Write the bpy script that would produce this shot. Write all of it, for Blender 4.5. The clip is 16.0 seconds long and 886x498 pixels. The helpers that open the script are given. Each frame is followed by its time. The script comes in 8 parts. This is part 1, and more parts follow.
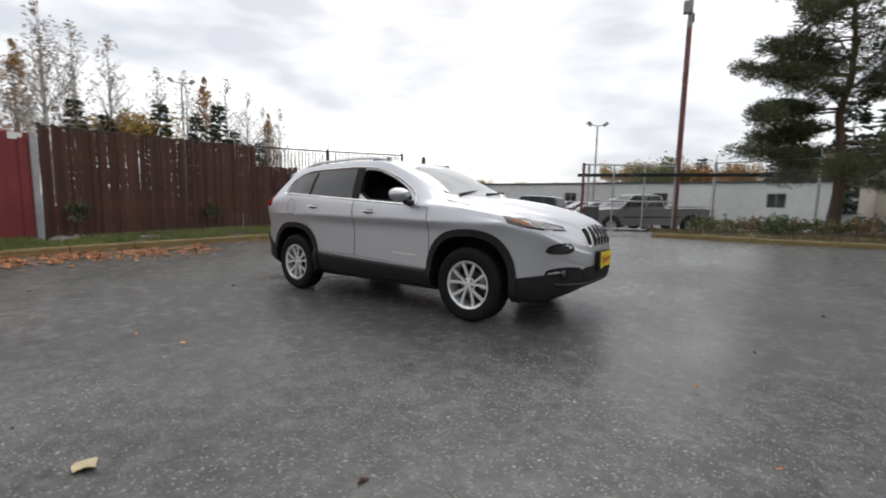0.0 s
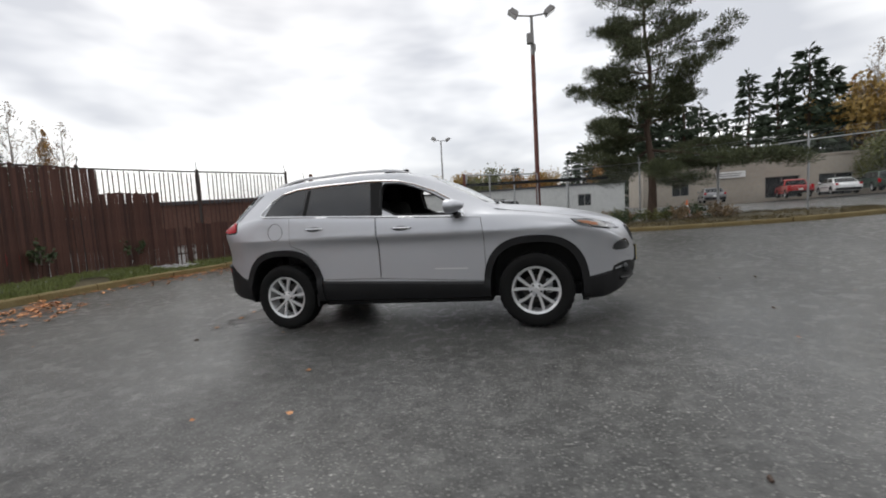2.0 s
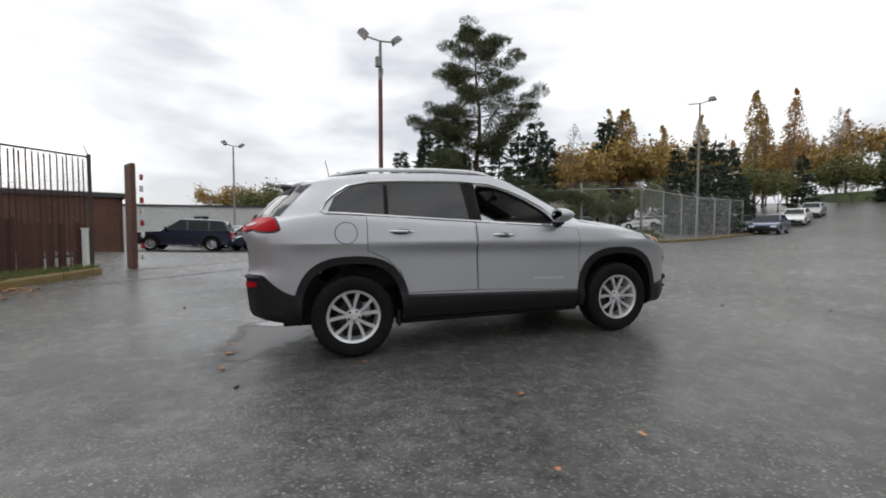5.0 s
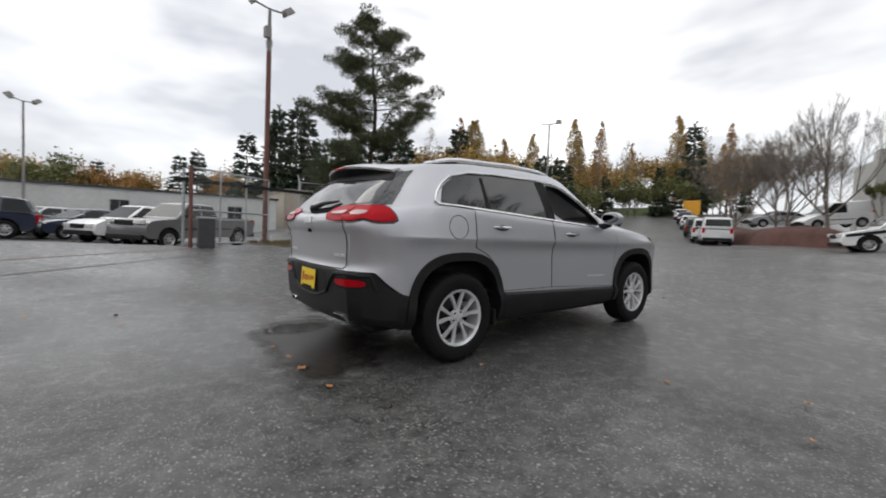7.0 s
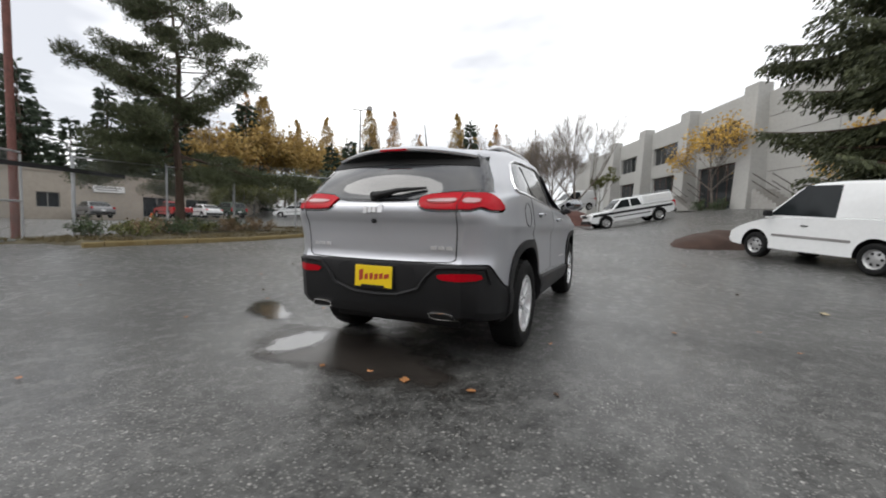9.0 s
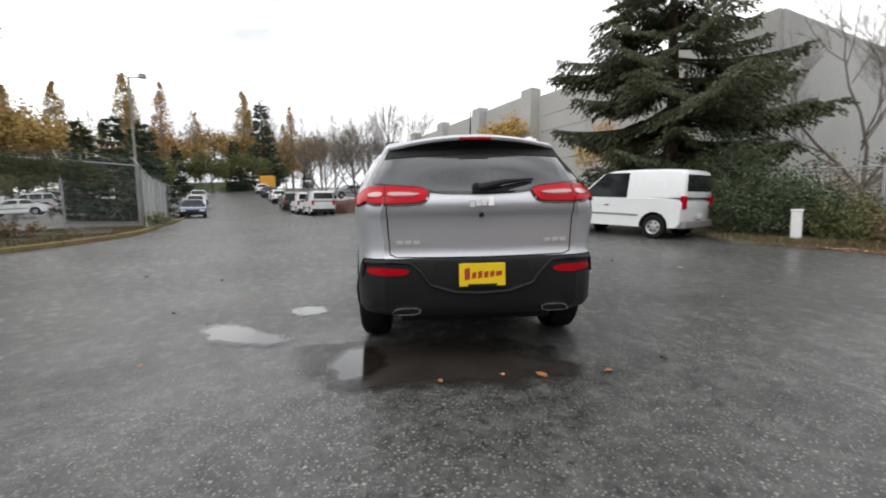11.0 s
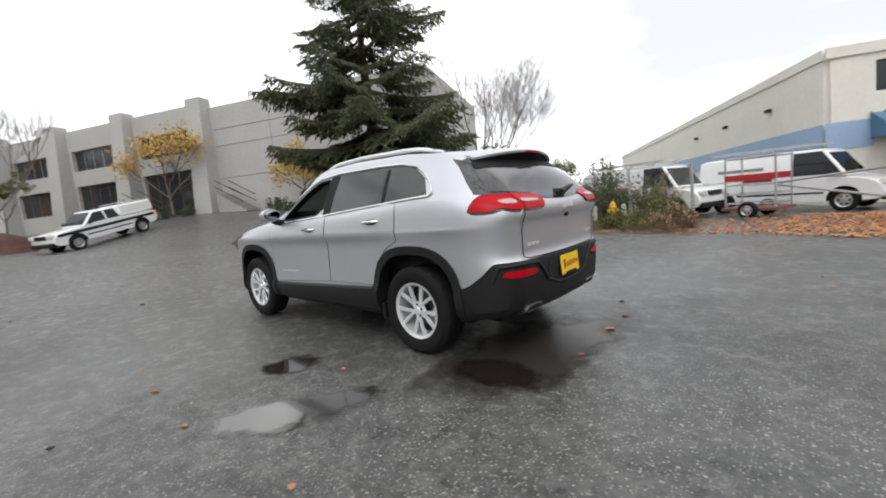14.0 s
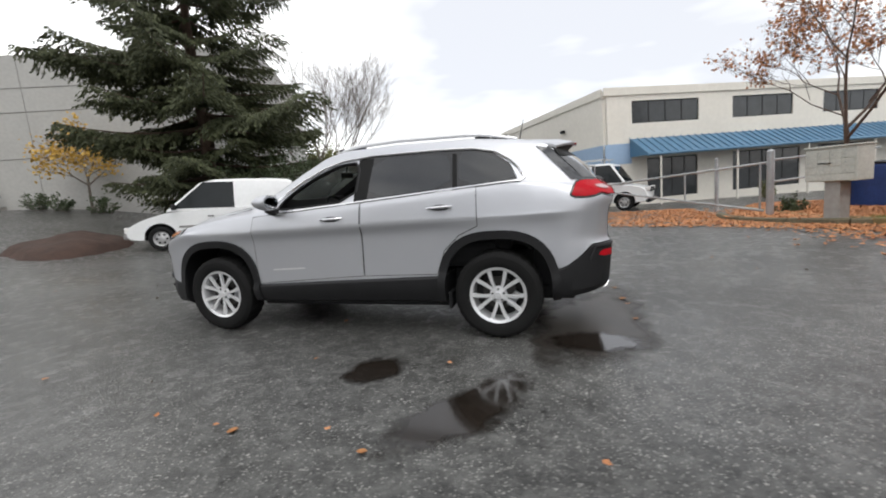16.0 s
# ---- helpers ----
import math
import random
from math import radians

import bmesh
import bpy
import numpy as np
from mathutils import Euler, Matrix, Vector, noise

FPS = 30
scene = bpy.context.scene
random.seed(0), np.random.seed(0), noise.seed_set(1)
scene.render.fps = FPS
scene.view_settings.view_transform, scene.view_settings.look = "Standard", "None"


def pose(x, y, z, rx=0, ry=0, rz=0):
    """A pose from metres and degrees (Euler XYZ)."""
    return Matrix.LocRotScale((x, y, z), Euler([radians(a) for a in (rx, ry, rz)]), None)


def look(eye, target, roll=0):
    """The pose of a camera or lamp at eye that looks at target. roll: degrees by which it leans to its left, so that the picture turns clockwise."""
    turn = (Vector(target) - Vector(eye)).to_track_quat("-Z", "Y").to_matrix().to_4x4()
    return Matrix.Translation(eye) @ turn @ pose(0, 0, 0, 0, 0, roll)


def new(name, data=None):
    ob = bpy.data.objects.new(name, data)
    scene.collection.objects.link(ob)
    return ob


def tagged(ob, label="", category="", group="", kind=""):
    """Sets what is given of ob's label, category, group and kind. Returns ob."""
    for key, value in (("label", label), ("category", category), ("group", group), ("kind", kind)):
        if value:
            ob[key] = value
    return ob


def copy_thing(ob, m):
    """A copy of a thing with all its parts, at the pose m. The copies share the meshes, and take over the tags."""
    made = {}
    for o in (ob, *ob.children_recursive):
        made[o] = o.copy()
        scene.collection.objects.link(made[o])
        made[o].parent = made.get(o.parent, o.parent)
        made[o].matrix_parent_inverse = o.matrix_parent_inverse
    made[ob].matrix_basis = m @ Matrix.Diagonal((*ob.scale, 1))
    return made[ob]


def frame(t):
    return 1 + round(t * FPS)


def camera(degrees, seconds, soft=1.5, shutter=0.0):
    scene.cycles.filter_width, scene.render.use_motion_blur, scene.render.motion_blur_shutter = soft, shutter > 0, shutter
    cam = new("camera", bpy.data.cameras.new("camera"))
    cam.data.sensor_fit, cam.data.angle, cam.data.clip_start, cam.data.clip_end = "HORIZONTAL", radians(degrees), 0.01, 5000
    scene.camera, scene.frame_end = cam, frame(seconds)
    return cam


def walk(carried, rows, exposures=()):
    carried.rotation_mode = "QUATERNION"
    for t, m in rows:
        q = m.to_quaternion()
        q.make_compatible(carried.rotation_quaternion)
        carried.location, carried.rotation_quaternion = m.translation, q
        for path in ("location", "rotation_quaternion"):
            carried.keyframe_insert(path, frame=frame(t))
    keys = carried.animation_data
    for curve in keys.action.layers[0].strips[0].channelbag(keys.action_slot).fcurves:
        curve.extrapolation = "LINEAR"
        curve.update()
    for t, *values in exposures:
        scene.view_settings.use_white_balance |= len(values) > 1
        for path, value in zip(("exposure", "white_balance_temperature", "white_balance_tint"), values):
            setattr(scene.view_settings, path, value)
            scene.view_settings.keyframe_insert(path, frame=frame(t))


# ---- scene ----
cam = camera(93.0, 16.0, soft=1.9, shutter=0.35)
PATH = [
    (0, (3.465, -4.138, 1.162), (2.283, -2.54, 0.938), 1.2),
    (0.5, (2.989, -4.411, 1.173), (1.998, -2.688, 0.957), -0.3),
    (1, (2.498, -4.616, 1.175), (1.583, -2.847, 0.995), -1.3),
    (1.5, (2.012, -4.793, 1.159), (1.366, -2.907, 0.999), -2.0),
    (2, (1.502, -4.878, 1.151), (0.999, -2.949, 0.987), -3.3),
    (2.5, (1.008, -4.947, 1.154), (0.646, -2.981, 1.085), -2.3),
    (3, (0.481, -4.993, 1.156), (0.338, -2.998, 1.116), -1.0),
    (3.5, (-0.039, -4.934, 1.134), (-0.022, -2.935, 1.081), 1.1),
    (3.7, (-0.258, -4.933, 1.111), (-0.126, -2.938, 1.059), 0.3),
    (5.8, (-2.459, -4.159, 1.053), (-1.581, -2.363, 0.969), 0.7),
    (6, (-2.656, -4.075, 1.037), (-1.668, -2.337, 0.977), 0.2),
    (6.5, (-3.128, -3.777, 1.035), (-2.017, -2.119, 0.905), 0.7),
    (7, (-3.52, -3.41, 1.029), (-2.295, -1.832, 0.939), 2.4),
    (7.5, (-3.924, -3.048, 1.02), (-2.463, -1.688, 0.904), 1.5),
    (8, (-4.256, -2.603, 1.005), (-2.702, -1.35, 0.877), 2.0),
    (8.5, (-4.572, -2.134, 0.996), (-2.859, -1.106, 0.894), 2.7),
    (9, (-4.767, -1.638, 0.983), (-2.942, -0.83, 0.857), 1.2),
    (9.2, (-4.859, -1.464, 1.012), (-3.006, -0.72, 0.903), 2.0),
    (11.3, (-4.981, 0.705, 1.03), (-3.01, 0.423, 0.845), -0.3),
    (11.5, (-4.937, 0.881, 1.05), (-2.983, 0.486, 0.881), 0.7),
    (12, (-4.842, 1.376, 1.063), (-3.009, 0.594, 0.896), 0.1),
    (12.5, (-4.619, 1.845, 1.068), (-2.917, 0.816, 0.859), 0.4),
    (13, (-4.38, 2.322, 1.08), (-2.843, 1.057, 0.886), -1.4),
    (13.5, (-4.107, 2.783, 1.118), (-2.695, 1.384, 0.896), -6.6),
    (14, (-3.748, 3.153, 1.145), (-2.421, 1.67, 0.941), -5.8),
    (14.5, (-3.365, 3.528, 1.166), (-2.286, 1.86, 0.938), -5.3),
    (15, (-2.884, 3.784, 1.18), (-1.952, 2.036, 0.9), -5.1),
    (15.5, (-2.407, 4.021, 1.19), (-1.695, 2.167, 0.957), -4.7),
    (16, (-1.88, 4.123, 1.197), (-1.327, 2.22, 0.924), -5.0),
]
walk(cam, [(t, look(eye, target, roll)) for t, eye, target, roll in PATH],
     exposures=((0, 0.05), (2, -0.05), (3.7, -0.10), (6, 0.04), (7.2, 0.0), (9, 0.22), (11.5, 0.34), (12.5, 0.42), (14, 0.40), (16, 0.34)))


# ---- world and light: overcast autumn sky ----
world = bpy.data.worlds.new("overcast")
scene.world = world
world.use_nodes = True
wn, wl = world.node_tree.nodes, world.node_tree.links
wn.clear()
w_out = wn.new("ShaderNodeOutputWorld")
w_add = wn.new("ShaderNodeAddShader")
bg_sky = wn.new("ShaderNodeBackground")
bg_cloud = wn.new("ShaderNodeBackground")
sky = wn.new("ShaderNodeTexSky")
sky.sky_type, sky.sun_disc = "NISHITA", False
sky.sun_elevation, sky.sun_rotation = radians(38), radians(321)
wl.new(sky.outputs[0], bg_sky.inputs[0])
bg_sky.inputs[1].default_value = 0.012
w_tc = wn.new("ShaderNodeTexCoord")
w_map = wn.new("ShaderNodeMapping")
w_map.inputs["Scale"].default_value = (1.0, 1.0, 2.8)
w_map.inputs["Rotation"].default_value = (0.0, 0.0, 0.6)
w_map.inputs["Location"].default_value = (0.9, 0.35, 0.0)
w_noise = wn.new("ShaderNodeTexNoise")
w_noise.inputs["Scale"].default_value = 1.9
w_noise.inputs["Detail"].default_value = 4.0
w_noise.inputs["Roughness"].default_value = 0.52
w_noise.inputs["Distortion"].default_value = 0.15
w_ramp = wn.new("ShaderNodeValToRGB")
w_ramp.color_ramp.elements[0].position, w_ramp.color_ramp.elements[0].color = 0.36, (0.50, 0.51, 0.54, 1)
w_ramp.color_ramp.elements[1].position, w_ramp.color_ramp.elements[1].color = 0.61, (1.0, 0.995, 0.98, 1)
wl.new(w_tc.outputs["Generated"], w_map.inputs[0])
wl.new(w_map.outputs[0], w_noise.inputs["Vector"])
w_sep = wn.new("ShaderNodeSeparateXYZ")
w_abs, w_thick, w_less = wn.new("ShaderNodeMath"), wn.new("ShaderNodeMapRange"), wn.new("ShaderNodeMath")
w_abs.operation, w_less.operation = "ABSOLUTE", "SUBTRACT"
w_thick.inputs["From Min"].default_value, w_thick.inputs["From Max"].default_value = 0.55, 1.0
w_thick.inputs["To Min"].default_value, w_thick.inputs["To Max"].default_value = 0.0, 0.10
wl.new(w_tc.outputs["Generated"], w_sep.inputs[0])
wl.new(w_sep.outputs["Y"], w_abs.inputs[0])
wl.new(w_abs.outputs[0], w_thick.inputs["Value"])
wl.new(w_noise.outputs["Fac"], w_less.inputs[0])
wl.new(w_thick.outputs[0], w_less.inputs[1])
wl.new(w_less.outputs[0], w_ramp.inputs[0])
wl.new(w_ramp.outputs[0], bg_cloud.inputs[0])
bg_cloud.inputs[1].default_value = 1.34
wl.new(bg_sky.outputs[0], w_add.inputs[0])
wl.new(bg_cloud.outputs[0], w_add.inputs[1])
wl.new(w_add.outputs[0], w_out.inputs[0])

sun = new("sun", bpy.data.lights.new("sun", "SUN"))
sun.data.energy, sun.data.angle, sun.data.color = 0.8, radians(40), (1.0, 0.98, 0.95)
sun.matrix_world = look((-20, 25, 41), (0, 0, 0))
scene.view_settings.exposure = 0.0

# ---- mesh and material helpers ----
class Mesh:
    """Collects vertices and faces of one mesh."""

    def __init__(self):
        self.v, self.f = [], []

    def add(self, verts, faces):
        n = len(self.v)
        self.v += [tuple(p) for p in verts]
        self.f += [tuple(i + n for i in q) for q in faces]
        return self

    def box(self, c, s, rz=0.0, taper=1.0):
        ca, sa = math.cos(rz), math.sin(rz)
        vs = []
        for dz in (-0.5, 0.5):
            k = taper if dz > 0 else 1.0
            for dx, dy in ((-0.5, -0.5), (0.5, -0.5), (0.5, 0.5), (-0.5, 0.5)):
                x, y = dx * s[0] * k, dy * s[1] * k
                vs.append((c[0] + x * ca - y * sa, c[1] + x * sa + y * ca, c[2] + dz * s[2]))
        return self.add(vs, [(3, 2, 1, 0), (4, 5, 6, 7), (0, 1, 5, 4), (1, 2, 6, 5), (2, 3, 7, 6), (3, 0, 4, 7)])

    def tube(self, pts, radii, seg=8, caps=True):
        pts = [Vector(p) for p in pts]
        if not isinstance(radii, (list, tuple)):
            radii = [radii] * len(pts)
        rings, vs, fs = [], [], []
        ref = None
        for i, p in enumerate(pts):
            d = (pts[min(i + 1, len(pts) - 1)] - pts[max(i - 1, 0)])
            d = d.normalized() if d.length > 1e-9 else Vector((0, 0, 1))
            if ref is None:
                ref = Vector((0, 0, 1)) if abs(d.z) < 0.9 else Vector((1, 0, 0))
            a = d.cross(ref).normalized()
            b = d.cross(a).normalized()
            ref = -b if ref.dot(-b) > 0 else b
            b = d.cross(a)
            for k in range(seg):
                t = 2 * math.pi * k / seg
                vs.append(p + (a * math.cos(t) + b * math.sin(t)) * radii[i])
        for i in range(len(pts) - 1):
            for k in range(seg):
                k2 = (k + 1) % seg
                fs.append((i * seg + k, i * seg + k2, (i + 1) * seg + k2, (i + 1) * seg + k))
        if caps:
            fs.append(tuple(range(seg - 1, -1, -1)))
            fs.append(tuple((len(pts) - 1) * seg + k for k in range(seg)))
        return self.add(vs, fs)

    def prism(self, poly, y0, y1, axis="y"):
        """A polygon in (a, b) pushed along one axis."""
        n, vs = len(poly), []
        for y in (y0, y1):
            for a, b in poly:
                vs.append((a, y, b) if axis == "y" else ((y, a, b) if axis == "x" else (a, b, y)))
        fs = [tuple(range(n)), tuple(range(2 * n - 1, n - 1, -1))]
        for i in range(n):
            j = (i + 1) % n
            fs.append((i, n + i, n + j, j))
        return self.add(vs, fs)

    def loft(self, rings, closed=True, caps=True):
        n = len(rings[0])
        vs = [p for r in rings for p in r]
        fs = []
        for i in range(len(rings) - 1):
            for k in range(n if closed else n - 1):
                k2 = (k + 1) % n
                fs.append((i * n + k, i * n + k2, (i + 1) * n + k2, (i + 1) * n + k))
        if caps and closed:
            fs.append(tuple(range(n - 1, -1, -1)))
            fs.append(tuple((len(rings) - 1) * n + k for k in range(n)))
        return self.add(vs, fs)

    def lathe(self, profile, c, axis="y", seg=24, caps=False):
        """A profile of (radius, along) turned about an axis through c."""
        rings = []
        for k in range(seg):
            t = 2 * math.pi * k / seg
            ring = []
            for r, h in profile:
                a, b = r * math.cos(t), r * math.sin(t)
                ring.append((c[0] + a, c[1] + h, c[2] + b) if axis == "y" else
                            ((c[0] + a, c[1] + b, c[2] + h) if axis == "z" else (c[0] + h, c[1] + a, c[2] + b)))
            rings.append(ring)
        rings.append(rings[0])
        return self.loft(rings, closed=False)

    def data(self, name, smooth=False, bevel=0.0, segments=2, fix=True, auto=None):
        me = bpy.data.meshes.new(name)
        me.from_pydata(self.v, [], self.f)
        if bevel or fix:
            bm = bmesh.new()
            bm.from_mesh(me)
            if fix:
                bmesh.ops.remove_doubles(bm, verts=bm.verts, dist=1e-5)
                bmesh.ops.recalc_face_normals(bm, faces=bm.faces)
            if bevel:
                es = [e for e in bm.edges if len(e.link_faces) == 2 and e.calc_face_angle(0) > 0.5]
                bmesh.ops.bevel(bm, geom=es, offset=bevel, segments=segments, profile=0.5, affect="EDGES", clamp_overlap=True)
            bm.to_mesh(me)
            bm.free()
        if smooth or auto:
            me.polygons.foreach_set("use_smooth", [True] * len(me.polygons))
            me.update()
            if auto:
                me.set_sharp_from_angle(angle=radians(auto))
        return me


def part(name, me, material, parent=None, label=""):
    """One mesh object under a thing or a part. me: mesh data or a Mesh."""
    if isinstance(me, Mesh):
        me = me.data(name, auto=35)
    if not me.materials:
        me.materials.append(material)
    ob = new(name, me)
    if parent is not None:
        ob.parent = parent
    return tagged(ob, label)


def thing(name, label, category, m=None, group="", kind=""):
    ob = new(name)
    ob.empty_display_size = 0.2
    if m is not None:
        ob.matrix_basis = m
    return tagged(ob, label, category, group, kind)


def solo(name, me, material, label, category="", group="", kind="", m=None):
    ob = part(name, me, material)
    if m is not None:
        ob.matrix_basis = m
    return tagged(ob, label, category, group, kind)


def ss(a, b, v):
    u = min(max((v - a) / (b - a), 0), 1)
    return u * u * (3 - 2 * u)


def gz(x, y):
    """Height of the paved ground."""
    s = ss(3, 11, math.hypot(x, y))
    return 0.02 * max(min(x, 70), -20) + s * (
        0.018 * min(max(y, 0), 18) * (1 - ss(10, 20, x)) + 0.013 * max(min(y, 0), -25) * (1 - ss(5, 15, x))
        + 0.045 * min(max(-x - 2, 0), 12) * ss(-9, -1, y) + 0.034 * min(max(x - 5, 0), 60) * (1 - 0.75 * ss(0, 8, y)) + 0.09 * max(min(x, 78) - 34, 0) * ss(4, 10, y)
        - 0.46 * ss(12.0, 16.5, y) * (1 - ss(4, 10, x)) * ss(-30, -12, x)
        + ss(14, 24, x) * (0.95 * ss(0.5, -9, y) - 0.28 * math.exp(-((y - 0.5) / 2.5) ** 2)))


def material(name, colour, rough=0.6, metal=0.0, vary=0.12, scale=4.0, fine=60.0, bump=0.0, spec=0.5, coat=0.0, tint=None,
             stretch=(1, 1, 1), per_object=0.0, per_island=0.0, emit=0.0, rough_vary=0.0, bump_scale=None, trans=0.0, coords="Object"):
    """A surface with broad and fine variation in colour and roughness, and fine relief."""
    m = bpy.data.materials.new(name)
    m.use_nodes = True
    n, l = m.node_tree.nodes, m.node_tree.links
    b = n["Principled BSDF"]
    b.inputs["Roughness"].default_value, b.inputs["Metallic"].default_value = rough, metal
    b.inputs["Specular IOR Level"].default_value = spec
    b.inputs["Coat Weight"].default_value = coat
    b.inputs["Coat Roughness"].default_value = 0.03
    b.inputs["Transmission Weight"].default_value = trans
    tc = n.new("ShaderNodeTexCoord")
    mp = n.new("ShaderNodeMapping")
    mp.inputs["Scale"].default_value = stretch
    l.new(tc.outputs[coords], mp.inputs[0])
    n1, n2 = n.new("ShaderNodeTexNoise"), n.new("ShaderNodeTexNoise")
    n1.inputs["Scale"].default_value, n1.inputs["Detail"].default_value = scale, 5.0
    n2.inputs["Scale"].default_value, n2.inputs["Detail"].default_value = fine, 4.0
    l.new(mp.outputs[0], n1.inputs["Vector"])
    l.new(mp.outputs[0], n2.inputs["Vector"])
    add = n.new("ShaderNodeMath")
    add.operation = "ADD"
    l.new(n1.outputs["Fac"], add.inputs[0])
    l.new(n2.outputs["Fac"], add.inputs[1])
    last = add.outputs[0]
    if per_object or per_island:
        src = n.new("ShaderNodeObjectInfo" if per_object else "ShaderNodeNewGeometry")
        k = n.new("ShaderNodeMath")
        k.operation = "MULTIPLY_ADD"
        l.new(src.outputs["Random" if per_object else "Random Per Island"], k.inputs[0])
        k.inputs[1].default_value = per_object or per_island
        l.new(last, k.inputs[2])
        last = k.outputs[0]
    rg = n.new("ShaderNodeMapRange")
    extra = per_object or per_island
    rg.inputs["From Min"].default_value, rg.inputs["From Max"].default_value = 0.65, 1.35 + extra
    l.new(last, rg.inputs["Value"])
    mx = n.new("ShaderNodeMix")
    mx.data_type = "RGBA"
    dark = [c * (1 - vary) for c in colour]
    light = list(tint) if tint else [min(c * (1 + vary), 1.0) for c in colour]
    mx.inputs["A"].default_value, mx.inputs["B"].default_value = (*dark, 1), (*light, 1)
    l.new(rg.outputs[0], mx.inputs["Factor"])
    l.new(mx.outputs["Result"], b.inputs["Base Color"])
    if rough_vary:
        rr = n.new("ShaderNodeMapRange")
        rr.inputs["To Min"].default_value, rr.inputs["To Max"].default_value = max(rough - rough_vary, 0.02), min(rough + rough_vary, 1)
        rr.inputs["From Min"].default_value, rr.inputs["From Max"].default_value = 0.35, 0.65
        l.new(n1.outputs["Fac"], rr.inputs["Value"])
        l.new(rr.outputs[0], b.inputs["Roughness"])
    if bump:
        n3 = n2
        if bump_scale:
            n3 = n.new("ShaderNodeTexNoise")
            n3.inputs["Scale"].default_value = bump_scale
            l.new(mp.outputs[0], n3.inputs["Vector"])
        bp = n.new("ShaderNodeBump")
        bp.inputs["Strength"].default_value, bp.inputs["Distance"].default_value = bump, 0.01
        l.new(n3.outputs["Fac"], bp.inputs["Height"])
        l.new(bp.outputs[0], b.inputs["Normal"])
    if emit:
        b.inputs["Emission Color"].default_value = (*colour, 1)
        b.inputs["Emission Strength"].default_value = emit
    return m


def glass(name, colour, alpha=0.25, rough=0.02):
    """Thin pane: part clear, part mirror-like gloss."""
    m = bpy.data.materials.new(name)
    m.use_nodes = True
    n, l = m.node_tree.nodes, m.node_tree.links
    b = n["Principled BSDF"]
    b.inputs["Base Color"].default_value = (*colour, 1)
    b.inputs["Roughness"].default_value = rough
    b.inputs["Specular IOR Level"].default_value = 0.6
    tr = n.new("ShaderNodeBsdfTransparent")
    tr.inputs[0].default_value = (0.86, 0.9, 0.88, 1)
    mx = n.new("ShaderNodeMixShader")
    mx.inputs[0].default_value = alpha
    l.new(tr.outputs[0], mx.inputs[1])
    l.new(b.outputs[0], mx.inputs[2])
    l.new(mx.outputs[0], n["Material Output"].inputs[0])
    return m

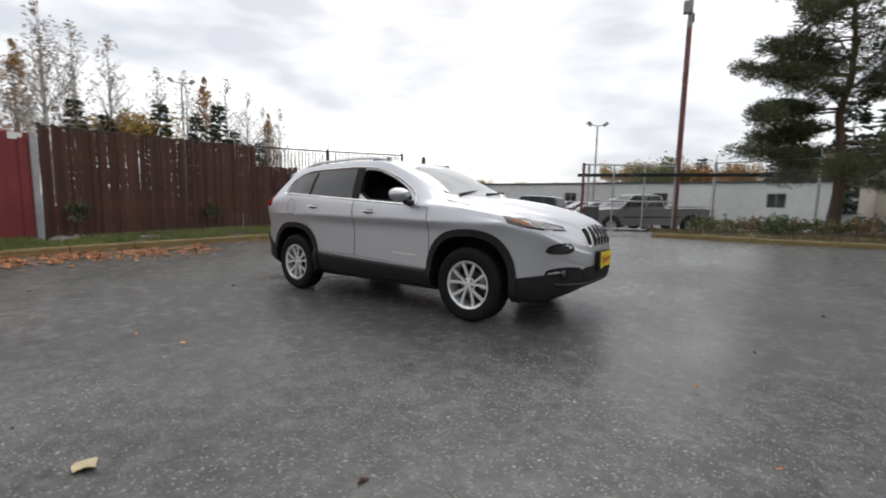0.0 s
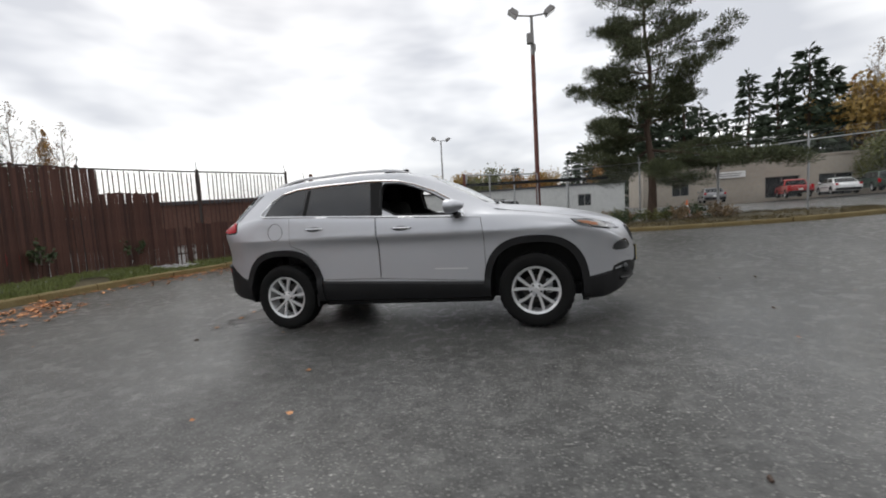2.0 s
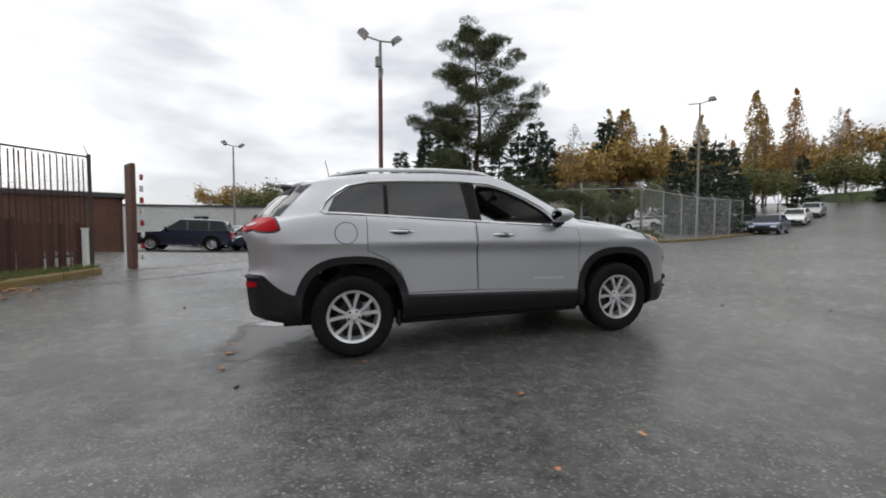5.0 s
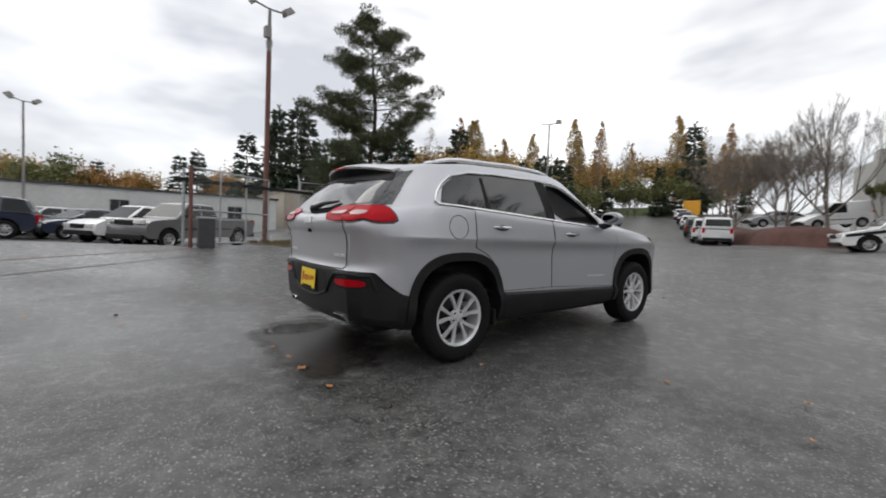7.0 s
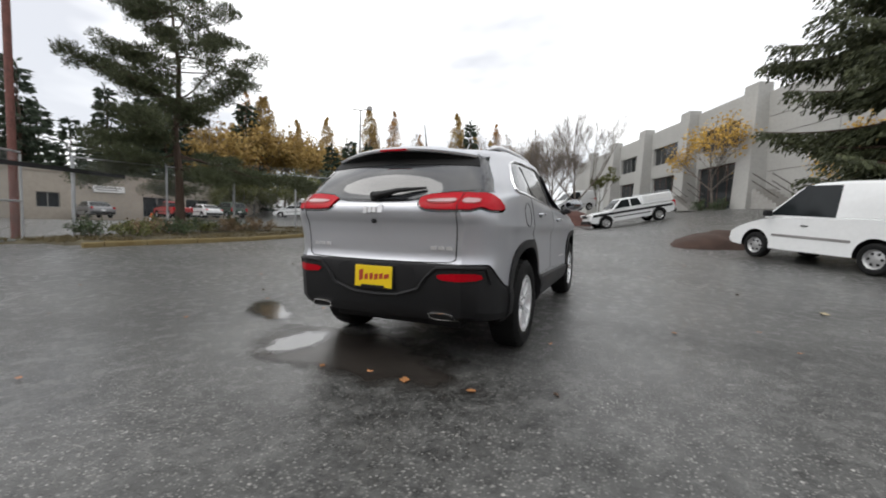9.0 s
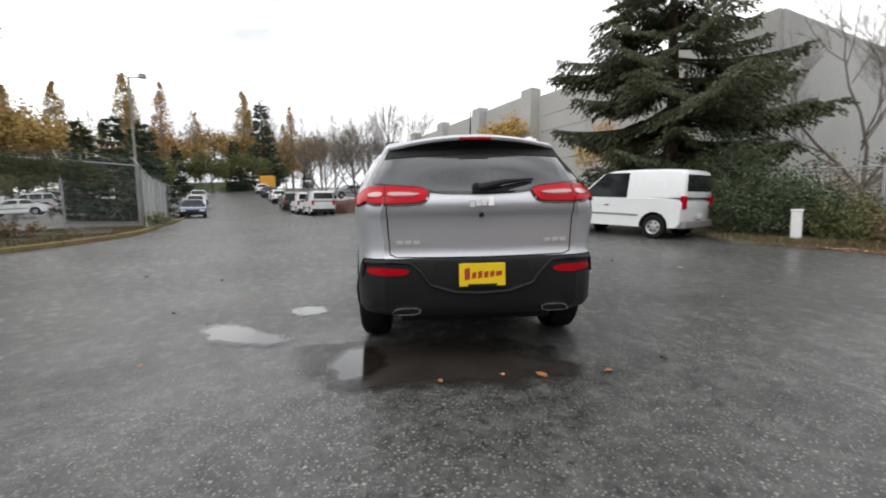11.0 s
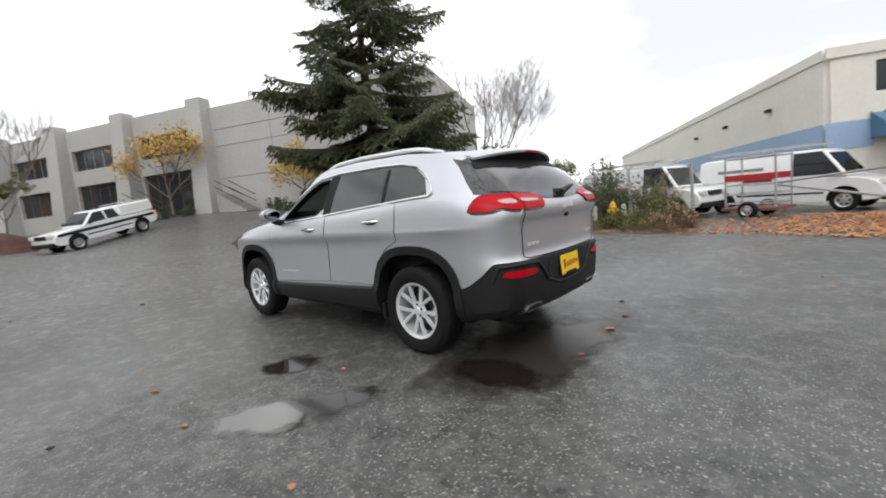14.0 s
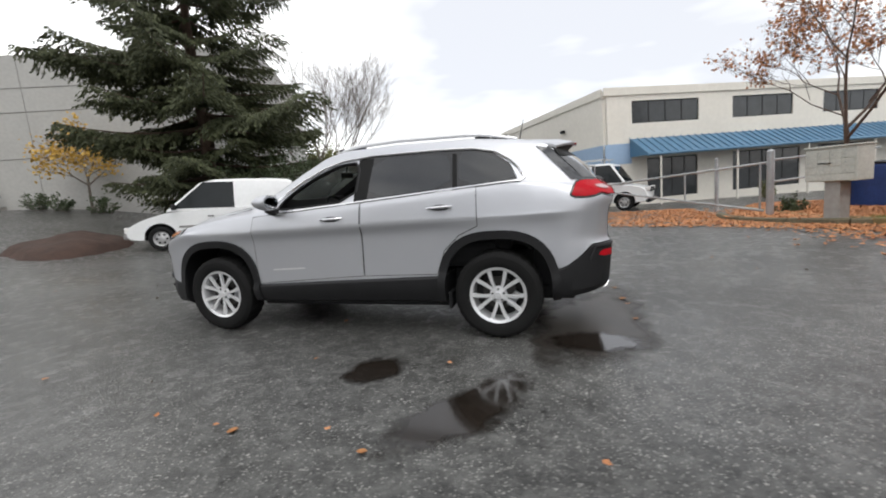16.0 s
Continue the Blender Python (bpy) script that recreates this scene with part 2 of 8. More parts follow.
# ---- materials ----
def asphalt_material():
    """Wet asphalt: dark binder with mottled wear, two sizes of pale stones, and a broken film of water."""
    m = bpy.data.materials.new("asphalt")
    m.use_nodes = True
    n, l = m.node_tree.nodes, m.node_tree.links
    b = n["Principled BSDF"]
    tc = n.new("ShaderNodeTexCoord")

    def noise_at(scale, detail=5.0, rough=0.6):
        t = n.new("ShaderNodeTexNoise")
        t.inputs["Scale"].default_value, t.inputs["Detail"].default_value, t.inputs["Roughness"].default_value = scale, detail, rough
        l.new(tc.outputs["Object"], t.inputs["Vector"])
        return t.outputs["Fac"]

    def ranged(src, a, b_, c, d):
        r = n.new("ShaderNodeMapRange")
        for k, v in (("From Min", a), ("From Max", b_), ("To Min", c), ("To Max", d)):
            r.inputs[k].default_value = v
        l.new(src, r.inputs["Value"])
        return r.outputs[0]

    def math_of(op, x, y):
        k = n.new("ShaderNodeMath")
        k.operation = op
        for i, v in enumerate((x, y)):
            if isinstance(v, (int, float)):
                k.inputs[i].default_value = v
            else:
                l.new(v, k.inputs[i])
        return k.outputs[0]

    def blend(f, x, y):
        k = n.new("ShaderNodeMix")
        k.data_type = "RGBA"
        l.new(f, k.inputs["Factor"])
        for key, v in (("A", x), ("B", y)):
            if isinstance(v, tuple):
                k.inputs[key].default_value = (*v, 1)
            else:
                l.new(v, k.inputs[key])
        return k.outputs["Result"]

    wear = noise_at(0.55, 6.0)
    grain = noise_at(26.0, 6.0, 0.75)
    mottle = noise_at(7.0, 5.0, 0.7)
    binder = blend(ranged(math_of("ADD", math_of("ADD", grain, math_of("MULTIPLY", mottle, 0.8)), math_of("MULTIPLY", wear, 0.6)), 0.98, 1.46, 0.0, 1.0), (0.018, 0.018, 0.017), (0.125, 0.125, 0.119))
    colour = binder
    relief = grain
    for scale, first, reach, lo, hi in ((62.0, 0.42, 0.46, (0.06, 0.059, 0.056), (0.34, 0.335, 0.315)), (30.0, 0.84, 0.32, (0.12, 0.118, 0.112), (0.42, 0.41, 0.385))):
        vo = n.new("ShaderNodeTexVoronoi")
        vo.inputs["Scale"].default_value = scale
        l.new(tc.outputs["Object"], vo.inputs["Vector"])
        sep = n.new("ShaderNodeSeparateColor")
        l.new(vo.outputs["Color"], sep.inputs[0])
        stone = math_of("MULTIPLY", ranged(sep.outputs["Red"], first, first + 0.06, 0.0, 1.0), ranged(vo.outputs["Distance"], reach, reach * 0.7, 0.0, 1.0))
        stone = math_of("MULTIPLY", stone, ranged(wear, 0.36, 0.6, 0.45, 1.0))
        colour = blend(stone, colour, blend(sep.outputs["Green"], lo, hi))
        relief = math_of("ADD", relief, math_of("MULTIPLY", stone, 0.5))
    l.new(colour, b.inputs["Base Color"])
    l.new(ranged(grain, 0.35, 0.65, 0.30, 0.62), b.inputs["Roughness"])
    b.inputs["Specular IOR Level"].default_value = 0.42
    bp = n.new("ShaderNodeBump")
    bp.inputs["Strength"].default_value, bp.inputs["Distance"].default_value = 0.9, 0.006
    l.new(relief, bp.inputs["Height"])
    l.new(bp.outputs[0], b.inputs["Normal"])
    wet = noise_at(0.42, 7.0)
    l.new(ranged(math_of("ADD", wet, math_of("MULTIPLY", mottle, 0.35)), 0.54, 0.82, 0.10, 0.70), b.inputs["Coat Weight"])
    l.new(ranged(mottle, 0.35, 0.65, 0.12, 0.34), b.inputs["Coat Roughness"])
    b.inputs["Coat IOR"].default_value = 1.33
    bp2 = n.new("ShaderNodeBump")
    bp2.inputs["Strength"].default_value, bp2.inputs["Distance"].default_value = 0.22, 0.006
    l.new(relief, bp2.inputs["Height"])
    l.new(bp2.outputs[0], b.inputs["Coat Normal"])
    return m


ASPHALT = asphalt_material()
KERB = material("kerb_paint", (0.30, 0.19, 0.05), rough=0.75, vary=0.5, scale=3.0, fine=40, bump=0.4, tint=(0.26, 0.21, 0.10))
CONCRETE = material("concrete", (0.34, 0.33, 0.31), rough=0.8, vary=0.18, scale=0.5, fine=8, bump=0.15)
TILT_UP = material("tilt_up_concrete", (0.41, 0.405, 0.385), rough=0.85, vary=0.10, scale=0.35, fine=6, bump=0.1)
# darker copy of the tilt-up concrete, shade of recesses painted in
SHADE_CONC = material("shaded_concrete", (0.27, 0.265, 0.25), rough=0.85, vary=0.1, scale=0.4, fine=6)
CREAM = material("cream_paint", (0.72, 0.69, 0.62), rough=0.7, vary=0.06, scale=0.4, fine=5)
BLUE_BAND = material("blue_band_paint", (0.30, 0.42, 0.58), rough=0.7, vary=0.06, scale=0.4, fine=5)
BLUE_METAL = material("blue_awning_metal", (0.085, 0.19, 0.30), rough=0.45, vary=0.1, scale=0.8, fine=9)
GRASS_SOIL = material("verge_soil", (0.10, 0.085, 0.05), rough=0.95, vary=0.4, scale=2.5, fine=30, bump=0.6)
DRY_GRASS = material("dry_grass_blades", (0.15, 0.13, 0.055), rough=0.8, vary=0.45, scale=1.5, fine=8, per_island=0.6, tint=(0.20, 0.15, 0.07))
GRASS = material("grass_blades", (0.16, 0.19, 0.055), rough=0.7, vary=0.45, scale=1.5, fine=8, per_island=0.5)
RED_MULCH = material("red_bark_mulch", (0.085, 0.038, 0.030), rough=0.95, vary=0.5, scale=1.5, fine=20, bump=0.8, tint=(0.13, 0.062, 0.05))
MULCH = material("bark_mulch", (0.055, 0.032, 0.024), rough=0.95, vary=0.5, scale=3, fine=40, bump=0.8)
LEAF = material("fallen_leaf", (0.58, 0.18, 0.06), rough=0.7, vary=0.55, scale=1, fine=5, per_island=0.8, tint=(0.72, 0.36, 0.16))
SLAT = material("weathered_brown_slat", (0.055, 0.024, 0.019), tint=(0.12, 0.052, 0.037), rough=0.8, vary=0.5, scale=2.0, fine=14, bump=0.3, stretch=(6, 6, 0.6), per_object=0.7)
STEEL = material("galvanised_steel", (0.42, 0.43, 0.44), rough=0.5, metal=0.7, vary=0.2, scale=3, fine=30)
WIRE = material("chain_link_wire", (0.33, 0.34, 0.34), rough=0.6, metal=0.5, vary=0.1)
WIRE_DARK = material("dark_wire", (0.07, 0.06, 0.055), rough=0.7, metal=0.2, vary=0.1)
RUST = material("rusty_red_paint", (0.16, 0.065, 0.052), rough=0.75, vary=0.4, scale=2, fine=20)
POLE_GREY = material("pole_grey_paint", (0.23, 0.22, 0.215), rough=0.65, vary=0.2, scale=2, fine=20)
MAROON = material("maroon_steel_paint", (0.20, 0.030, 0.035), rough=0.6, vary=0.25, scale=1.2, fine=20)
WHITE = material("white_paint", (0.80, 0.80, 0.79), rough=0.4, vary=0.05, scale=1.5, fine=12)
WHITE_CAR = material("white_car_paint", (0.78, 0.79, 0.79), rough=0.25, vary=0.04, scale=1.5, fine=12, coat=0.6)
GREY_CAR = material("pewter_car_paint", (0.20, 0.20, 0.205), rough=0.3, metal=0.4, vary=0.06, coat=0.6)
SILVER_CAR = material("silver_car_paint", (0.45, 0.46, 0.47), rough=0.3, metal=0.5, vary=0.05, coat=0.6)
NAVY_CAR = material("navy_car_paint", (0.02, 0.028, 0.055), rough=0.25, vary=0.1, coat=0.8)
BLUE_CAR = material("blue_car_paint", (0.03, 0.06, 0.16), rough=0.25, vary=0.1, coat=0.8)
RED_CAR = material("red_car_paint", (0.42, 0.03, 0.03), rough=0.3, vary=0.1, coat=0.7)
GREEN_CAR = material("dark_green_paint", (0.04, 0.07, 0.05), rough=0.3, vary=0.1, coat=0.6)
YELLOW = material("yellow_orange_paint", (0.75, 0.36, 0.03), rough=0.5, vary=0.1)
BLACK_PLASTIC = material("black_plastic", (0.013, 0.013, 0.014), rough=0.55, spec=0.3, vary=0.15, scale=5, fine=90, bump=0.05)
RUBBER = material("tyre_rubber", (0.010, 0.010, 0.010), rough=0.75, spec=0.2, vary=0.2, scale=8, fine=60)
ALLOY = material("alloy_rim", (0.86, 0.87, 0.88), rough=0.26, metal=0.55, vary=0.05)
STEEL_RIM = material("plain_steel_rim", (0.5, 0.5, 0.5), rough=0.4, metal=0.7, vary=0.1)
DARK_GLASS = material("tinted_glass", (0.026, 0.028, 0.031), rough=0.05, vary=0.1, spec=0.62, coat=0.1)
PANE = material("dark_window_pane", (0.03, 0.034, 0.037), rough=0.06, vary=0.3, scale=0.6, fine=3)
RED_LENS = material("red_lamp_lens", (0.42, 0.004, 0.012), rough=0.16, vary=0.15, spec=0.14)
CLEAR_LENS = material("clear_lamp_lens", (0.75, 0.74, 0.72), rough=0.1, vary=0.1, coat=0.5)
AMBER_LENS = material("amber_lens", (0.50, 0.20, 0.09), rough=0.15, vary=0.1)
BROWN_WALL = material("brown_board", (0.12, 0.055, 0.038), rough=0.8, vary=0.35, scale=1.2, fine=10)
TAN_WALL = material("tan_wall", (0.36, 0.32, 0.27), rough=0.85, vary=0.12, scale=0.3, fine=4)
PALE_WALL = material("pale_block_wall", (0.55, 0.56, 0.55), rough=0.85, vary=0.12, scale=0.3, fine=4)
ROOF_DARK = material("dark_roof", (0.06, 0.06, 0.065), rough=0.8, vary=0.2)

# ---- ground ----
def axis_steps():
    near = list(np.arange(-16, 16.01, 0.5))
    far, d, s = [], 16.0, 0.8
    while d < 900:
        d += s
        s *= 1.16
        far.append(d)
    return [-v for v in reversed(far)] + near + far


def build_ground():
    ax = axis_steps()
    n = len(ax)
    m = Mesh()
    vs = [(x, y, gz(x, y)) for y in ax for x in ax]
    fs = [(j * n + i, j * n + i + 1, (j + 1) * n + i + 1, (j + 1) * n + i) for j in range(n - 1) for i in range(n - 1)]
    m.add(vs, fs)
    solo("ground", m.data("ground", smooth=True, fix=False), ASPHALT, "wet dark grey asphalt lot with pale stones", "ground", kind="structure")


build_ground()


def polyline(pts, step):
    """Evenly spaced points along a polyline, with the heading at each."""
    out = []
    for (x0, y0), (x1, y1) in zip(pts, pts[1:]):
        d = math.hypot(x1 - x0, y1 - y0)
        k = max(1, round(d / step))
        out += [(x0 + (x1 - x0) * i / k, y0 + (y1 - y0) * i / k) for i in range(k)]
    return out + [pts[-1]]


def smooth_line(pts, rounds=2):
    for _ in range(rounds):
        q = [pts[0]]
        for a, b in zip(pts, pts[1:]):
            q += [(0.75 * a[0] + 0.25 * b[0], 0.75 * a[1] + 0.25 * b[1]), (0.25 * a[0] + 0.75 * b[0], 0.25 * a[1] + 0.75 * b[1])]
        pts = q + [pts[-1]]
    return pts


def build_kerb(name, pts, label, width=0.16, height=0.13, mat=KERB):
    """A kerb of cast stones, each about 1.2 m long, with worn rounded tops."""
    line = polyline(smooth_line(pts), 0.4)
    par = thing(name, label, "kerb", kind="structure")
    rng = random.Random(len(pts) * 7 + int(abs(pts[0][0]) * 10))
    i = 0
    while i < len(line) - 1:
        seg = line[i:i + 4]
        if len(seg) < 2:
            break
        rings = []
        dz = rng.uniform(-0.012, 0.012)
        for k, (x, y) in enumerate(seg):
            a, b = seg[max(k - 1, 0)], seg[min(k + 1, len(seg) - 1)]
            dx, dy = b[0] - a[0], b[1] - a[1]
            d = math.hypot(dx, dy) or 1
            nx, ny = -dy / d, dx / d
            gap = 0.008 if k == 0 else (-0.008 if k == len(seg) - 1 else 0)
            x, y = x + dx / d * gap, y + dy / d * gap
            z = gz(x, y)
            h = height + dz + rng.uniform(-0.006, 0.006)
            w = width / 2
            rings.append([(x + nx * o, y + ny * o, z + v) for o, v in
                          ((-w, -0.1), (-w, h * 0.8), (-w * 0.75, h), (w * 0.75, h), (w, h * 0.8), (w, -0.1))])
        mm = Mesh().loft(rings)
        part("kerb_stone", mm, mat, par)
        i += 3


KERB_W = [(-7.6, -12), (-7.5, -5), (-7.55, 0), (-7.4, 2.4), (-6.95, 4.2), (-6.4, 5.7), (-6.25, 6.4)]
KERB_N = [(0.9, 10.3), (2.0, 10.15), (3.6, 9.75), (5.8, 9.4), (8.6, 9.4), (11.2, 10.2), (16, 12.6), (24, 16.2), (34, 20.5)]
build_kerb("kerb_west", KERB_W, "worn yellowish concrete kerb with leaves against it")
build_kerb("kerb_north", KERB_N, "worn yellow painted concrete kerb round the pine bed")


def build_bed(name, outline, rise, mat, label, bump=0.05, kind="structure", seed=3, cell=0.35):
    """A planted or littered bed: a draped sheet inside an outline, humped towards its middle."""
    xs, ys = [p[0] for p in outline], [p[1] for p in outline]

    def inside(x, y):
        c = False
        for (x0, y0), (x1, y1) in zip(outline, outline[1:] + outline[:1]):
            if (y0 > y) != (y1 > y) and x < (x1 - x0) * (y - y0) / (y1 - y0) + x0:
                c = not c
        return c

    def edge(x, y):
        best = 1e9
        for (x0, y0), (x1, y1) in zip(outline, outline[1:] + outline[:1]):
            dx, dy = x1 - x0, y1 - y0
            t = min(max(((x - x0) * dx + (y - y0) * dy) / (dx * dx + dy * dy + 1e-9), 0), 1)
            best = min(best, math.hypot(x - x0 - t * dx, y - y0 - t * dy))
        return best

    nx, ny = int((max(xs) - min(xs)) / cell) + 2, int((max(ys) - min(ys)) / cell) + 2
    idx, m, vs, fs = {}, Mesh(), [], []
    for j in range(ny + 1):
        for i in range(nx + 1):
            x, y = min(xs) + i * cell, min(ys) + j * cell
            if not inside(x, y):
                continue
            e = edge(x, y)
            h = rise * (1 - math.exp(-e / 0.8)) + bump * noise.noise(Vector((x * 1.3, y * 1.3, seed))) * min(e, 1)
            idx[i, j] = len(vs)
            vs.append((x, y, gz(x, y) + 0.006 + max(h, 0)))
    # the rim dives under the paving
    for (i, j), k in idx.items():
        if any((i + a, j + b) not in idx for a in (-1, 0, 1) for b in (-1, 0, 1)):
            x, y, z = vs[k]
            vs[k] = (x, y, gz(x, y) - (min(0.02 + 0.35 * cell, 0.7) if cell > 0.24 or rise > 0.2 else 0.004))
    for (i, j), k in list(idx.items()):
        if all((i + a, j + b) in idx for a, b in ((1, 0), (0, 1), (1, 1))):
            fs.append((k, idx[i + 1, j], idx[i + 1, j + 1], idx[i, j + 1]))
    m.add(vs, fs)
    ob = solo(name, m.data(name, smooth=True, fix=False), mat, label, "ground", kind=kind)
    return ob, inside, edge


# ---- chain-link and slat fences ----
def chain_panel(p0, p1, z0, z1, mat, parent, cell=0.075, r=0.0022, top=None):
    """Diagonal wires between two posts, as thin three-sided rods."""
    dx, dy = p1[0] - p0[0], p1[1] - p0[1]
    L, H = math.hypot(dx, dy), z1 - z0
    ux, uy = dx / L, dy / L
    m = Mesh()
    vs, fs = [], []
    k = -H
    while k < L:
        for sgn in (1, -1):
            a0, a1 = max(k, 0), min(k + H, L)
            if a1 <= a0:
                continue
            h0, h1 = a0 - k, a1 - k
            if sgn < 0:
                h0, h1 = H - h0, H - h1
            n = len(vs)
            for a, h in ((a0, h0), (a1, h1)):
                g = gz(p0[0] + ux * a, p0[1] + uy * a)
                for c in (0, 1, 2):
                    t = c * 2.094
                    vs.append((p0[0] + ux * a - uy * r * math.cos(t), p0[1] + uy * a + ux * r * math.cos(t), g + z0 + h + r * math.sin(t)))
            fs += [(n, n + 1, n + 4, n + 3), (n + 1, n + 2, n + 5, n + 4), (n + 2, n, n + 3, n + 5)]
        k += cell
    m.add(vs, fs)
    part("chain_mesh", m.data("chain_mesh", fix=False), mat, parent)


def chain_fence(name, pts, height, label, post_every=3.0, rail=True, wire=WIRE, pole=STEEL, barb=True, lift=0.0, post_r=0.035, cell=0.075, r=0.0022):
    f = thing(name, label, "fence", kind="structure")
    for a, b in zip(pts, pts[1:]):
        L = math.hypot(b[0] - a[0], b[1] - a[1])
        k = max(1, round(L / post_every))
        q = [(a[0] + (b[0] - a[0]) * i / k, a[1] + (b[1] - a[1]) * i / k) for i in range(k + 1)]
        ux, uy = (b[0] - a[0]) / L, (b[1] - a[1]) / L
        for i, (x, y) in enumerate(q):
            if i == 0 and a != pts[0]:
                continue
            z = gz(x, y)
            part("post", Mesh().tube([(x, y, z - 0.2), (x, y, z + height + 0.05)], post_r * (1.5 if i in (0, k) else 1), 8), pole, f)
            if barb:
                part("barb_arm", Mesh().tube([(x, y, z + height), (x - uy * 0.25, y + ux * 0.25, z + height + 0.32)], 0.016, 6), pole, f)
        for p, s in zip(q, q[1:]):
            if rail:
                part("top_rail", Mesh().tube([(*p, gz(*p) + height), (*s, gz(*s) + height)], 0.022, 6), pole, f)
            chain_panel(p, s, 0.04 + lift, height, wire, f, cell, r)
        if barb:
            for j in (0.35, 0.7, 1.0):
                o = 0.25 * j
                part("barbed_wire", Mesh().tube([(p[0] - uy * o, p[1] + ux * o, gz(*p) + height + 0.32 * j) for p in q], 0.004, 3), wire, f)
    return f

# ---- fences in place ----
FENCE_N = [(2.2, 13.4), (7.7, 13.4), (12.4, 11.2)]
chain_fence("fence_north", FENCE_N, 2.5, "galvanised chain-link fence behind the pine", 2.6)
FENCE_NE = [(12.4, 11.2), (20, 15.2), (29, 19.4)]
chain_fence("fence_north_east", FENCE_NE, 2.5, "galvanised chain-link fence along the road", 3.0)
FENCE_S = [(9.0, -9.6), (4.6, -10.9), (1.2, -12.6), (-0.6, -13.4)]
chain_fence("fence_south", FENCE_S, 1.9, "low chain-link fence hidden in brambles", 3.0, barb=False)


def build_slat_fence():
    """West fence: brown slats before a chain-link frame; full height in one stretch, patchy in the other."""
    a, b, c = (-9.3, -1.9), (-9.15, 2.6), (-6.55, 6.9)
    f = thing("fence_west", "brown weathered wooden slat fence on chain-link posts, patchy beyond its bend", "fence", kind="structure")
    rng = random.Random(11)
    slat = {}
    for h in (2.48, 2.44, 2.40, 1.88, 1.04, 0.95):
        slat[h] = Mesh().box((0, 0, h / 2), (0.068, 0.010, h)).data("slat", fix=False)
    thin = Mesh().box((0, 0, 1.2), (0.026, 0.007, 2.4)).data("thin_slat", fix=False)

    def run(p, q, step, pick):
        L = math.hypot(q[0] - p[0], q[1] - p[1])
        ang = math.atan2(q[1] - p[1], q[0] - p[0])
        k = int(L / step)
        for i in range(k):
            s = (i + 0.5) * step
            me = pick(s, L)
            if me is None:
                continue
            x, y = p[0] + (q[0] - p[0]) * s / L, p[1] + (q[1] - p[1]) * s / L
            o = part("slat", me, SLAT, f)
            off = rng.uniform(-0.012, 0.012)
            o.matrix_basis = Matrix.Translation((x - math.sin(ang) * off, y + math.cos(ang) * off, gz(x, y) + 0.1 + rng.uniform(-0.03, 0.03))) @ pose(
                0, 0, 0, rng.uniform(-0.5, 0.5), rng.uniform(-0.4, 0.4), math.degrees(ang) + rng.uniform(-5, 5))

    def dense(s, L):
        if rng.random() < 0.004:
            return None
        return slat[rng.choice((2.48, 2.48, 2.44, 2.40))]

    run(a, b, 0.072, dense)

    def patchy(s, L):
        if s < 0.36:
            return slat[2.44]
        if s < 1.58:
            return slat[1.88]
        if s < 2.38:
            return slat[0.95] if rng.random() < 0.5 else None
        if s < 3.78:
            return slat[1.04]
        return slat[0.95] if rng.random() < 0.75 else None

    run(b, c, 0.072, patchy)
    run(b, c, 0.105, lambda s, L: thin if s > 0.1 and rng.random() < 0.93 else None)
    for p, q, n in ((a, b, 2), (b, c, 2)):
        pts = [(p[0] + (q[0] - p[0]) * i / n, p[1] + (q[1] - p[1]) * i / n) for i in range(n + 1)]
        for x, y in pts:
            z = gz(x, y)
            part("post", Mesh().tube([(x - 0.04, y + 0.05, z - 0.2), (x - 0.04, y + 0.05, z + 2.62)], 0.04, 8), WIRE_DARK, f)
            part("barb_arm", Mesh().tube([(x - 0.04, y + 0.05, z + 2.58), (x - 0.2, y + 0.2, z + 2.85)], 0.015, 6), STEEL, f)
        for x0, x1 in zip(pts, pts[1:]):
            chain_panel((x0[0] - 0.03, x0[1] + 0.03), (x1[0] - 0.03, x1[1] + 0.03), 0.05, 2.55, WIRE_DARK, f, 0.085, 0.0042)
            for h in (0.35, 2.56):
                part("rail", Mesh().tube([(x0[0] - 0.05, x0[1] + 0.05, gz(*x0) + h), (x1[0] - 0.05, x1[1] + 0.05, gz(*x1) + h)], 0.022, 6), WIRE_DARK, f)


build_slat_fence()


# ---- buildings ----
def wall_between(name, p, q, z0, z1, thick, mat, parent, openings=(), label=""):
    """A wall from p to q with real openings (start, end, low, high), measured along the wall."""
    L = math.hypot(q[0] - p[0], q[1] - p[1])
    ang = math.atan2(q[1] - p[1], q[0] - p[0])
    cuts_s = sorted({0, L, *[o[0] for o in openings], *[o[1] for o in openings]})
    cuts_z = sorted({z0, z1, *[o[2] for o in openings], *[o[3] for o in openings]})
    m = Mesh()
    for s0, s1 in zip(cuts_s, cuts_s[1:]):
        for h0, h1 in zip(cuts_z, cuts_z[1:]):
            sm, hm = (s0 + s1) / 2, (h0 + h1) / 2
            if any(o[0] < sm < o[1] and o[2] < hm < o[3] for o in openings):
                continue
            m.box((sm, 0, hm), (s1 - s0, thick, h1 - h0))
    ob = part(name, m.data(name, fix=True), mat, parent, label)
    ob.matrix_basis = Matrix.Translation((p[0], p[1], 0)) @ pose(0, 0, 0, 0, 0, math.degrees(ang))
    return ob


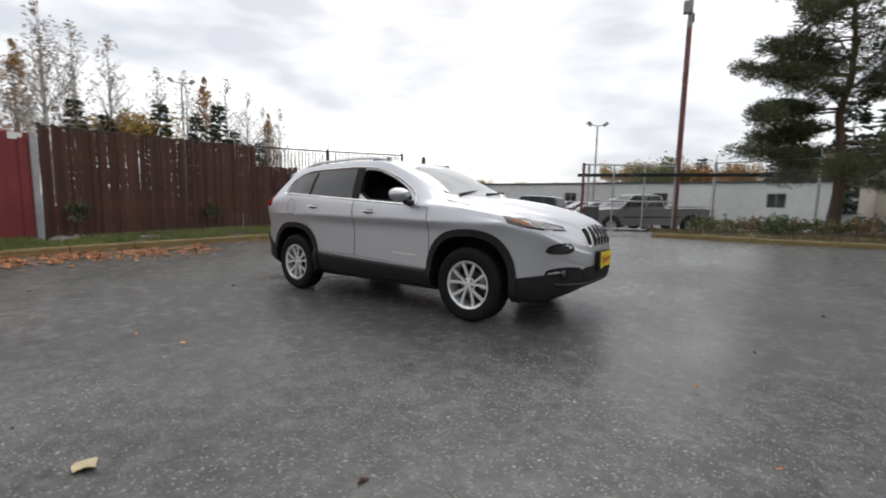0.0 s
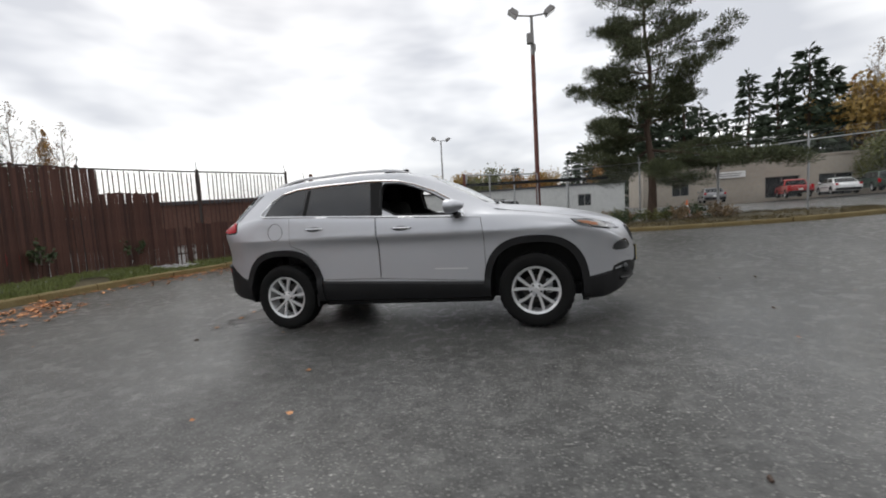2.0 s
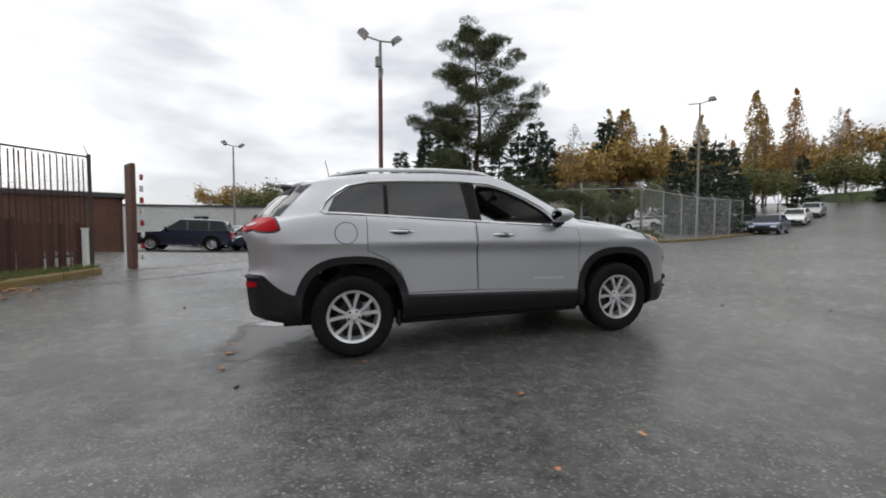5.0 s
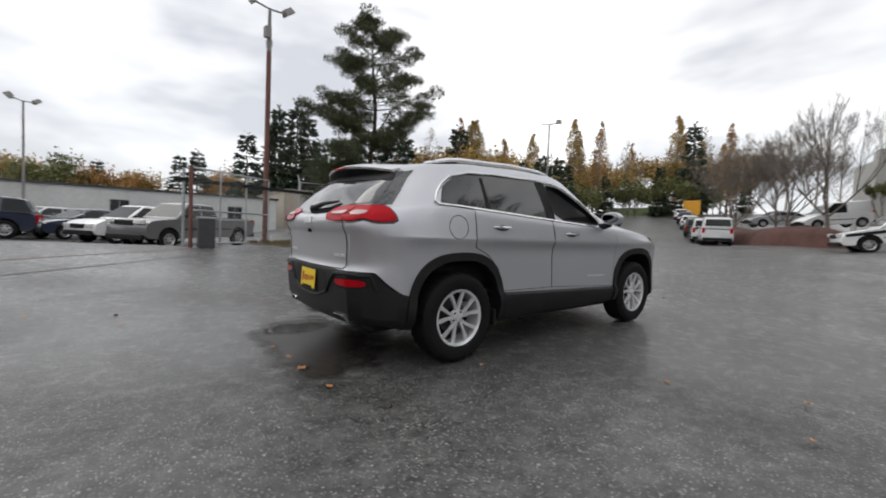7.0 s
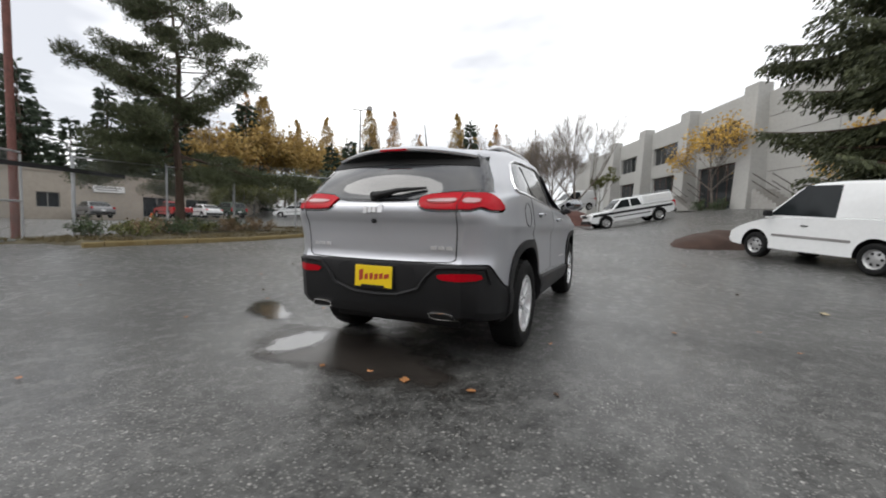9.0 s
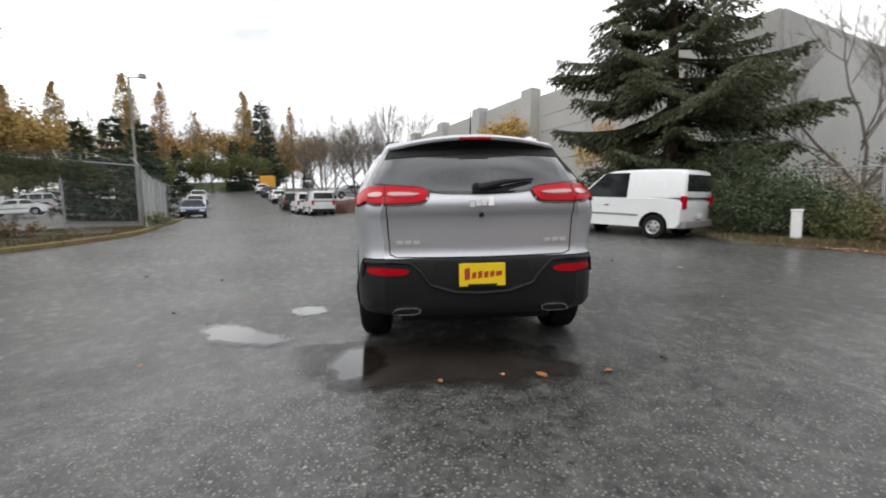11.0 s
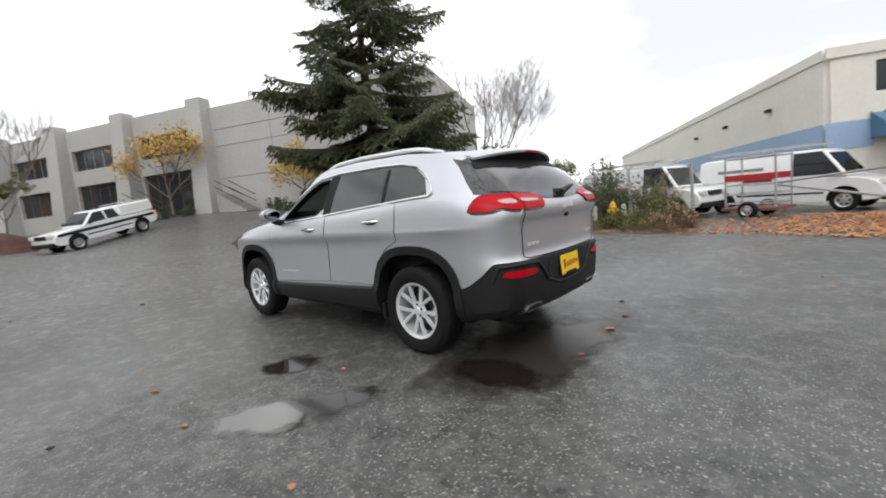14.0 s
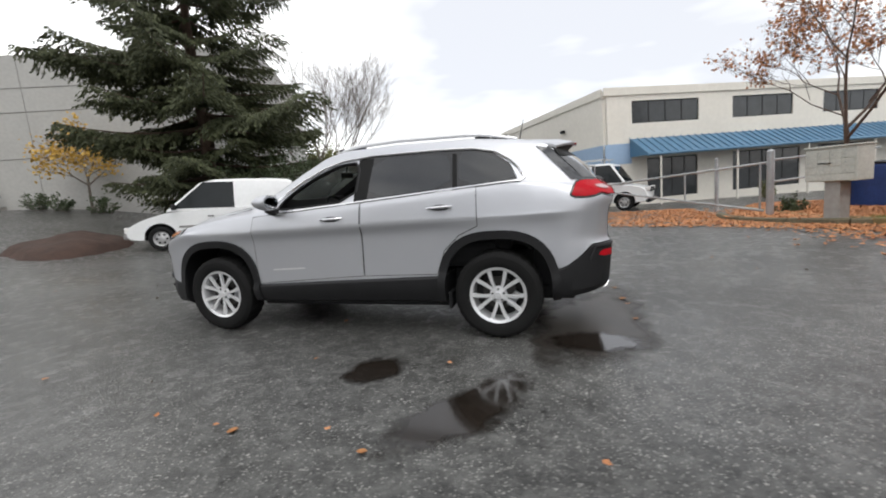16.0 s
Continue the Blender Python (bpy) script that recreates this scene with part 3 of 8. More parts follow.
def opening_fill(parent, p, q, o, pane_mat, frame_mat, mullions=3, depth=0.12, name="window"):
    """Frame, mullions and panes set back inside an opening."""
    L = math.hypot(q[0] - p[0], q[1] - p[1])
    ang = math.atan2(q[1] - p[1], q[0] - p[0])
    mtx = Matrix.Translation((p[0], p[1], 0)) @ pose(0, 0, 0, 0, 0, math.degrees(ang))
    s0, s1, h0, h1 = o
    t = 0.06
    w = part(name, Mesh().box(((s0 + s1) / 2, depth, h0 + t / 2), (s1 - s0, 0.08, t)).data(name, fix=False), frame_mat, parent)
    w.matrix_basis = mtx
    part("frame_head", Mesh().box(((s0 + s1) / 2, depth, h1 - t / 2), (s1 - s0, 0.08, t)).data("frame_head", fix=False), frame_mat, w)
    for k in range(mullions + 1):
        s = s0 + t / 2 + (s1 - s0 - t) * k / mullions
        part("mullion", Mesh().box((s, depth, (h0 + h1) / 2), (t, 0.08, h1 - h0 - 2 * t)).data("mullion", fix=False), frame_mat, w)
    for k in range(mullions):
        a = s0 + t + (s1 - s0 - t) * k / mullions
        b = s0 + (s1 - s0 - t) * (k + 1) / mullions
        part("pane", Mesh().box(((a + b) / 2, depth + 0.02, (h0 + h1) / 2), (b - a, 0.02, h1 - h0 - 2 * t)).data("pane", fix=False), pane_mat, w)
    return w


def build_east_building():
    """Two-storey tilt-up concrete building with tapered fins."""
    ux, uy = 0.913, 0.408
    nx, ny = -0.408, 0.913
    ox, oy = 29.18, -8.875
    base, top = 0.9, 10.0
    b = thing("office_building", "two-storey grey concrete office building with tall fins and dark windows", "building")

    def at(s, d=0.0):
        return (ox + ux * s + nx * d, oy + uy * s + ny * d)

    bay = 7.35
    p, q = at(0), at(5 * bay)
    ops = []
    for k in range(3):
        s0 = k * bay + 0.5
        ops.append((s0, s0 + 5.2, 6.8, 8.4))
        ops.append((s0 - 0.05, s0 + 5.25, 2.0 if k == 0 else 3.6, 5.6))
    for k in (3, 4):
        for j in (0, 1):
            ops.append((k * bay + 0.6 + j * 2.8, k * bay + 3.0 + j * 2.8, 2.2, 6.0))
    wall_between("wall", p, q, base, top, 0.3, TILT_UP, b, ops)
    for i, o in enumerate(ops):
        low = o[2] < 4
        garage = o[0] > 3 * bay
        opening_fill(b, p, q, o, PALE_WALL if garage else PANE, BROWN_WALL if low and not garage else SHADE_CONC, 2 if garage else 5, -0.02 if garage else 0.16 - 0.28, "door" if garage else "window")
    for k in range(5):
        m = Mesh()
        rings = []
        for z, wd, d1 in ((base, 1.55, 1.5), (5.6, 1.35, 1.15), (10.2 + 0.1 * k, 1.25, 0.85)):
            ring = []
            for s, d in ((-wd, -0.1), (0.0, -0.1), (0.0, d1), (-wd, d1)):
                x, y = at(k * bay + s, d)
                ring.append((x, y, z))
            rings.append(ring)
        m.loft(rings)
        part("fin", m.data("fin", bevel=0.03), TILT_UP, b)
    # plain wing
    p2, q2 = at(-17.2), at(0)
    wall_between("wing_wall", p2, q2, base - 0.9, 9.55, 0.3, TILT_UP, b)
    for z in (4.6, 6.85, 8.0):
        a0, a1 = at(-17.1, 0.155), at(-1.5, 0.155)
        part("reveal", Mesh().tube([(*a0, z), (*a1, z)], 0.025, 4), SHADE_CONC, b)
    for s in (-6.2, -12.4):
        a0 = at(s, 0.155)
        part("panel_joint", Mesh().tube([(*a0, base - 0.8), (*a0, 9.5)], 0.02, 4), SHADE_CONC, b)
    e0, e1 = at(-17.2), at(-17.2, -13)
    wall_between("end_wall", e1, e0, base - 0.9, 9.5, 0.3, TILT_UP, b)
    f0, f1 = at(5 * bay), at(5 * bay, -13)
    wall_between("far_wall", f0, f1, base, top, 0.3, TILT_UP, b)
    r = Mesh().add([(*at(-17.2), 9.2), (*at(5 * bay), 9.7), (*at(5 * bay, -13), 9.7), (*at(-17.2, -13), 9.2)], [(0, 1, 2, 3)])
    r.add([(*at(-17.2), 9.0), (*at(5 * bay), 9.5), (*at(5 * bay, -13), 9.5), (*at(-17.2, -13), 9.0)], [(3, 2, 1, 0)])
    part("roof", r.data("roof"), ROOF_DARK, b)
    bk0, bk1 = at(-17.2, -13), at(5 * bay, -13)
    wall_between("back_wall", bk0, bk1, base - 0.9, 9.5, 0.3, TILT_UP, b)
    # entrance stairs by the fins
    for s, d in ((-4.6, 1.2), (3.0, 1.9)):
        st = thing("entrance_stairs", "short concrete stairs with dark steel rails by the office wall", "stairs", group="entrance stairs")
        for k in range(7):
            x, y = at(s + 0.32 * k, d)
            z = gz(x, y)
            part("step", Mesh().box((x, y, z + 0.17 * (k + 1) / 2), (0.34, 1.2, 0.17 * (k + 1)), math.atan2(uy, ux)).data("step", fix=False), CONCRETE, st)
        for d2 in (d - 0.6, d + 0.6):
            x0, y0 = at(s, d2)
            x1, y1 = at(s + 2.1, d2)
            for h in (0.5, 0.95):
                part("rail", Mesh().tube([(x0, y0, gz(x0, y0) + 0.15 + h), (x1, y1, gz(x1, y1) + 1.2 + h)], 0.03, 6), WIRE_DARK, st)


build_east_building()


def build_south_building():
    """White two-storey building with a blue band, a blue sheet awning and dark windows."""
    fx, fy = -0.890, -0.456
    sx, sy = 0.456, -0.890
    ox, oy = -4.15, -19.0
    base, top = -0.8, 5.38
    b = thing("warehouse", "cream two-storey building with blue band and ribbed blue awning", "building")

    def at(s, d=0.0):
        return (ox + fx * s + sx * d, oy + fy * s + sy * d)

    L = 30.0
    p, q = at(L), at(0)          # along the front, so that outside lies to the right
    ops = []
    for s in (1.38, 7.35, 13.3, 19.3):
        ops.append((L - s - 3.9, L - s, 3.72, 4.82))
    for s, w in ((2.2, 3.0), (7.4, 4.4), (13, 3.5), (19, 3.5)):
        ops.append((L - s - w, L - s, -0.1, 1.95))
    wall_between("front_wall", p, q, base, top, 0.3, CREAM, b, ops)
    for o in ops:
        opening_fill(b, p, q, o, PANE, BLACK_PLASTIC, 4, 0.06)
    wall_between("side_wall", at(0), at(0, 45), base, top, 0.3, CREAM, b)
    wall_between("back_wall", at(0, 45), at(L, 45), base, top, 0.3, CREAM, b)
    wall_between("end_wall", at(L, 45), at(L), base, top, 0.3, CREAM, b)
    for a, c in ((at(-0.18, 0), at(-0.18, 45)), (at(L, -0.19), at(-0.18, -0.19))):
        wall_between("parapet_cap", a, c, top - 0.28, top + 0.10, 0.08, CREAM, b)
    for a, c in ((at(-0.18, 0), at(-0.18, 45)), (at(1.3, -0.165), at(-0.18, -0.165))):
        wall_between("blue_band", a, c, 1.75, 2.75, 0.03, BLUE_BAND, b, label="pale blue painted band")
    r = Mesh().add([(*at(0), top - 0.3), (*at(L), top - 0.3), (*at(L, 45), top - 0.3), (*at(0, 45), top - 0.3)], [(0, 1, 2, 3)])
    r.add([(*at(0), top - 0.5), (*at(L), top - 0.5), (*at(L, 45), top - 0.5), (*at(0, 45), top - 0.5)], [(3, 2, 1, 0)])
    part("roof", r.data("roof"), ROOF_DARK, b)
    # awning: sloping sheet with standing ribs
    aw = Mesh()
    s0, s1 = 1.2, L - 1
    sheet = [(*at(s0, -0.2), 2.95), (*at(s1, -0.2), 2.95), (*at(s1, -1.5), 2.12), (*at(s0, -1.5), 2.12)]
    aw.add(sheet + [(x, y, z - 0.05) for x, y, z in sheet], [(0, 1, 2, 3), (7, 6, 5, 4), (0, 4, 5, 1), (1, 5, 6, 2), (2, 6, 7, 3), (3, 7, 4, 0)])
    aw.add([(*at(s0, -0.2), 2.9), (*at(s0, -0.2), 2.05), (*at(s0, -1.5), 2.05), (*at(s0, -1.5), 2.1)], [(0, 1, 2, 3)])
    part("awning", aw.data("awning"), BLUE_METAL, b, "ribbed blue metal awning")
    k = s0
    while k < s1:
        part("awning_rib", Mesh().tube([(*at(k, -0.2), 2.985), (*at(k, -1.52), 2.14)], 0.028, 5), BLUE_METAL, b)
        k += 0.42
    part("awning_fascia", Mesh().tube([(*at(s0, -1.5), 2.07), (*at(s1, -1.5), 2.07)], 0.07, 6), BLUE_METAL, b)
    for s in np.arange(2.0, L, 4.4):
        x, y = at(s, -1.4)
        part("awning_post", Mesh().tube([(x, y, -0.6), (x, y, 2.1)], 0.05, 6), CREAM, b)
    for d in (4, 9, 14):
        x, y = at(-0.25, d)
        part("wall_lamp", Mesh().box((x, y, 4.0), (0.22, 0.3, 0.16), 0.4).data("wall_lamp", bevel=0.03), BLACK_PLASTIC, b)
    return at


south_at = build_south_building()


def simple_hall(name, p, q, depth, z0, z1, mat, label, ops=(), roof=True, pane=PANE):
    """A plain long building: front wall from p to q with openings, sides, back and a roof with an eave."""
    L = math.hypot(q[0] - p[0], q[1] - p[1])
    ux, uy = (q[0] - p[0]) / L, (q[1] - p[1]) / L
    nx, ny = -uy, ux
    b = thing(name, label, "building")
    wall_between("front_wall", p, q, z0, z1, 0.25, mat, b, ops)
    for o in ops:
        opening_fill(b, p, q, o, pane, SHADE_CONC, 2, 0.04)
    p2, q2 = (p[0] + nx * depth, p[1] + ny * depth), (q[0] + nx * depth, q[1] + ny * depth)
    wall_between("side_wall", p2, p, z0, z1, 0.25, mat, b)
    wall_between("side_wall", q, q2, z0, z1, 0.25, mat, b)
    wall_between("back_wall", q2, p2, z0, z1, 0.25, mat, b)
    m = Mesh().box((L / 2, depth / 2, z1 + 0.08), (L + 0.5, depth + 0.5, 0.16))
    r = part("roof", m.data("roof", fix=False), ROOF_DARK if roof else mat, b)
    r.matrix_basis = Matrix.Translation((p[0], p[1], 0)) @ pose(0, 0, 0, 0, 0, math.degrees(math.atan2(uy, ux)))
    return b


# low tan building beyond the north-east fence
simple_hall("repair_hall", (11.3, 44.6), (32.0, 43.0), 16, 0.2, 4.7, TAN_WALL, "low flat-roofed tan building beyond the fence",
            [(2.6, 4.2, 1.6, 2.9), (10.8, 13.6, 0.9, 2.95), (15.1, 17.7, 0.9, 2.95)], roof=False)
simple_hall("repair_annex", (32.3, 43.2), (45.0, 51.7), 12, 0.4, 4.6, TAN_WALL, "lower tan annex set at an angle beyond the fence",
            [(3.0, 4.4, 1.6, 2.9), (8.4, 10.4, 1.2, 3.2)], roof=False)
# pale long wall of a storage hall north of the car lot
simple_hall("storage_hall", (-34, 37.0), (8.0, 37.0), 14, -0.5, 3.1, PALE_WALL, "long pale block-walled storage hall",
            [(6, 7.2, 1.2, 2.3), (14, 15.2, 1.2, 2.3), (22, 23.2, 1.2, 2.3), (30, 31.2, 1.2, 2.3), (38, 39.2, 1.2, 2.3)])
# brown sheds behind the patchy fence
simple_hall("brown_shed", (-22.0, 7.2), (-8.6, 13.6), 6, -0.2, 2.25, BROWN_WALL, "low brown boarded shed behind the fence", [(3, 5, 0.3, 1.9)])
# red-brown container at the end of the slat fence
ct = thing("shipping_container", "maroon painted steel container beside the slat fence", "container")
part("shell", Mesh().box((-10.5, -4.9, gz(-9.5, -4) + 1.25), (2.4, 5.9, 2.45)).data("shell", bevel=0.03), MAROON, ct)
for k in range(15):
    part("rib", Mesh().box((-9.285, -7.6 + 0.39 * k, gz(-9.5, -4) + 1.25), (0.03, 0.16, 2.2)).data("rib", fix=False), MAROON, ct)
part("corner_post", Mesh().box((-9.27, -1.98, gz(-9.5, -4) + 1.25), (0.12, 0.12, 2.5)).data("corner_post", bevel=0.01), STEEL, ct)
part("label_plate", Mesh().box((-9.29, -2.25, gz(-9.5, -4) + 2.38), (0.02, 0.22, 0.14)).data("label_plate", fix=False), WHITE, ct, "small white plate")

# ---- the silver car ----
from mathutils.bvhtree import BVHTree


PAINT = material("silver_metallic_paint", (0.57, 0.58, 0.61), rough=0.42, metal=0.70, vary=0.03, scale=2, fine=300, coat=0.28)
SEAM = material("dark_shut_line", (0.01, 0.01, 0.01), rough=0.9, vary=0.1)
CLADDING = material("grained_black_cladding", (0.013, 0.013, 0.014), rough=0.48, spec=0.32, vary=0.2, scale=6, fine=200, bump=0.08)
GLOSS_BLACK = material("gloss_black", (0.01, 0.01, 0.011), rough=0.08, vary=0.1, coat=0.5)
MATT_BLACK = material("matt_black_trim", (0.008, 0.008, 0.008), rough=0.6, spec=0.2, vary=0.15)
DARK_STEEL = material("dull_brake_steel", (0.06, 0.057, 0.054), rough=0.5, metal=0.6, vary=0.2, scale=20)
TAIL_GLASS = material("tailgate_tinted_glass", (0.030, 0.032, 0.035), rough=0.05, vary=0.1, spec=0.7, coat=0.6)
CHROME = material("bright_chrome", (0.78, 0.78, 0.79), rough=0.12, metal=1.0, vary=0.03)
RAIL_SILVER = material("satin_silver_rail", (0.80, 0.80, 0.81), rough=0.3, metal=0.5, vary=0.04)
PLATE_YELLOW = material("yellow_plate", (0.85, 0.60, 0.01), rough=0.4, vary=0.05)
PLATE_RED = material("red_plate_marks", (0.42, 0.05, 0.02), rough=0.5, vary=0.1)
PINK_LENS = material("pale_red_lens", (0.42, 0.05, 0.055), rough=0.25, vary=0.1)
SMOKED_LENS = material("milky_lens", (0.46, 0.27, 0.27), rough=0.12, vary=0.15, coat=0.5)
HEAD_LENS = material("headlamp_lens", (0.24, 0.235, 0.23), rough=0.12, vary=0.5, scale=14, fine=60, coat=0.6)
# mirror tinted down: the dark reflection is put into its colour
MIRROR_GLASS = material("mirror_dark_reflection", (0.30, 0.31, 0.32), rough=0.03, metal=1.0, vary=0.02)
SEAT = material("black_seat_cloth", (0.025, 0.025, 0.026), rough=0.85, vary=0.2, fine=150)
# pale base colour stands in for the bright sky reflected in the windscreen
SCREEN_GLASS = glass("windscreen_glass", (0.40, 0.41, 0.41), 0.72)
SCREEN_GLASS.node_tree.nodes["Principled BSDF"].inputs["Specular IOR Level"].default_value = 1.0
SCREEN_GLASS.node_tree.nodes["Principled BSDF"].inputs["Coat Weight"].default_value = 1.0


def table(xs, vs, width=0.10):
    def at(x):
        return float(np.mean([np.interp(x + d, xs, vs) for d in np.linspace(-width, width, 7)]))
    return at


# shape of the body along its length
HALF = table([-2.31, -2.27, -2.2, -2.1, -1.95, -1.7, -1.3, 0, 1.0, 1.5, 1.75, 1.95, 2.1, 2.2, 2.27, 2.31],
             [0.64, 0.725, 0.785, 0.835, 0.870, 0.897, 0.91, 0.905, 0.91, 0.905, 0.88, 0.82, 0.715, 0.59, 0.45, 0.29], 0.03)
TOP = table([-2.31, -2.285, -2.24, -2.18, -2.08, -1.93, -1.80, -1.6, -1.2, -0.5, 0.0, 0.2, 0.46, 0.7, 0.92, 1.04, 1.3, 1.57, 1.75, 1.95, 2.08, 2.18, 2.25, 2.31],
            [1.075, 1.125, 1.165, 1.225, 1.35, 1.52, 1.595, 1.635, 1.675, 1.69, 1.67, 1.63, 1.52, 1.385, 1.255, 1.205, 1.175, 1.135, 1.098, 1.05, 1.012, 0.972, 0.922, 0.81], 0.035)
# roof line and upright profile of the tail
ROOF = table([-2.31, -1.98, -1.33, -1.0], [1.595, 1.635, 1.675, 1.682], 0.05)
TAIL = table([0.30, 0.36, 0.42, 0.55, 0.70, 0.75, 0.768, 0.80, 0.95, 1.02, 1.06, 1.10, 1.15, 1.175, 1.22, 1.34, 1.47, 1.52, 1.57, 1.60, 1.68],
             [-2.10, -2.16, -2.20, -2.215, -2.22, -2.215, -2.195, -2.19, -2.195, -2.205, -2.232, -2.236, -2.224, -2.178, -2.13, -2.01, -1.83, -1.765, -1.71, -1.68, -1.63], 0.012)
BELT = table([-2.31, -2.2, -2.05, -1.8, -1.54, -1.0, 0, 0.7, 1.0, 1.3, 1.6, 1.8, 2.0, 2.15, 2.31],
             [1.165, 1.19, 1.215, 1.25, 1.255, 1.215, 1.15, 1.11, 1.10, 1.07, 1.02, 0.985, 0.92, 0.84, 0.70], 0.06)
BOTTOM = table([-2.31, -2.2, -2.0, -1.8, -1.0, 1.0, 1.8, 2.0, 2.15, 2.31], [0.36, 0.33, 0.305, 0.29, 0.285, 0.275, 0.24, 0.245, 0.30, 0.42], 0.03)
CLAD = table([-2.31, -2.15, -2.06, -1.95, -1.80, -1.6, -0.9, 0.89, 1.6, 1.8, 2.0, 2.31], [0.755, 0.75, 0.665, 0.59, 0.55, 0.535, 0.53, 0.465, 0.455, 0.465, 0.50, 0.545], 0.02)
ROOF_Y = table([-2.31, -2.2, -2.05, -1.9, -1.7, -1.0, 0.0, 0.3, 0.7, 0.95, 1.1, 1.6, 2.0, 2.31],
               [0.60, 0.62, 0.63, 0.635, 0.64, 0.645, 0.645, 0.635, 0.64, 0.68, 0.72, 0.66, 0.52, 0.24], 0.06)


def catmull(pts, sub=4):
    out = []
    n = len(pts)
    for i in range(n - 1):
        p0, p1, p2, p3 = (Vector(pts[max(i - 1, 0)]), Vector(pts[i]), Vector(pts[i + 1]), Vector(pts[min(i + 2, n - 1)]))
        for k in range(sub):
            t = k / sub
            out.append(tuple(0.5 * ((2 * p1) + (p2 - p0) * t + (2 * p0 - 5 * p1 + 4 * p2 - p3) * t * t + (3 * p1 - p0 - 3 * p2 + p3) * t ** 3)))
    return out + [tuple(pts[-1])]


def half_section(x):
    """Half outline (y, z) from the floor's middle to the roof's middle, and how many of its points are cladding."""
    w, top, belt, zb, zc, ry = HALF(x), TOP(x) if x > -1.0 else ROOF(x), BELT(x), BOTTOM(x), CLAD(x), ROOF_Y(x)
    mid = ss(-2.0, -1.7, x) * (1 - ss(1.55, 1.9, x))
    mid *= 1 - 0.9 * math.exp(-((abs(x) - 1.38) / 0.42) ** 2)
    crease = 0.985 - 0.02 * (x + 0.9)
    crease = min(crease, belt - 0.07)
    ry = min(ry, w - (0.10 if x > -1.7 else 0.05))
    low = [(0.0, zb), (w * 0.5, zb), (w - 0.12, zb + 0.005), (w - 0.035, zb + 0.035), (w - 0.012, zb + 0.09),
           (w + 0.006 - 0.02 * (1 - mid), (zb + zc) / 2 + 0.05), (w + 0.002 - 0.02 * (1 - mid) , zc - 0.018), (w - 0.008 - 0.02 * (1 - mid), zc - 0.006)]
    crown = 0.055 if x > 0.9 else 0.03 + 0.03 * ss(0.0, 0.5, x)
    edge = top - crown
    if edge < belt + 0.02:
        edge = belt + 0.02
    gap = edge - belt
    low_y = w - 0.016 - 0.014 * mid
    side = [(low_y, zc), (w - 0.018 - 0.018 * mid, zc + (crease - zc) * 0.40), (w - 0.010 - 0.026 * mid, crease - 0.085), (w, crease - 0.010),
            (w - 0.004, crease + 0.03), (w - 0.03, belt - 0.035), (w - 0.055, belt + 0.01)]
    wb = w - 0.055
    side += [(wb + (ry - wb) * 0.30, belt + gap * 0.36), (wb + (ry - wb) * 0.66, belt + gap * 0.72),
             (ry + 0.012, edge - 0.012), (ry * 0.93, edge + crown * 0.32), (ry * 0.72, edge + crown * 0.68), (ry * 0.38, edge + crown * 0.93), (0.0, top)]
    return low, catmull(side, 3)


def build_stations():
    xs = list(np.linspace(-2.31, -1.7, 24)) + list(np.linspace(-1.66, 1.62, 80)) + list(np.linspace(1.66, 2.31, 24))
    return xs


def tail_x(x, y, z):
    """Where a point of a section lies lengthwise: towards the tail the sections take on its profile."""
    if x > -1.0:
        return x
    end = TAIL(z) - (0.03 + 0.10 * ss(1.18, 1.46, z)) * (1 - min(1.0, (y / 0.66) ** 2))
    return -1.0 + (x + 1.0) / -1.31 * (end + 1.0)


def body_rings():
    rings, n_low = [], 0
    for x in build_stations():
        low, side = half_section(x)
        n_low = len(low)
        half = low + side
        ring = [(tail_x(x, y, z), -y, z) for y, z in half] + [(tail_x(x, y, z), y, z) for y, z in reversed(half[1:-1])]
        rings.append(ring)
    return rings, n_low, len(low + side)


def round_poly(pts, rounds=2):
    for _ in range(rounds):
        q = []
        for a, b in zip(pts, pts[1:] + pts[:1]):
            q += [(0.78 * a[0] + 0.22 * b[0], 0.78 * a[1] + 0.22 * b[1]), (0.22 * a[0] + 0.78 * b[0], 0.22 * a[1] + 0.78 * b[1])]
        pts = q
    return pts


def make_cutter(m, mat):
    me = m.data("cutter")
    me.materials.append(PAINT)
    me.materials.append(mat)
    for p in me.polygons:
        p.material_index = 1
    return new("cutter", me)


DLO_FRONT = [(-0.17, 1.185), (-0.19, 1.53), (0.02, 1.515), (0.2, 1.45), (0.38, 1.365), (0.55, 1.25), (0.63, 1.15), (0.56, 1.138)]
DLO_REAR = [(-1.01, 1.235), (-0.99, 1.515), (-0.86, 1.535), (-0.30, 1.54), (-0.26, 1.19)]
DLO_QUARTER = [(-1.55, 1.275), (-1.46, 1.40), (-1.33, 1.495), (-1.18, 1.53), (-1.06, 1.532), (-1.08, 1.245)]
DLO_BACK = [(-1.545, 1.262), (-1.48, 1.41), (-1.34, 1.512), (-1.18, 1.55), (-0.9, 1.56), (-0.19, 1.563), (-0.175, 1.165), (-0.6, 1.195), (-1.08, 1.23)]
WHEELS = [(1.35, -1), (-1.35, -1), (-1.35, 1), (1.35, 1)]


def arch_line(x, a, b, first, last, n):
    """Wheel opening: flat-topped oval about the wheel's middle."""
    out = []
    for t in np.linspace(math.radians(first), math.radians(last), n + 1):
        c, q = math.cos(t), math.sin(t)
        r = (abs(c) ** 2.6 + abs(q) ** 2.6) ** (-1 / 2.6)
        out.append((x + a * c * r, 0.372 + b * q * r))
    return out


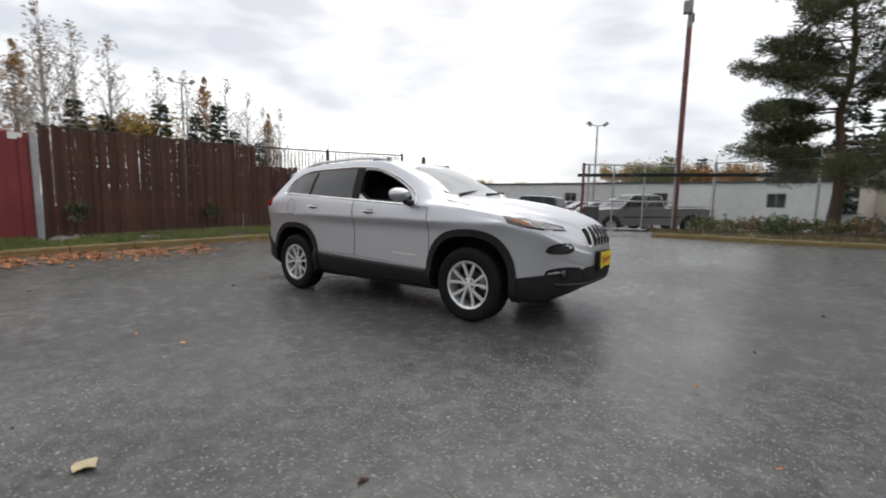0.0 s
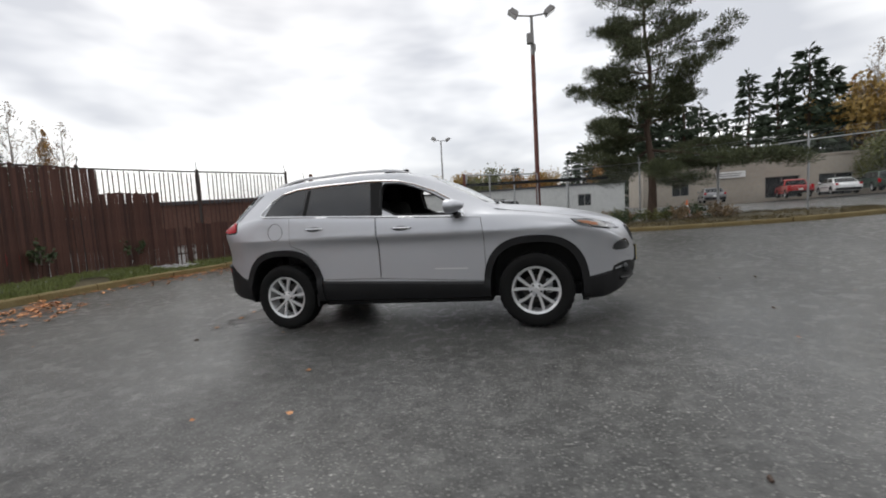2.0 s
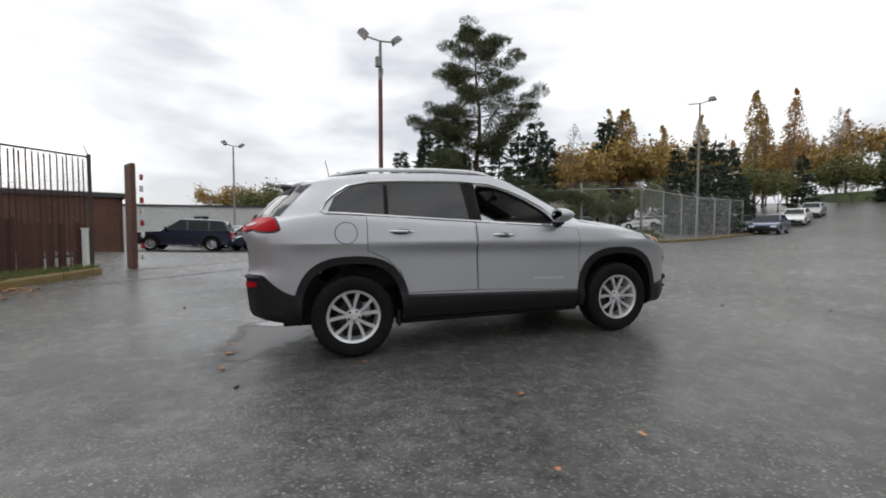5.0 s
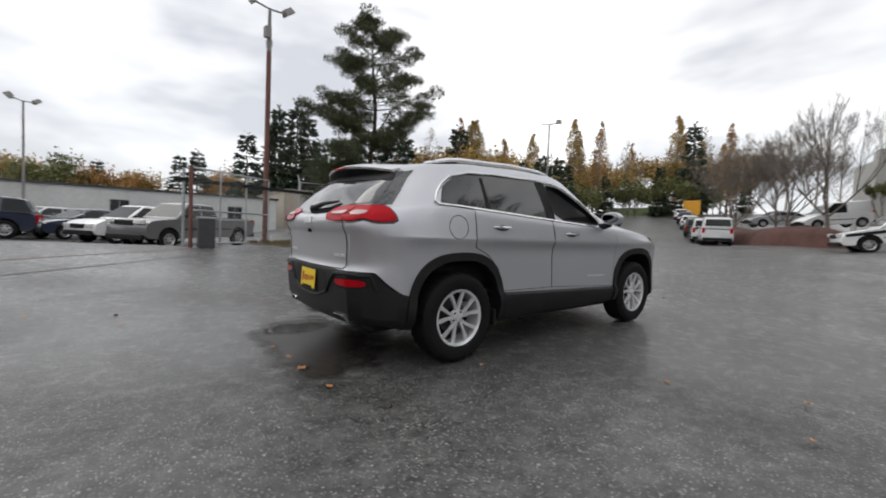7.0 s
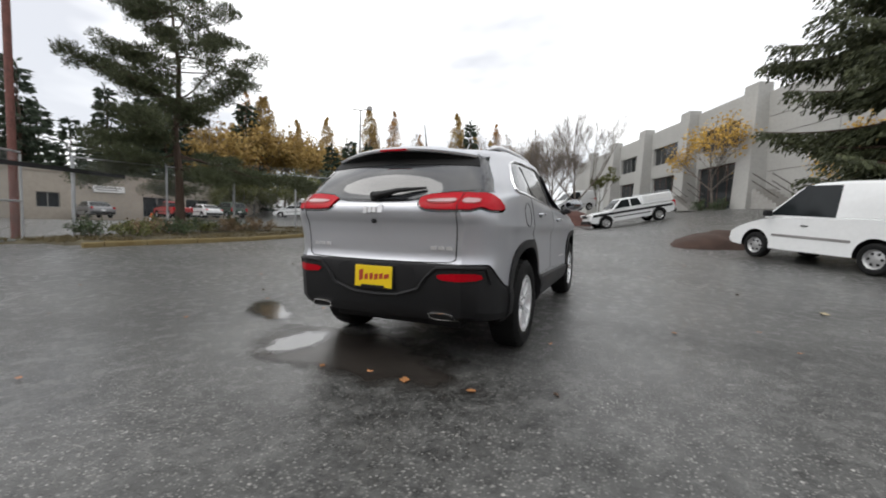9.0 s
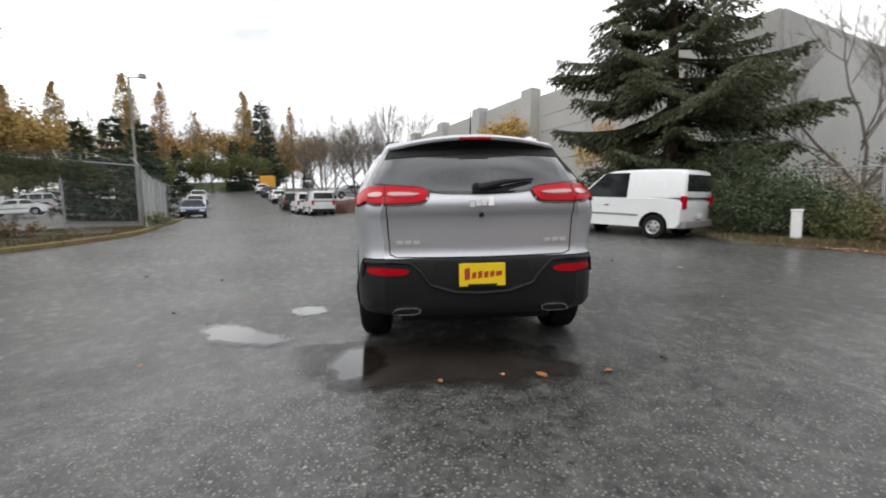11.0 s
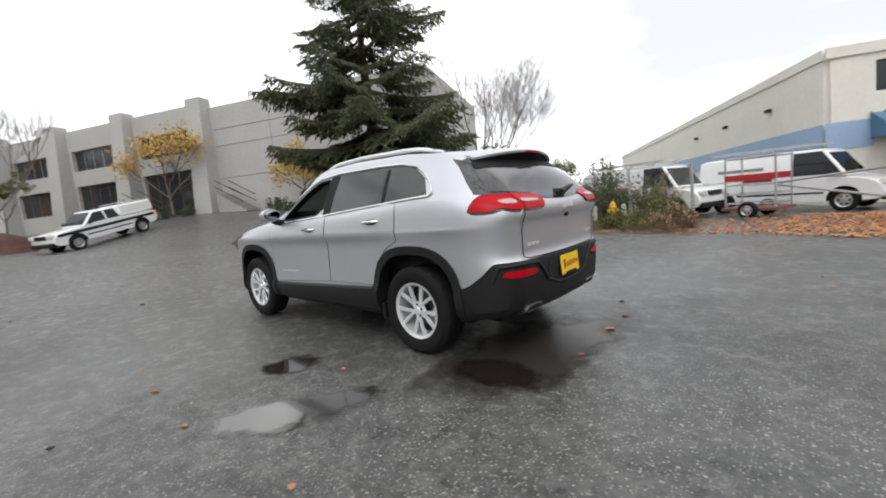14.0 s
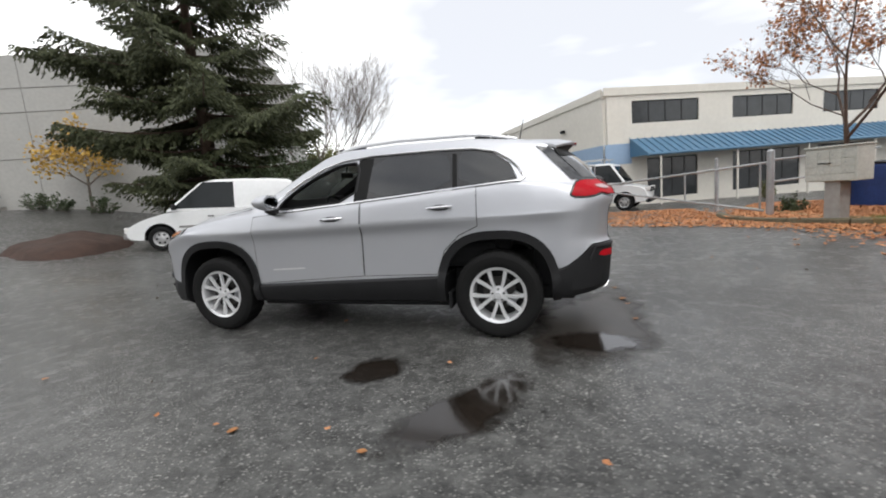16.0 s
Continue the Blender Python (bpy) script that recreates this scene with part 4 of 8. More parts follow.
def build_body(parent):
    rings, n_low, n_half = body_rings()
    m = Mesh()
    m.loft(rings, caps=False)
    n_ring = len(rings[0])
    tail_faces = []
    cols = np.linspace(-1, 1, 15)
    grid = []
    for k in range(n_half):
        _, y, z = rings[0][k]
        grid.append([len(m.v) + j for j in range(15)])
        m.v += [(tail_x(-2.31, abs(y) * c, z), abs(y) * c, z) for c in cols]
    for k in range(n_half - 1):
        for j in range(14):
            tail_faces.append((len(m.f), k < n_low))
            m.f.append((grid[k][j], grid[k][j + 1], grid[k + 1][j + 1], grid[k + 1][j]))
    for r, flip in ((len(rings) - 1, True),):
        for k in range(n_half - 1):
            a, b = r * n_ring + k, r * n_ring + k + 1
            c, d = r * n_ring + (n_ring - k - 1) % n_ring, r * n_ring + (n_ring - k) % n_ring
            if k == 0:
                q = (a, b, c)
            elif k == n_half - 2:
                q = (a, b, d)
            else:
                q = (a, b, c, d)
            m.f.append(q[::-1] if flip else q)
    me = bpy.data.meshes.new("body")
    me.from_pydata(m.v, [], m.f)
    me.materials.append(PAINT)
    me.materials.append(CLADDING)
    n = len(rings[0])
    ns = len(rings)
    for p in me.polygons:
        if p.index < (ns - 1) * n:
            k = p.index % n
            low = k < n_low or k >= n - n_low
            p.material_index = 1 if low else 0
        elif p.index < (ns - 1) * n + len(tail_faces):
            p.material_index = 1 if tail_faces[p.index - (ns - 1) * n][1] else 0
        else:
            p.material_index = 1 if p.index - (ns - 1) * n - len(tail_faces) < n_low - 1 else 0
    bm = bmesh.new()
    bm.from_mesh(me)
    bmesh.ops.remove_doubles(bm, verts=bm.verts, dist=2e-5)
    bmesh.ops.recalc_face_normals(bm, faces=bm.faces)
    bm.to_mesh(me)
    full = BVHTree.FromBMesh(bm)
    bm.free()
    ob = new("body", me)
    cutters = []
    for x, s in WHEELS:
        c = Mesh().prism(arch_line(x, 0.432, 0.458, 0, 360, 44)[:-1], 0.50 * s, 1.12 * s)
        cutters.append(make_cutter(c, CLADDING))
    # cabin hollow
    hollow = []
    for x in np.linspace(-1.62, 0.74, 26):
        w, top, belt, ry = HALF(x) - 0.10, TOP(x) - 0.055, BELT(x), min(ROOF_Y(x), HALF(x) - 0.1) - 0.05
        top = max(top - 0.02, belt + 0.03)
        half = [(0.0, 0.52), (w, 0.52), (w, belt - 0.02), ((w + ry) / 2, (belt + top) / 2), (ry, top - 0.05), (ry * 0.6, top - 0.012), (0.0, top)]
        hollow.append([(x, -y, z) for y, z in half] + [(x, y, z) for y, z in reversed(half[1:-1])])
    cutters.append(make_cutter(Mesh().loft(hollow), SEAT))
    cutters.append(make_cutter(Mesh().prism(round_poly(DLO_FRONT, 1), -1.3, 1.3), BLACK_PLASTIC))
    screen = [(-0.60, 1.235), (-0.53, 1.50), (-0.40, 1.565), (0.40, 1.565), (0.53, 1.50), (0.60, 1.235), (0.3, 1.215), (-0.3, 1.215)]
    cutters.append(make_cutter(Mesh().prism(screen, 0.18, 1.35, "x"), BLACK_PLASTIC))
    for c in cutters:
        mod = ob.modifiers.new("cut", "BOOLEAN")
        mod.operation, mod.object, mod.solver = "DIFFERENCE", c, "EXACT"
        mod.material_mode = "TRANSFER"
    dg = bpy.context.evaluated_depsgraph_get()
    done = bpy.data.meshes.new_from_object(ob.evaluated_get(dg))
    for o in [ob, *cutters]:
        bpy.data.objects.remove(o)
    done.polygons.foreach_set("use_smooth", [True] * len(done.polygons))
    done.set_sharp_from_angle(angle=radians(28))
    body = new("body", done)
    body.parent = parent
    return body, full


def project(tree, axis, a, b, side):
    """The point of the body's skin met from outside along an axis, and its normal."""
    if axis == "y":
        o, d = Vector((a, 3.0 * side, b)), Vector((0, -side, 0))
    elif axis == "x":
        o, d = Vector((4.0 * side, a, b)), Vector((-side, 0, 0))
    else:
        o, d = Vector((a, b, 4.0)), Vector((0, 0, -1))
    hit = tree.ray_cast(o, d)
    if hit[0] is None:
        near = tree.find_nearest(o + d * (3.0 if axis == "y" else 4.0))
        hit = tree.find_nearest(Vector((a, near[0].y, b)) if axis == "y" else (Vector((near[0].x, a, b)) if axis == "x" else near[0]))
    nrm = hit[1]
    if nrm.dot(-d) < 0:
        nrm = -nrm
    return hit[0], nrm


def skin(tree, poly, axis, side, lift, thick, step=0.05):
    """A panel cut to an outline and laid on the body's skin, with thickness."""
    bm = bmesh.new()
    bm.faces.new([bm.verts.new((a, b, 0)) for a, b in poly])
    for k in (0, 1):
        lo, hi = min(p[k] for p in poly), max(p[k] for p in poly)
        c = lo + step
        while c < hi - 1e-4:
            g = bm.verts[:] + bm.edges[:] + bm.faces[:]
            co = (c, 0, 0) if k == 0 else (0, c, 0)
            no = (1, 0, 0) if k == 0 else (0, 1, 0)
            bmesh.ops.bisect_plane(bm, geom=g, plane_co=co, plane_no=no)
            c += step
    bmesh.ops.remove_doubles(bm, verts=bm.verts, dist=1e-4)
    base = {}
    for v in bm.verts:
        p, nrm = project(tree, axis, v.co.x, v.co.y, side)
        v.co = p + nrm * lift
        base[v.index] = nrm
    bm.verts.index_update()
    norms = [base.get(i, Vector((0, 0, 1))) for i in range(len(bm.verts))]
    m = Mesh()
    co = [v.co.copy() for v in bm.verts]
    fs = [[v.index for v in f.verts] for f in bm.faces]
    rim = [(e.verts[0].index, e.verts[1].index) for e in bm.edges if len(e.link_faces) == 1]
    n = len(co)
    m.add(co, fs)
    low = [c - norms[i] * thick for i, c in enumerate(co)]
    m.v += [tuple(c) for c in low]
    m.f += [tuple(i + n for i in reversed(f)) for f in fs]
    m.f += [(a, b, b + n, a + n) for a, b in rim]
    bm.free()
    return m


def offset_poly(pts, d):
    """Outline moved outwards by d (negative: inwards)."""
    area = sum(a[0] * b[1] - b[0] * a[1] for a, b in zip(pts, pts[1:] + pts[:1]))
    s = 1 if area > 0 else -1
    out = []
    for i, p in enumerate(pts):
        a, b = Vector(pts[i - 1]), Vector(pts[(i + 1) % len(pts)])
        t1, t2 = (Vector(p) - a).normalized(), (b - Vector(p)).normalized()
        nrm = Vector((t1.y + t2.y, -t1.x - t2.x))
        nrm = nrm.normalized() * s if nrm.length > 1e-6 else Vector((t1.y, -t1.x)) * s
        out.append((p[0] + nrm.x * d, p[1] + nrm.y * d))
    return out


def rim_tube(tree, poly, axis, side, lift, r, closed=True, seg=6, dense=0.03):
    pts = list(poly) + ([poly[0]] if closed else [])
    line = polyline(pts, dense)
    return Mesh().tube([project(tree, axis, a, b, side)[0] + project(tree, axis, a, b, side)[1] * lift for a, b in line], r, seg)


def build_wheel():
    """One wheel about its own middle, outer face towards -y."""
    w = thing("wheel", "", "")
    R = 0.358
    prof = [(0.222, 0.10), (0.245, 0.112), (0.29, 0.118), (0.33, 0.110), (0.352, 0.092), (R, 0.06), (R, -0.06), (0.352, -0.092), (0.33, -0.110),
            (0.318, -0.1125), (0.315, -0.1165), (0.29, -0.118), (0.245, -0.112), (0.228, -0.10), (0.222, -0.09), (0.222, 0.10)]
    tread = Mesh().lathe(prof, (0, 0, 0), seg=96)
    # grooves across the shoulders of the tread
    for i, (x, y, z) in enumerate(tread.v):
        if math.hypot(x, z) > 0.350 and round(math.atan2(z, x) / (2 * math.pi) * 96) % 3 == 0:
            tread.v[i] = (x * 0.978, y, z * 0.978)
    part("tyre", tread.data("tyre", fix=False, auto=35), RUBBER, w)
    part("rim", Mesh().lathe([(0.205, 0.09), (0.222, 0.095), (0.222, -0.088), (0.232, -0.098), (0.228, -0.106), (0.208, -0.098), (0.203, -0.08), (0.200, 0.02), (0.19, 0.09), (0.205, 0.09)], (0, 0, 0), seg=56), ALLOY, w)
    part("wheel_barrel", Mesh().lathe([(0.20, 0.03), (0.05, 0.035), (0.0, 0.035)], (0, 0, 0), seg=32), SEAM, w)
    part("brake_disc", Mesh().lathe([(0.06, -0.002), (0.135, -0.002), (0.135, 0.012), (0.06, 0.012)], (0, 0, 0), seg=36), DARK_STEEL, w)
    part("caliper", Mesh().box((0.12, -0.012, 0.03), (0.06, 0.05, 0.13)).data("caliper", bevel=0.01), STEEL, w)
    for k in range(5):
        for s in (-1, 1):
            a0, a1 = math.radians(90 + 72 * k + 9 * s), math.radians(90 + 72 * k + 17.5 * s)
            p0 = Vector((math.cos(a0) * 0.062, -0.077, math.sin(a0) * 0.062))
            p1 = Vector((math.cos((a0 * 0.42 + a1 * 0.58)) * 0.13, -0.083, math.sin((a0 * 0.42 + a1 * 0.58)) * 0.13))
            p2 = Vector((math.cos(a1) * 0.213, -0.088, math.sin(a1) * 0.213))
            rings = []
            for p, wd, hgt in ((p0, 0.0135, 0.03), (p1, 0.0150, 0.026), (p2, 0.019, 0.022)):
                d = (p2 - p0).normalized()
                t = Vector((0, -1, 0)).cross(d).normalized()
                rings.append([p + t * wd + Vector((0, 0.012, 0)), p + t * wd * 0.75 + Vector((0, -0.006, 0)), p - t * wd * 0.75 + Vector((0, -0.006, 0)), p - t * wd + Vector((0, 0.012, 0)), p + Vector((0, hgt, 0))])
            part("spoke", Mesh().loft(rings), ALLOY, w)
    part("hub_cap", Mesh().lathe([(0.0, -0.094), (0.026, -0.093), (0.03, -0.086), (0.062, -0.080), (0.072, -0.06), (0.05, -0.04)], (0, 0, 0), seg=28), ALLOY, w)
    for k in range(5):
        a = math.radians(54 + 72 * k)
        part("lug_nut", Mesh().lathe([(0.0, -0.088), (0.009, -0.087), (0.009, -0.07)], (math.cos(a) * 0.048, 0, math.sin(a) * 0.048), seg=8), SEAM, w)
    return w


def build_car():
    root = thing("suv", "silver metallic compact SUV with black lower cladding and open front windows", "car", pose(0, 0, 0, 0, -1.15, 0))
    body, tree = build_body(root)
    first = build_wheel()
    first.parent = root
    for i, (x, s) in enumerate(WHEELS):
        m = pose(x, 0.775 * s, 0.362, 0, (2, -6, 36, 20)[i], 0 if s < 0 else 180)
        if i == 0:
            first.matrix_basis = m
        else:
            c = copy_thing(first, m)
            c.parent = root

    def put(name, m, mat, label="", **k):
        return part(name, m.data(name, auto=35, **k) if isinstance(m, Mesh) else m, mat, root, label)

    for s in (-1, 1):
        # arch cladding rings, flat-topped as on the real car
        for x in (1.35, -1.35):
            outer, inner = arch_line(x, 0.487, 0.515, -14, 194, 28), arch_line(x, 0.424, 0.450, -14, 194, 28)
            put("arch_cladding", skin(tree, outer + inner[::-1], "y", s, 0.016, 0.03, 0.08), CLADDING)
        # doors
        rear_door = [(-0.21, 0.535), (-0.215, 0.9), (-0.225, 1.165), (-1.075, 1.232), (-1.215, 1.24), (-1.215, 0.93), (-1.06, 0.86), (-0.93, 0.74), (-0.86, 0.545)]
        front_door = [(-0.195, 0.535), (-0.20, 0.9), (-0.21, 1.162), (0.66, 1.10), (0.865, 1.085), (0.885, 0.92), (0.885, 0.475)]
        for nm, poly in (("rear_door", rear_door), ("front_door", front_door)):
            put("shut_line", rim_tube(tree, offset_poly(poly, 0.003), "y", s, 0.0, 0.0032, seg=4), SEAM)
            put(nm, skin(tree, poly, "y", s, 0.0035, 0.005, 0.025), PAINT)
        for x0, z0 in ((-0.92, 1.085), (0.06, 1.035)):
            p, nn = project(tree, "y", x0, z0, s)
            cup = [(x0 + 0.085 * math.cos(t), z0 + 0.024 * math.sin(t)) for t in np.linspace(0, 2 * math.pi, 17)[:-1]]
            put("handle_cup", skin(tree, cup, "y", s, 0.0045, 0.004, 0.04), BLACK_PLASTIC)
            hd = Mesh().tube([(x0 - 0.105, p.y + nn.y * 0.008, z0 + 0.008), (x0 - 0.07, p.y + nn.y * 0.036, z0 + 0.008), (x0 + 0.06, p.y + nn.y * 0.038, z0 + 0.004), (x0 + 0.105, p.y + nn.y * 0.01, z0)], [0.008, 0.012, 0.012, 0.008], 8)
            put("door_handle", hd, CHROME, "silver door handle")
        # side glass behind the front window
        put("window_backing", skin(tree, DLO_BACK, "y", s, 0.0015, 0.004, 0.06), GLOSS_BLACK)
        put("quarter_window", skin(tree, round_poly(DLO_QUARTER, 1), "y", s, 0.003, 0.006, 0.06), DARK_GLASS, "dark tinted quarter glass")
        put("rear_window", skin(tree, round_poly(DLO_REAR, 1), "y", s, 0.003, 0.006, 0.06), DARK_GLASS, "dark tinted side glass")
        pillar = [(-0.27, 1.18), (-0.31, 1.55), (-0.172, 1.548), (-0.148, 1.168)]
        put("pillar_trim", skin(tree, pillar, "y", s, 0.005, 0.006, 0.06), MATT_BLACK)
        pillar2 = [(-1.064, 1.235), (-1.047, 1.525), (-1.012, 1.53), (-1.026, 1.228)]
        put("pillar_trim", skin(tree, pillar2, "y", s, 0.005, 0.006, 0.06), MATT_BLACK)
        put("window_seal", rim_tube(tree, round_poly(DLO_FRONT, 1), "y", s, 0.001, 0.009), BLACK_PLASTIC)
        # bright line round the whole glasshouse
        dlo = [(0.69, 1.105), (0.0, 1.152), (-0.6, 1.193), (-1.05, 1.225), (-1.40, 1.25), (-1.56, 1.258), (-1.59, 1.285), (-1.55, 1.36), (-1.48, 1.435), (-1.36, 1.515),
               (-1.18, 1.556), (-0.9, 1.57), (-0.3, 1.572), (-0.02, 1.548), (0.18, 1.49), (0.38, 1.40), (0.56, 1.29), (0.66, 1.20), (0.705, 1.125)]
        put("window_chrome", rim_tube(tree, dlo, "y", s, 0.005, 0.0115), CHROME, "bright window surround")
        # mirror
        mx, mz = 0.60, 1.185
        mir = Mesh()
        rings = []
        for t, ry, rz in ((0.0, 0.04, 0.026), (0.25, 0.08, 0.05), (0.55, 0.102, 0.066), (0.85, 0.106, 0.07), (1.0, 0.10, 0.066)):
            rings.append([(mx + 0.13 - 0.17 * t, s * (1.0 + 0.0 * t) + ry * math.cos(a), mz + 0.03 + rz * math.sin(a)) for a in np.linspace(0, 2 * math.pi, 17)[:-1]])
        mir.loft(rings)
        put("mirror_housing", mir, PAINT, "silver mirror housing")
        put("mirror_glass", Mesh().loft([[(mx - 0.042, s * 1.0 + 0.09 * math.cos(a), mz + 0.03 + 0.057 * math.sin(a)) for a in np.linspace(0, 2 * math.pi, 17)[:-1]],
                                         [(mx - 0.046, s * 1.0 + 0.08 * math.cos(a), mz + 0.03 + 0.05 * math.sin(a)) for a in np.linspace(0, 2 * math.pi, 17)[:-1]]]), MIRROR_GLASS)
        put("mirror_foot", Mesh().tube([(mx + 0.04, s * 0.80, 1.115), (mx + 0.04, s * 0.87, 1.125), (mx + 0.04, s * 0.96, 1.15)], [0.045, 0.035, 0.03], 10), BLACK_PLASTIC)
        # roof rails
        line = []
        for t in np.linspace(0, 1, 22):
            x = 0.10 - 1.62 * t
            z = project(tree, "z", x, s * 0.56, 1)[0].z
            line.append((x, s * (0.57 + 0.015 * math.sin(t * math.pi)), z + 0.004 + 0.026 * min(1, math.sin(t * math.pi) * 2.2)))
        put("roof_rail", Mesh().tube(line, [0.012 + 0.008 * min(1, math.sin(math.pi * i / 21) * 3) for i in range(22)], 8), RAIL_SILVER, "satin silver roof rail")
        for x in (0.02, -0.12, -1.38, -1.24):
            z = project(tree, "z", x, s * 0.57, 1)[0].z
            put("rail_foot", Mesh().box((x, s * 0.572, z + 0.006), (0.13, 0.022, 0.05)).data("rail_foot", bevel=0.008), BLACK_PLASTIC)
        # dark glass wrapping from the tailgate on to the side
        flank = [(-1.665, 1.54), (-1.735, 1.47), (-1.84, 1.345), (-1.93, 1.238), (-2.085, 1.232), (-1.985, 1.345), (-1.80, 1.475), (-1.735, 1.525)]
        put("flank_glass", skin(tree, flank, "y", s, 0.004, 0.006, 0.03), TAIL_GLASS, "dark tinted wraparound glass")
        # tail lamps: wrap from the side to the tailgate
        lamp_side = round_poly([(-1.925, 1.114), (-1.945, 1.17), (-1.97, 1.216), (-2.03, 1.226), (-2.13, 1.21), (-2.15, 1.13), (-2.07, 1.108)], 1)
        put("tail_lamp_bezel", skin(tree, offset_poly(lamp_side, 0.016), "y", s, 0.003, 0.006, 0.03), GLOSS_BLACK)
        put("tail_lamp", skin(tree, lamp_side, "y", s, 0.014, 0.02, 0.03), RED_LENS, "red tail lamp")
        lamp_rear = round_poly([(s * 0.77, 1.112), (s * 0.77, 1.212), (s * 0.62, 1.226), (s * 0.335, 1.200), (s * 0.355, 1.135), (s * 0.41, 1.110)], 1)
        put("tail_lamp_bezel", skin(tree, offset_poly(lamp_rear, 0.016), "x", -1, 0.003, 0.006, 0.03), GLOSS_BLACK)
        put("tail_lamp", skin(tree, lamp_rear, "x", -1, 0.014, 0.02, 0.03), RED_LENS, "red tail lamp")
        for half, pts in enumerate(([(0.605, 1.148), (0.605, 1.180), (0.5, 1.177), (0.395, 1.168), (0.405, 1.154), (0.45, 1.147)],
                                    [(0.735, 1.146), (0.735, 1.180), (0.635, 1.184), (0.635, 1.144)])):
            lens = round_poly([(s * y, z) for y, z in pts], 1)
            put("lamp_ring", rim_tube(tree, lens, "x", -1, 0.013, 0.004), PINK_LENS, "paler lamp ring")
            put("reverse_lamp", skin(tree, offset_poly(lens, -0.004), "x", -1, 0.0165, 0.006, 0.03), SMOKED_LENS, "clear reversing lens")
        put("shut_line", rim_tube(tree, [(s * 0.62, 1.105), (s * 0.62, 1.228)], "x", -1, 0.0145, 0.003, closed=False, seg=4), SEAM)
        refl = round_poly([(s * 0.765, 0.648), (s * 0.75, 0.692), (s * 0.62, 0.694), (s * 0.475, 0.682), (s * 0.49, 0.648), (s * 0.6, 0.640)], 1)
        put("reflector_recess", skin(tree, offset_poly(refl, 0.016), "x", -1, 0.003, 0.006, 0.04), SEAM)
        put("rear_reflector", skin(tree, refl, "x", -1, 0.007, 0.008, 0.04), RED_LENS, "red bumper reflector")
        # raised rim of the bumper over the reflector
        brow = [(s * 0.80, 0.62), (s * 0.775, 0.725), (s * 0.60, 0.735), (s * 0.47, 0.725), (s * 0.40, 0.66), (s * 0.34, 0.575), (s * 0.18, 0.525), (0.0, 0.515)]
        put("bumper_crease", rim_tube(tree, brow, "x", -1, 0.004, 0.013, closed=False), CLADDING)
        tip = round_poly([(s * 0.405, 0.425), (s * 0.565, 0.428), (s * 0.61, 0.378), (s * 0.605, 0.368), (s * 0.415, 0.368)], 1)
        put("exhaust_tip", skin(tree, tip, "x", -1, 0.010, 0.04, 0.04), CHROME, "chrome exhaust tip")
        put("exhaust_hole", skin(tree, offset_poly(tip, -0.011), "x", -1, 0.0118, 0.004, 0.04), SEAM)
        # headlamps
        hl = [(1.70, 1.008), (1.76, 0.962), (1.88, 0.930), (2.05, 0.900), (2.14, 0.885), (2.10, 0.912), (1.98, 0.950), (1.84, 0.985)]
        put("headlamp_bezel", skin(tree, offset_poly(hl, 0.012), "y", s, 0.003, 0.006, 0.05), GLOSS_BLACK)
        put("headlamp", skin(tree, hl, "y", s, 0.010, 0.01, 0.05), HEAD_LENS, "clear headlamp lens")
        put("turn_signal", skin(tree, [(1.745, 0.986), (1.80, 0.960), (1.88, 0.940), (1.93, 0.930), (1.92, 0.952), (1.83, 0.976)], "y", s, 0.013, 0.006, 0.05), AMBER_LENS, "amber turn signal")
        fog = round_poly([(s * 0.74, 0.69), (s * 0.72, 0.77), (s * 0.62, 0.785), (s * 0.52, 0.775), (s * 0.52, 0.715), (s * 0.58, 0.685)], 1)
        put("lamp_pocket", skin(tree, fog, "x", 1, 0.004, 0.006, 0.04), GLOSS_BLACK)
        put("lamp_unit", skin(tree, round_poly([(s * 0.70, 0.71), (s * 0.69, 0.755), (s * 0.58, 0.762), (s * 0.57, 0.72)], 1), "x", 1, 0.007, 0.004, 0.04), DARK_GLASS)
        lowp = round_poly([(s * 0.74, 0.50), (s * 0.72, 0.555), (s * 0.60, 0.575), (s * 0.42, 0.56), (s * 0.42, 0.47), (s * 0.6, 0.46)], 1)
        put("low_pocket", skin(tree, lowp, "x", 1, 0.004, 0.006, 0.05), SEAM)
        put("low_fog_lamp", Mesh().lathe([(0.0, 0.0), (0.04, 0.0), (0.045, -0.03)], (project(tree, "x", s * 0.6, 0.51, 1)[0].x + 0.02, s * 0.6, 0.51), "x", 16), DARK_GLASS)
        # model strip on the door, a plain bar
        put("door_badge", skin(tree, [(0.38, 0.603), (0.38, 0.617), (0.71, 0.607), (0.71, 0.593)], "y", s, 0.005, 0.004, 0.08), RAIL_SILVER, "thin silver strip")
        put("mud_guard", Mesh().box((-0.955, s * 0.80, 0.32), (0.03, 0.16, 0.14)).data("mud_guard", bevel=0.01), BLACK_PLASTIC)
        # tailgate side line
        gate = [(s * 0.62, 1.225), (s * 0.615, 1.1), (s * 0.61, 0.95), (s * 0.60, 0.78), (s * 0.56, 0.762), (s * 0.3, 0.757), (0.0, 0.755)]
        put("shut_line", rim_tube(tree, gate, "x", -1, 0.001, 0.004, closed=False, seg=4), SEAM)
    # fuel flap, on one side alone
    circ = [(-1.395 + 0.092 * math.cos(t), 1.085 + 0.092 * math.sin(t)) for t in np.linspace(0, 2 * math.pi, 33)]
    put("fuel_flap_line", rim_tube(tree, circ[:-1], "y", -1, 0.0, 0.003, seg=4), SEAM)
